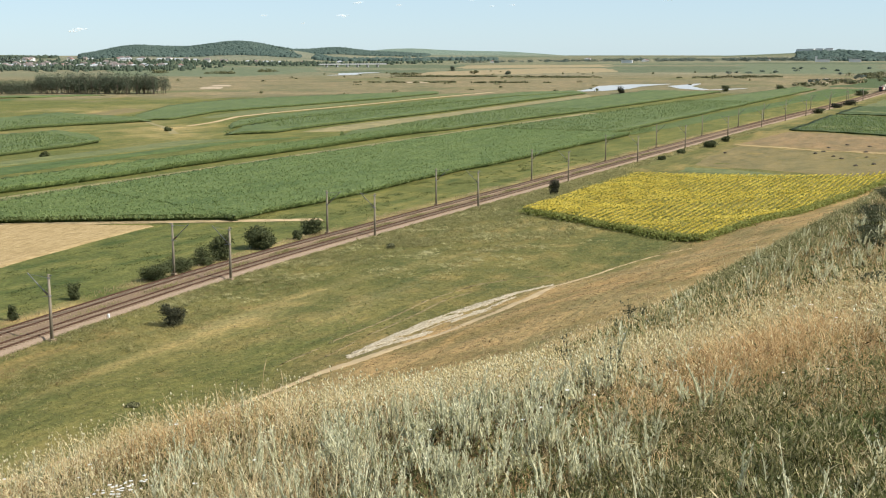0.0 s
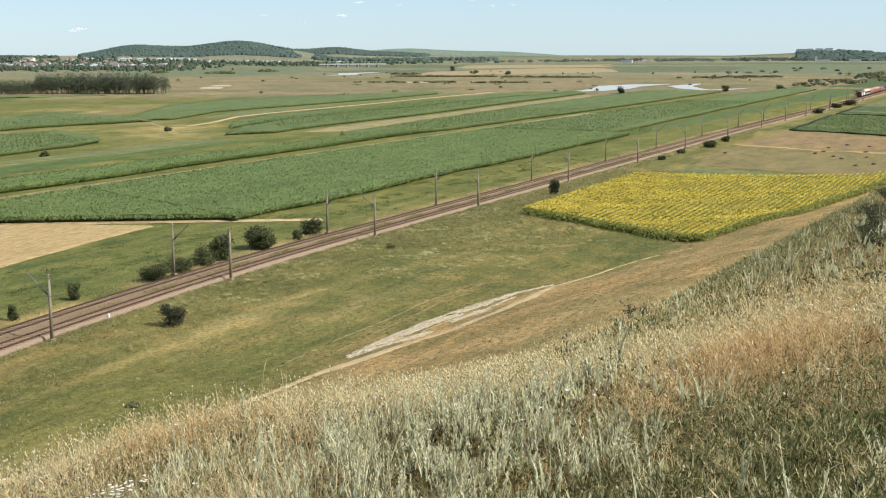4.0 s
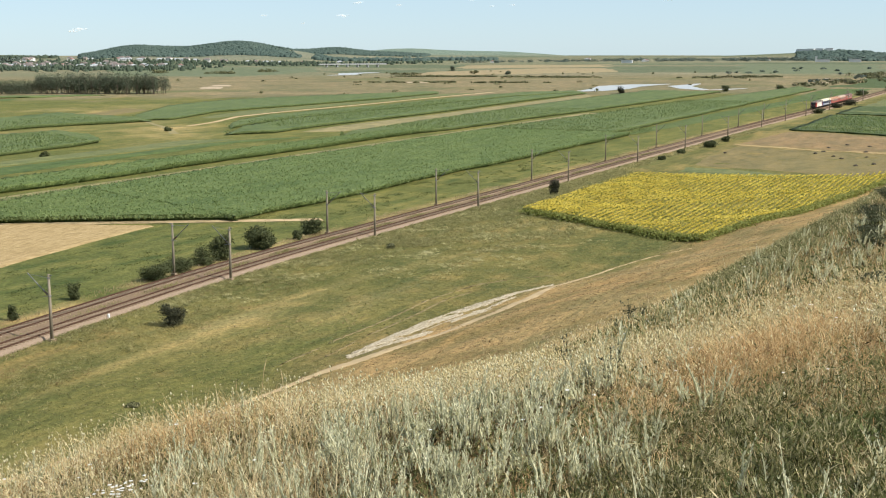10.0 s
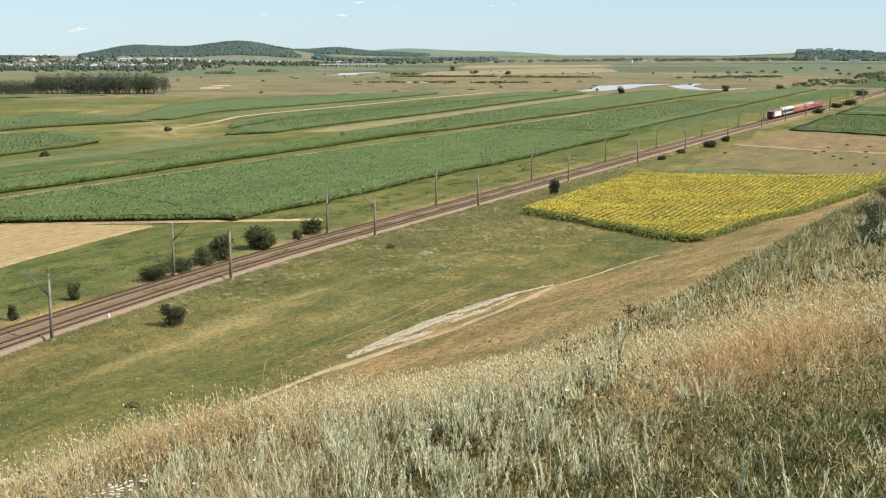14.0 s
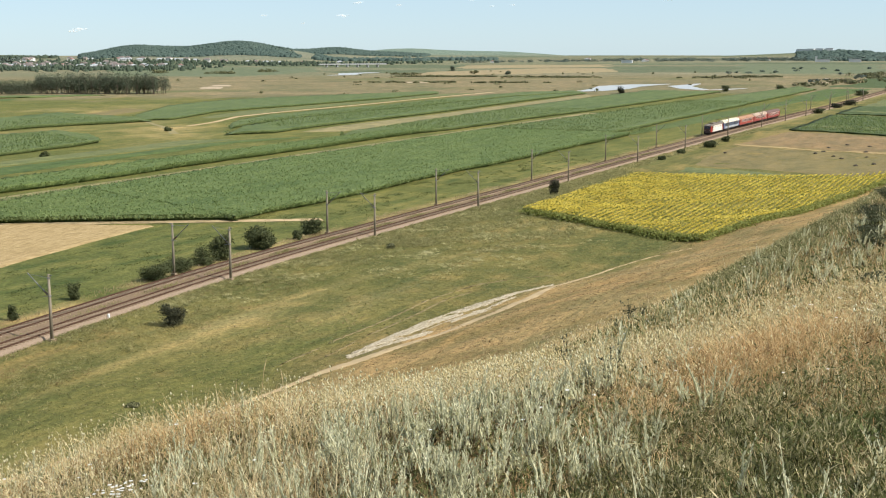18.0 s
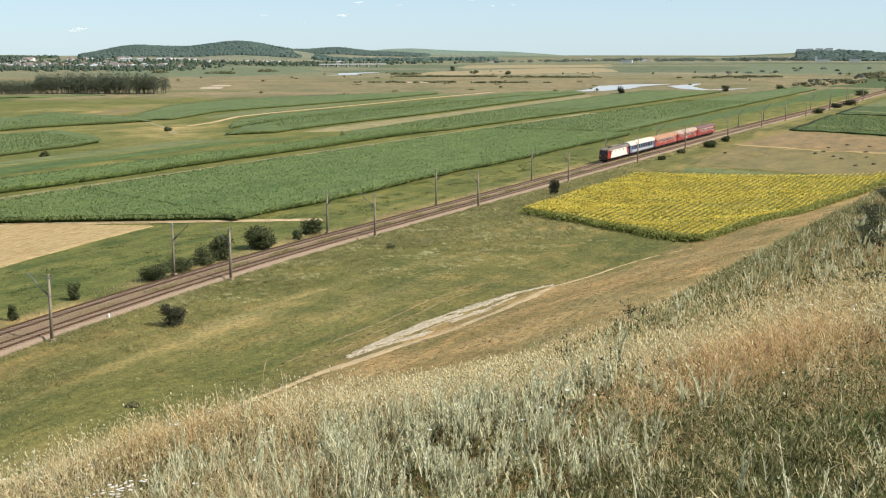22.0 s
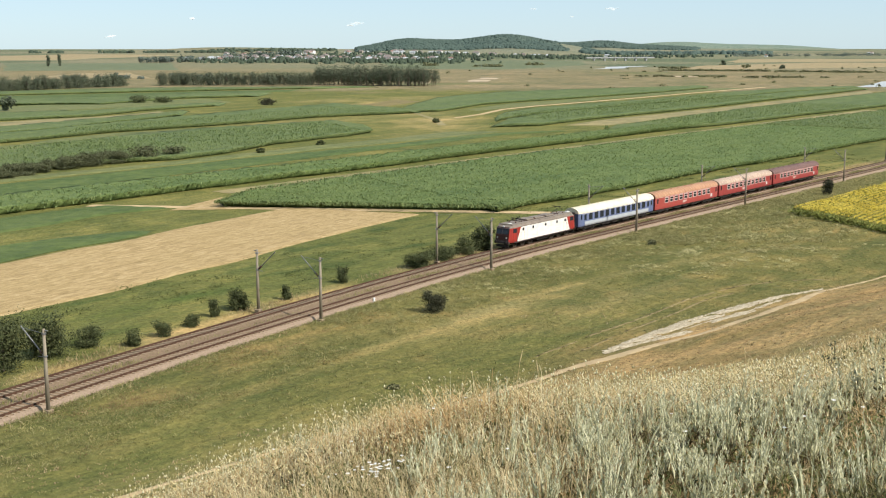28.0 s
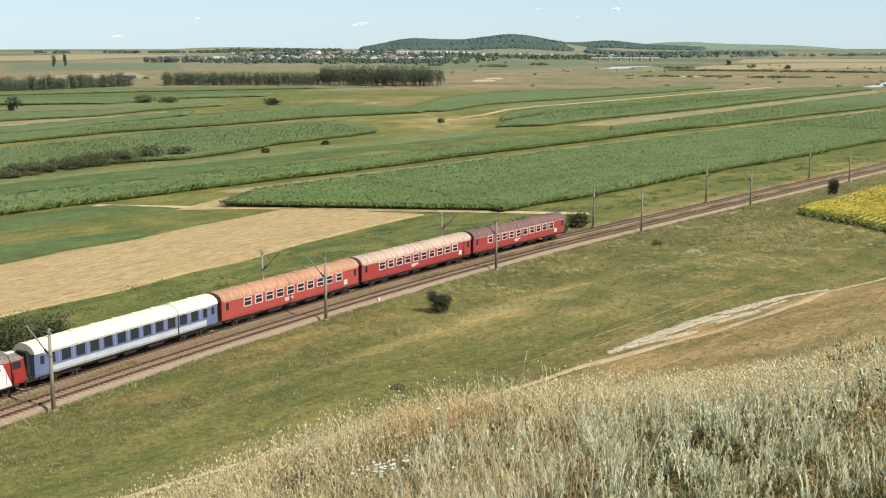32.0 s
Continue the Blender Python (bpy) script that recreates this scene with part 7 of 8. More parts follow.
def paint(name, c, dirt=(0.10, 0.075, 0.055), amount=0.35, rough=0.38):
    """Weathered vehicle paint: drifts of tone, streaks and dust from below."""
    m = Mat(name, rough, 0, 0.45)
    fine = m.noise(1.4, 6, 0.65, None, (0.6, 0.6, 2.2))
    streak = m.noise(3.0, 4, 0.6, None, (1.6, 1.6, 0.12))
    base = m.ramp(fine, [(0.3, tuple(v * 0.86 for v in c)), (0.7, tuple(min(1, v * 1.12) for v in c))])
    m.color(m.mix(m.math("MULTIPLY", m.math("SUBTRACT", streak, 0.42, True), amount * 4, True), base, dirt))
    return m.m


def roof_paint(name, c, rust):
    """Roof sheets across the vehicle with rusty and faded bays."""
    m = Mat(name, 0.7, 0, 0.3)
    bays = m.noise(0.55, 3, 0.5, None, (1, 0.25, 0.25))
    fine = m.noise(3.5, 5, 0.7, None, (2.4, 0.5, 0.5))
    base = m.ramp(bays, [(0.35, c), (0.65, tuple(min(1, v * 1.25) for v in c))])
    m.color(m.mix(m.math("MULTIPLY", m.math("SUBTRACT", fine, 0.44, True), 3.4, True), base, rust))
    return m.m


def train_materials():
    MAT["coach_blue"] = paint("blue_coach_paint", (0.095, 0.122, 0.215), amount=0.15)
    MAT["coach_grey"] = paint("light_grey_coach_paint", (0.36, 0.385, 0.40), amount=0.15)
    MAT["coach_pillar"] = paint("lavender_coach_paint", (0.165, 0.19, 0.29), amount=0.15)
    MAT["coach_sill"] = paint("dusty_grey_sill", (0.22, 0.22, 0.215), amount=0.3)
    MAT["coach_red"] = paint("red_coach_paint", (0.245, 0.036, 0.033), (0.15, 0.05, 0.04), 0.3)
    MAT["coach_red2"] = paint("bright_red_coach_paint", (0.29, 0.050, 0.041), (0.18, 0.07, 0.05), 0.3)
    MAT["engine_white"] = paint("white_engine_paint", (0.68, 0.63, 0.56), (0.36, 0.31, 0.26), 0.10)
    MAT["engine_red"] = paint("red_engine_paint", (0.26, 0.024, 0.018), (0.10, 0.03, 0.02), 0.25)
    # cab end red darkened in colour for its shaded side, with dirt streaks
    MAT["engine_end_shade"] = paint("sooty_maroon_paint", (0.062, 0.017, 0.015), (0.03, 0.022, 0.02), 0.5)
    MAT["engine_dark"] = paint("dark_engine_paint", (0.045, 0.03, 0.03), amount=0.2)
    MAT["engine_roof"] = roof_paint("sooty_engine_roof", (0.165, 0.137, 0.108), (0.085, 0.065, 0.050))
    MAT["roof_cream"] = roof_paint("cream_coach_roof", (0.62, 0.545, 0.40), (0.50, 0.41, 0.28))
    MAT["roof_rust"] = roof_paint("rusty_coach_roof", (0.33, 0.18, 0.10), (0.20, 0.085, 0.045))
    MAT["roof_pale"] = roof_paint("faded_coach_roof", (0.36, 0.27, 0.20), (0.19, 0.10, 0.065))
    MAT["roof_mauve"] = roof_paint("dull_red_coach_roof", (0.125, 0.07, 0.06), (0.075, 0.04, 0.033))
    for key, c in (("cream", (0.56, 0.49, 0.36)), ("rust", (0.40, 0.24, 0.15)), ("pale", (0.47, 0.38, 0.30)), ("mauve", (0.19, 0.12, 0.10))):
        MAT["rib_" + key] = simple("roof_rib_" + key, c, 0.7, 0, 0.3, 2)
    MAT["engine_seam"] = simple("grey_panel_seam", (0.30, 0.27, 0.23), 0.6)
    MAT["glass"] = simple("dark_window_glass", (0.020, 0.024, 0.029), 0.10, 0, 0.1, 2, 0.3)
    MAT["pale_frame"] = simple("pale_window_frame", (0.46, 0.33, 0.29), 0.5)
    MAT["white_mark"] = simple("white_marking", (0.45, 0.43, 0.41), 0.5)
    MAT["running_gear"] = simple("dusty_black_running_gear", (0.020, 0.016, 0.013), 0.9, 0.0, 0.4, 5)
    MAT["wheel_steel"] = simple("brown_wheel_steel", (0.09, 0.07, 0.055), 0.55, 0.6)
    MAT["lamp_glass"] = simple("white_headlamp_glass", (0.5, 0.49, 0.45), 0.15)


train_materials()


def shell(bm, length, section, taper=0.0):
    """Closed tube of the outline section [(y, z)] along x; taper draws the ends in."""
    rings = []
    for x, k in ((-length / 2, 1 - taper), (-length / 2 + 0.25, 1), (length / 2 - 0.25, 1), (length / 2, 1 - taper)):
        rings.append([bm.verts.new((x, y * k, z)) for y, z in section])
    n = len(section)
    for a, b in zip(rings, rings[1:]):
        for j in range(n):
            bm.faces.new((a[j], a[(j + 1) % n], b[(j + 1) % n], b[j]))
    bm.faces.new(rings[0][::-1])
    bm.faces.new(rings[-1])
    bmesh.ops.recalc_face_normals(bm, faces=bm.faces)
    return bm


def wheel(r, parent, x, y, z):
    bm = bmesh.new()
    rod(bm, (x, y - 0.07, z), (x, y + 0.07, z), r, None, 20)
    rod(bm, (x, y + math.copysign(0.06, y), z), (x, y + math.copysign(0.13, y), z), r * 0.35, r * 0.3, 12)
    part("wheel", bm, MAT["wheel_steel"], parent)


def bogie(parent, x, axles, r, length):
    bm = bmesh.new()
    for s in (-1, 1):
        box(bm, x, s * 1.02, r + 0.18, length, 0.16, 0.26, 0.04)
        for a in axles:
            box(bm, x + a, s * 1.08, r, 0.34, 0.24, 0.34, 0.05)
            for k in (-0.42, 0.42):
                rod(bm, (x + a + k, s * 1.06, r - 0.05), (x + a + k, s * 1.06, r + 0.38), 0.10, None, 8)
    box(bm, x, 0, r + 0.2, length * 0.5, 2.0, 0.3, 0.05)
    b = part("bogie", bm, MAT["running_gear"], parent, "dusty black bogie frame with springs")
    for a in axles:
        for s in (-1, 1):
            wheel(r, b, x + a, s * 0.76, r)
    return b


def buffers(parent, x):
    for s in (-1, 1):
        bm = bmesh.new()
        d = math.copysign(1, x)
        rod(bm, (x, s * 0.87, 1.05), (x + d * 0.42, s * 0.87, 1.05), 0.10, None, 10)
        rod(bm, (x + d * 0.42, s * 0.87, 1.05), (x + d * 0.48, s * 0.87, 1.05), 0.23, None, 14)
        part("buffer", bm, MAT["running_gear"], parent)


def coach(paint_, roof_, livery):
    """Bogie coach, local x forward; livery: blue (grey lower band) or red (pale window frames)."""
    L, W = 24.75, 2.84
    t = empty("passenger_coach")
    sec = [(-W / 2 + 0.06, 0.98), (-W / 2, 1.25), (-W / 2, 3.15), (W / 2, 3.15), (W / 2, 1.25), (W / 2 - 0.06, 0.98)]
    part("body", shell(bmesh.new(), L, sec, 0.06), paint_, t)
    arc = [(math.cos(a) * (W / 2 + 0.03), 3.14 + math.sin(a) * 0.92) for a in np.linspace(0, math.pi, 15)]
    roof = part("roof", shell(bmesh.new(), L + 0.06, arc, 0.02), roof_, t, smooth=False)
    rib_ = MAT["rib_" + {"cream_coach_roof": "cream", "rusty_coach_roof": "rust", "faded_coach_roof": "pale", "dull_red_coach_roof": "mauve"}[roof_.name]]
    for k in range(24):
        bm = bmesh.new()
        x = -L / 2 + 0.55 + k * (L - 1.1) / 23
        ring = [[bm.verts.new((x + d, y * 1.012, 3.14 + (z - 3.14) * 1.03 + 0.006)) for y, z in arc] for d in (-0.06, 0.06)]
        for j in range(len(arc) - 1):
            bm.faces.new((ring[0][j], ring[0][j + 1], ring[1][j + 1], ring[1][j]))
        part("roof_rib", bm, rib_, roof)
    for k in range(8):
        part("roof_vent", boxed(-9.5 + k * 2.7, 0.0, 4.09, 0.5, 0.4, 0.14, 0.04), roof_, roof)
    n = 11 if livery == "blue" else 10
    pick = random.Random(len(roof_.name))
    ww, wh, zc = (1.08, 1.08, 2.46) if livery == "blue" else (1.18, 0.86, 2.48)
    span = 19.2 if livery == "blue" else 18.4
    for s in (-1, 1):
        y = s * W / 2
        for k in range(n):
            x = -span / 2 + (k + 0.5) * span / n
            if livery == "blue":
                p = part("window", boxed(x, y + s * 0.008, zc, ww, 0.03, wh, 0.012), MAT["glass"], t, "dark tinted coach window")
            else:
                p = part("window", boxed(x, y + s * 0.012, zc, ww + 0.2, 0.03, wh + 0.2, 0.012), MAT["pale_frame"], t, "window in a pale worn frame")
                drop = pick.choice((0.0, 0.0, 0.06, 0.14, 0.2))          # some upper sashes stand open or hang low
                wide = ww - pick.uniform(0.04, 0.2)
                part("pane", boxed(x + pick.uniform(-0.04, 0.04), y + s * 0.022, zc - 0.18 - drop * 0.3, wide, 0.03, wh * (0.52 - drop * 0.5), 0.01), MAT["glass"], p)
                part("pane", boxed(x, y + s * 0.022, zc + 0.27 - drop * 0.2, wide, 0.03, wh * (0.32 + drop * 0.4), 0.01), MAT["glass"], p)
        if livery == "blue":
            part("lower_panel", boxed(0, y + s * 0.006, 1.47, 21.0, 0.02, 0.50), MAT["coach_grey"], t, "light grey lower side panel")
            part("sill_panel", boxed(0, y + s * 0.004, 1.12, 21.0, 0.02, 0.2), MAT["coach_sill"], t, "dusty grey sill panel")
            part("stripe", boxed(0, y + s * 0.007, 3.04, 22.5, 0.02, 0.07), MAT["white_mark"], t, "thin white stripe under the roof")
            for k in range(n + 1):
                part("pillar", boxed(-span / 2 + k * span / n, y + s * 0.006, zc, 0.13, 0.02, wh), MAT["coach_pillar"], t)
            for d in (-1, 1):
                part("window", boxed(d * 10.35, y + s * 0.008, zc, 0.62, 0.03, 0.95, 0.012), MAT["glass"], t)
        else:
            part("stripe", boxed(0, y + s * 0.006, 3.1, 24.2, 0.02, 0.06), MAT["pale_frame"], t, "faded pale line under the roof")
            for x, z, w, h in ((1.2, 1.62, 1.5, 0.26), (1.5, 1.42, 0.9, 0.18), (-9.6, 1.62, 0.7, 0.62)):
                part("marking", boxed(x, y + s * 0.006, z, w, 0.02, h, 0.005), MAT["white_mark"] if x < 0 else MAT["pale_frame"], t, "worn pale painted marking")
        for d in (-1, 1):
            door = part("door", boxed(d * 11.55, y - s * 0.005, 2.1, 0.86, 0.03, 2.05, 0.01), paint_, t, "coach entrance door")
            part("door_window", boxed(d * 11.55, y + s * 0.006, 2.5, 0.46, 0.03, 0.8, 0.01), MAT["glass"], door)
            part("step", boxed(d * 11.55, y - s * 0.02, 0.78, 0.8, 0.22, 0.06), MAT["running_gear"], t)
    if livery == "blue":
        for s in (-1, 1):
            part("drain_pipe", boxed(-6.2, s * (W / 2 + 0.012), 2.05, 0.16, 0.05, 2.2), MAT["running_gear"], t, "black pipe down the coach side")
        band = bmesh.new()
        ring = [[band.verts.new((-6.2 + e, yy * 1.012, 3.14 + (zz - 3.14) * 1.02 + 0.006)) for yy, zz in arc] for e in (-0.05, 0.05)]
        for j in range(len(arc) - 1):
            band.faces.new((ring[0][j], ring[0][j + 1], ring[1][j + 1], ring[1][j]))
        part("roof_seam", band, MAT["engine_dark"], roof, "dark seam across the roof")
    for d in (-1, 1):
        part("gangway", boxed(d * (L / 2 + 0.16), 0, 2.25, 0.32, 1.5, 2.3, 0.08), MAT["running_gear"], t, "black rubber gangway bellows")
        buffers(t, d * (L / 2 - 0.1))
        bogie(t, d * 8.6, (-1.25, 1.25), 0.46, 3.6)
    part("underframe", boxed(0, 0, 0.88, 23.6, 2.5, 0.24, 0.04), MAT["running_gear"], t, "sooty black underframe")
    for x, w in ((-3.2, 2.2), (0.4, 1.6), (3.4, 2.4)):
        part("equipment_box", boxed(x, 0, 0.72, w, 2.3, 0.52, 0.06), MAT["running_gear"], t)
    return t


def locomotive():
    """Six-axle electric engine, local x forward: white sides, red cabs, dark roof, front in painted shade."""
    L, W = 18.9, 2.96
    t = empty("electric_locomotive")
    sec = [(-W / 2 + 0.08, 0.95), (-W / 2, 1.2), (-W / 2, 3.15), (-W / 2 + 0.22, 3.55), (W / 2 - 0.22, 3.55), (W / 2, 3.15), (W / 2, 1.2), (W / 2 - 0.08, 0.95)]
    bm = bmesh.new()
    rings = []
    for x, k, low in ((-L / 2, 0.80, 0.25), (-L / 2 + 0.35, 0.93, 0.06), (-L / 2 + 1.0, 1, 0), (L / 2 - 1.0, 1, 0), (L / 2 - 0.35, 0.93, 0.06), (L / 2, 0.80, 0.25)):
        rings.append([bm.verts.new((x - math.copysign(0.42, x) * max(0, z - 2.1) / 1.4 * (abs(x) > 9), y * k, z - low * (z > 3.3))) for y, z in sec])
    n = len(sec)
    for a, b in zip(rings, rings[1:]):
        for j in range(n):
            bm.faces.new((a[j], a[(j + 1) % n], b[(j + 1) % n], b[j]))
    bm.faces.new(rings[0][::-1]), bm.faces.new(rings[-1])
    bmesh.ops.recalc_face_normals(bm, faces=bm.faces)
    for f in bm.faces:
        c = f.calc_center_median()
        f.material_index = 1 if abs(f.normal.x) > 0.8 else 2 if c.z > 3.2 else 0
    body = part("body", bm, MAT["engine_red"], t, "red locomotive body with a sooty roof")
    body.data.materials.append(MAT["engine_end_shade"])
    body.data.materials.append(MAT["engine_roof"])
    for s in (-1, 1):
        y = s * (W / 2 + 0.006)
        bm = bmesh.new()
        q = [(-7.5, 1.02), (7.5, 1.02), (6.55, 3.14), (-6.55, 3.14)]
        va = [bm.verts.new((x, y, z)) for x, z in q]
        vb = [bm.verts.new((x, y - s * 0.012, z)) for x, z in q]
        bm.faces.new(va), bm.faces.new(vb[::-1])
        for j in range(4):
            bm.faces.new((va[j], vb[j], vb[(j + 1) % 4], va[(j + 1) % 4]))
        bmesh.ops.recalc_face_normals(bm, faces=bm.faces)
        part("side_panel", bm, MAT["engine_white"], t, "large white side panel with slanted ends")
        for x in (-6.05, -3.6, -0.3, 3.2, 5.9):
            bm = bmesh.new()
            rod(bm, (x, y - s * 0.02, 2.72), (x, y + s * 0.02, 2.72), 0.26, None, 18)
            w = part("porthole", bm, MAT["steel"], t, "round side window in a steel ring")
            bm = bmesh.new()
            rod(bm, (x, y, 2.72), (x, y + s * 0.028, 2.72), 0.19, None, 16)
            part("pane", bm, MAT["glass"], w)
        for d in (-1, 1):
            frame_ = bmesh.new()
            for q in (-0.42, 0.42):
                box(frame_, d * 6.05 + q, y, 2.0, 0.035, 0.02, 1.85)
            box(frame_, d * 6.05, y, 2.93, 0.87, 0.02, 0.035)
            part("door_outline", frame_, MAT["engine_seam"], t, "seam of the engine-room door")
            part("cab_window", boxed(d * 8.1, s * (W / 2 + 0.0), 2.72, 0.95, 0.05, 0.66, 0.02), MAT["glass"], t, "dark cab side window")
            part("door", boxed(d * 7.55, s * (W / 2 + 0.0), 2.05, 0.05, 0.04, 2.0), MAT["engine_dark"], t, "cab door edge")
            bm = bmesh.new()
            for hx in (-0.38, 0.38):
                rod(bm, (d * 7.2 + hx * 0.9, s * (W / 2 + 0.05), 1.2), (d * 7.2 + hx * 0.9, s * (W / 2 + 0.05), 2.3), 0.018, None, 6)
            part("handrail", bm, MAT["steel"], t)
        part("panel_line", boxed(0, s * (W / 2 + 0.004), 3.17, 13.4, 0.03, 0.05), MAT["engine_dark"], t, "dark gutter over the side panel")
        for x in (2.1, -1.9, 4.7):
            part("panel_seam", boxed(x, y + s * 0.002, 2.05, 0.025, 0.012, 1.9), MAT["engine_seam"], t)
        part("skirt", boxed(0, s * (W / 2 - 0.07), 0.93, 16.5, 0.1, 0.16), MAT["engine_dark"], t)
    # cab fronts
    for d in (-1, 1):
        x = d * (L / 2 + 0.01)
        part("front_panel", box(bmesh.new(), 0, 0, 0, 0.05, 2.30, 0.95, 0.02, Matrix.Translation((x, 0, 1.72))), MAT["engine_end_shade"], t, "red cab front below the windscreen, darkened with painted shade")
        part("front_stripe", boxed(x + d * 0.02, 0, 1.32, 0.05, 2.2, 0.10), MAT["engine_dark"], t, "dark stripe across the cab front")
        scr = Matrix.Translation((d * (L / 2 - 0.13), 0, 2.66)) @ pose(0, 0, 0, 0, -d * 16.7, 0)
        part("windscreen", box(bmesh.new(), 0, 0, 0, 0.06, 2.2, 0.78, 0.02, scr), MAT["glass"], t, "dark wide cab windscreen")
        part("pillar", box(bmesh.new(), 0, 0, 0, 0.08, 0.10, 0.8, 0.0, scr), MAT["engine_dark"], t)
        for s in (-0.82, 0.82):
            bm = bmesh.new()
            rod(bm, (x, s, 1.72), (x + d * 0.09, s, 1.72), 0.12, None, 14)
            part("headlamp", bm, MAT["lamp_glass"], t, "round white headlamp")
        part("visor", box(bmesh.new(), 0, 0, 0.46, 0.16, 2.35, 0.16, 0.03, scr), MAT["engine_dark"], t, "dark visor over the windscreen")
        part("top_lamp", boxed(d * (L / 2 - 0.42), 0, 3.36, 0.16, 0.34, 0.22, 0.04), MAT["lamp_glass"], t)
        part("buffer_beam", boxed(d * (L / 2 - 0.05), 0, 0.98, 0.3, 2.6, 0.36, 0.04), MAT["engine_dark"], t)
        part("snow_plough", boxed(d * (L / 2 - 0.15), 0, 0.45, 0.12, 2.3, 0.42, 0.03), MAT["running_gear"], t)
        buffers(t, d * (L / 2))
        bogie(t, d * 5.15, (-2.15, 0.0, 2.1), 0.62, 5.6)
    part("underframe", boxed(0, 0, 0.86, 17.2, 2.4, 0.34, 0.05), MAT["running_gear"], t, "sooty black underframe")
    part("transformer_box", boxed(0, 0, 0.68, 3.2, 2.3, 0.55, 0.06), MAT["running_gear"], t)
    roof = part("roof", boxed(0, 0, 3.60, 17.0, 2.5, 0.16, 0.06), MAT["engine_roof"], t, "sooty dark engine roof")
    for x, w, l, h in ((-2.6, 1.7, 2.2, 0.26), (0.2, 1.6, 2.6, 0.22), (3.0, 1.7, 1.9, 0.28)):
        part("roof_hatch", boxed(x, 0, 3.68 + h / 2, l, w, h, 0.06), MAT["engine_roof"], roof)
    for x in (-1.3, 1.6, 4.1, -4.2):
        bm = bmesh.new()
        for k in range(4):
            rod(bm, (x, 0.55, 3.7 + 0.09 * k), (x, 0.55, 3.75 + 0.09 * k), 0.11, 0.07, 10)
        part("insulator", bm, MAT["insulator"], roof)
    part("white_cover", boxed(8.0, 0.4, 3.70, 0.6, 0.4, 0.14, 0.05), MAT["lamp_glass"], roof, "white roof box above the cab")
    part("white_cover", boxed(-8.2, 0.5, 3.72, 0.9, 0.5, 0.18, 0.06), MAT["lamp_glass"], roof, "white roof box above the cab")
    for d, up in ((1, 0.35), (-1, 0.95)):
        x = d * 6.0
        pan = part("pantograph", rod(bmesh.new(), (x - 0.9 * d, -0.6, 3.76), (x - 0.9 * d, 0.6, 3.76), 0.04), MAT["running_gear"], t, "raised pantograph" if d < 0 else "folded pantograph")
        for s in (-1, 1):
            part("lower_arm", rod(bmesh.new(), (x - 0.9 * d, s * 0.6, 3.75), (x + 0.75 * d, s * 0.5, 3.80 + up * 0.5), 0.035), MAT["running_gear"], pan)
            part("upper_arm", rod(bmesh.new(), (x + 0.75 * d, s * 0.5, 3.80 + up * 0.5), (x - 0.35 * d, s * 0.35, 3.86 + up), 0.03), MAT["running_gear"], pan)
            for k in (-0.9, 0.7):
                part("insulator", rod(bmesh.new(), (x + k * d, s * 0.6, 3.68), (x + k * d, s * 0.6, 3.86), 0.09), MAT["insulator"], pan)
        for k, r in ((-0.35, 0.045), (-0.15, 0.03)):
            part("contact_strip", rod(bmesh.new(), (x + k * d, -0.8, 3.88 + up), (x + k * d, 0.8, 3.88 + up), r), MAT["running_gear"], pan)
    return t


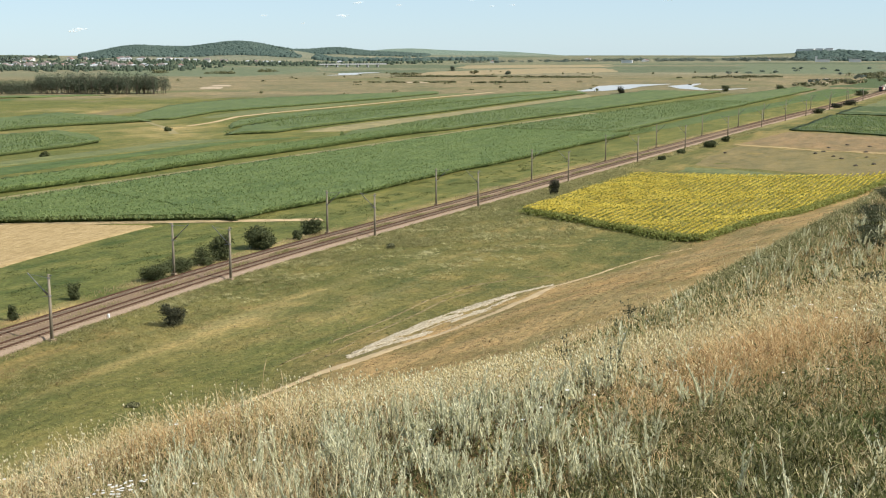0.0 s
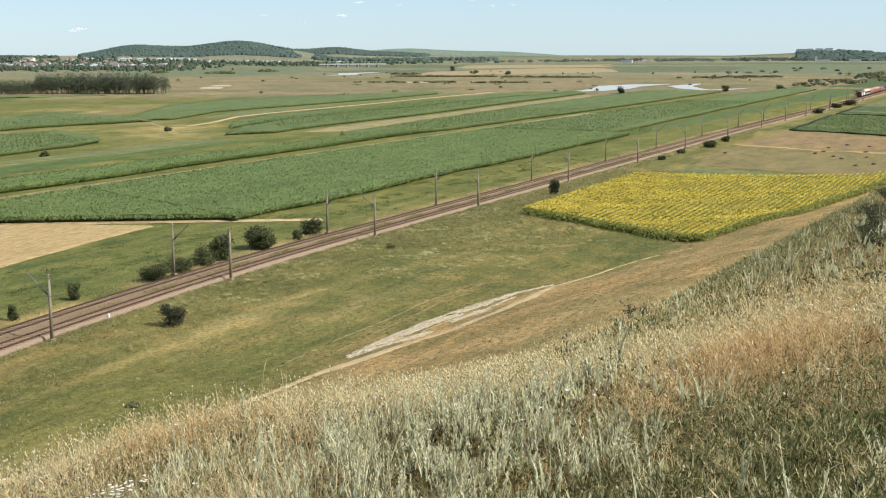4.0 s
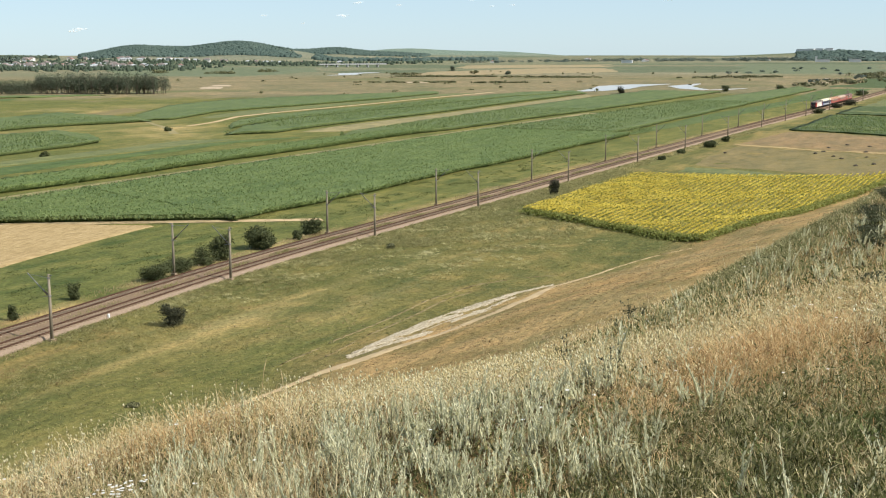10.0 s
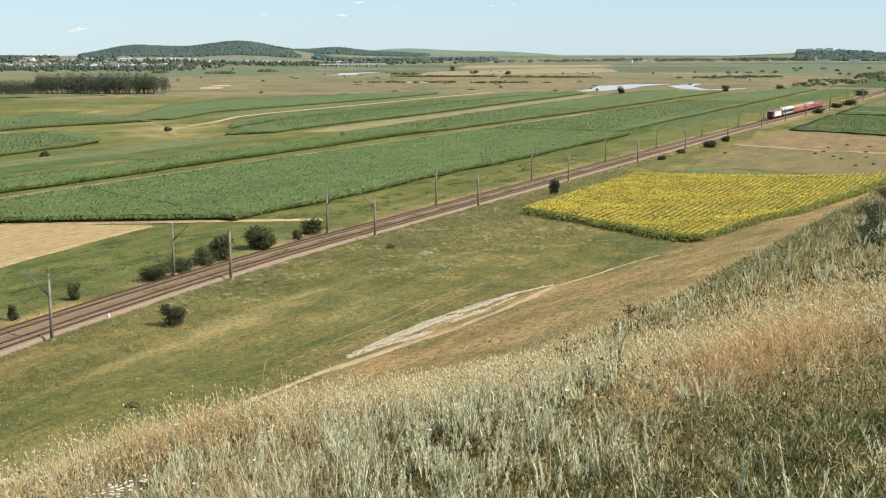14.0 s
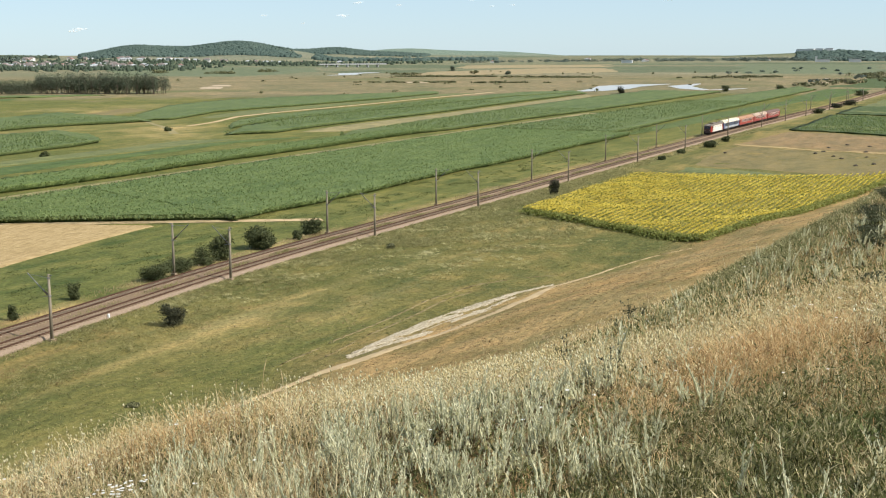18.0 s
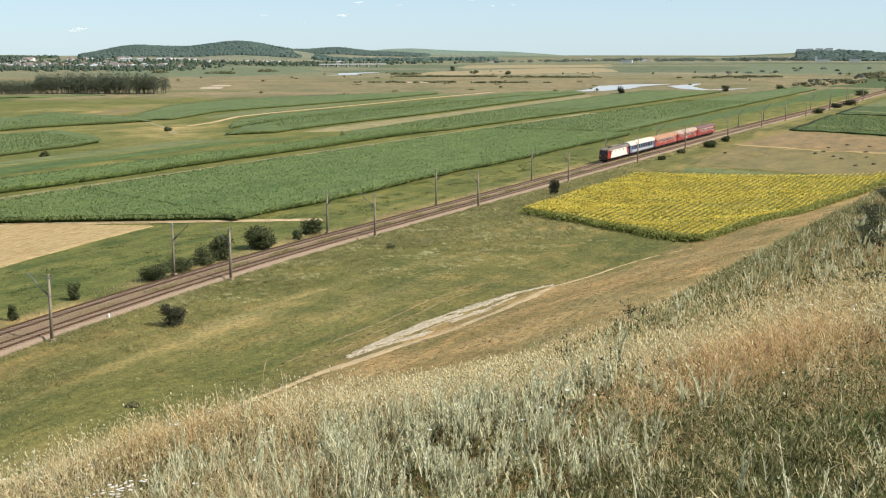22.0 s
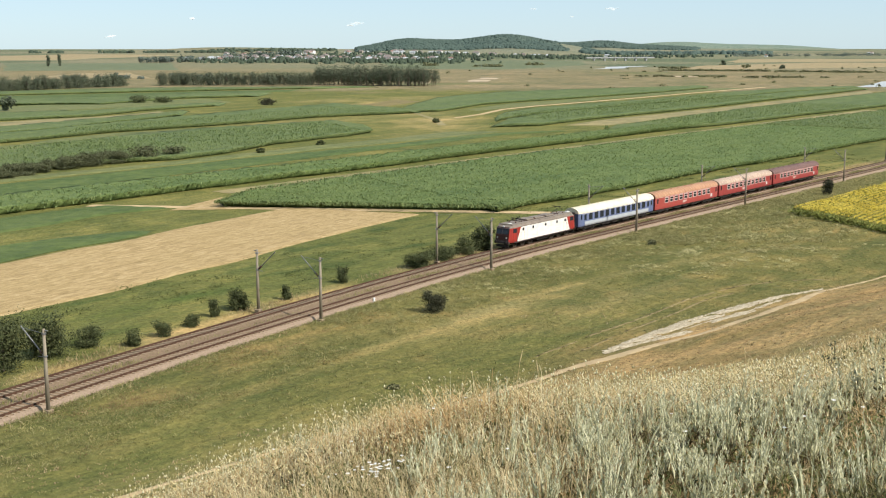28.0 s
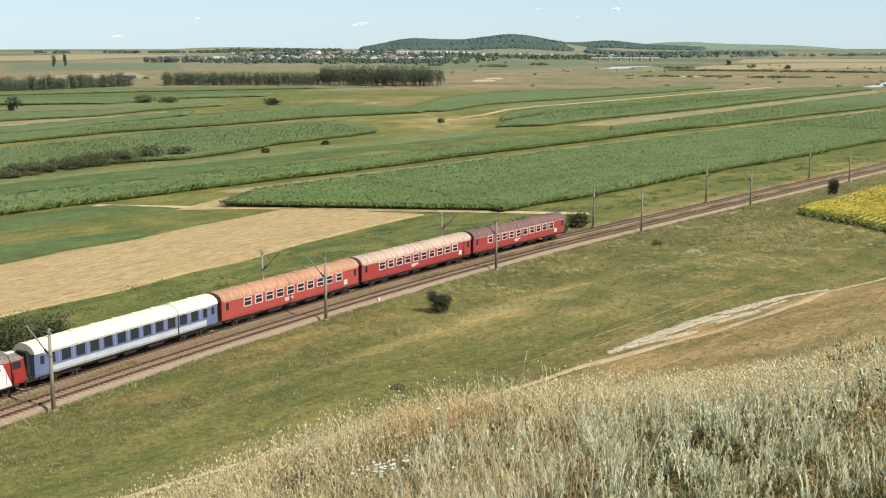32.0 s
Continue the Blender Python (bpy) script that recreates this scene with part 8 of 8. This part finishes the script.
engine = tagged(locomotive(), "white and red electric locomotive with a sooty roof, pulling coaches", "locomotive")
blue_coach = tagged(coach(MAT["coach_blue"], MAT["roof_cream"], "blue"), "blue and grey passenger coach with a cream roof", "railway coach", "coaches of the train")
red_coaches = [
    tagged(coach(MAT["coach_red2"], MAT["roof_rust"], "red"), "faded red passenger coach with a rusty orange roof", "railway coach", "coaches of the train"),
    tagged(coach(MAT["coach_red"], MAT["roof_pale"], "red"), "red passenger coach with a pale worn roof", "railway coach", "coaches of the train"),
    tagged(coach(MAT["coach_red"], MAT["roof_mauve"], "red"), "red passenger coach with a dull dark roof, last of the train", "railway coach", "coaches of the train")]


# ---------------------------------------------------------------- sleepers, last of the track
def build_sleepers():
    bm = box(bmesh.new(), 0, 0, -0.20, 0.26, 2.5, 0.12, 0.02)
    me = bpy.data.meshes.new("sleeper")
    bm.to_mesh(me)
    bm.free()
    me.materials.append(MAT["sleeper"])
    base = np.array([(a, b, c) for c in (-0.26, -0.135) for a, b in ((-0.13, -1.25), (0.13, -1.25), (0.13, 1.25), (-0.13, 1.25))])
    quad = np.array([(0, 1, 5, 4), (1, 2, 6, 5), (2, 3, 7, 6), (3, 0, 4, 7), (4, 5, 6, 7)])
    for track, off in zip(TRACKS, (-2.1, 2.1)):
        xs = np.arange(20, 470, 0.62)
        near_ = (xs > 48) & (xs < 138)
        p = along(xs, off, 0.0)
        s = np.arctan(mid(xs + 0.5) - mid(xs - 0.5))
        for q, a in zip(p[near_], s[near_]):
            o = new("sleeper", me)
            o.parent = track
            o.matrix_basis = pose(q[0], q[1], 0, 0, 0, math.degrees(a))
        q, a = p[~near_], s[~near_]
        v = np.stack([q[:, None, 0] + base[None, :, 0] * np.cos(a)[:, None] - base[None, :, 1] * np.sin(a)[:, None],
                      q[:, None, 1] + base[None, :, 0] * np.sin(a)[:, None] + base[None, :, 1] * np.cos(a)[:, None],
                      np.broadcast_to(base[None, :, 2], (len(q), 8))], -1).reshape(-1, 3)
        f = (np.arange(len(q))[:, None, None] * 8 + quad[None]).reshape(-1, 4)
        o = big_mesh("far_sleepers", v, f, [MAT["sleeper"]])
        o.parent = track
        tagged(o, kind="stuff")


build_sleepers()


def motions():
    walk(engine, ride(-9.9, 10.3))
    walk(blue_coach, ride(12.7, 17.2))
    for k, c in enumerate(red_coaches):
        walk(c, ride(12.7 + 25.4 * (k + 1), 17.2))


motions()
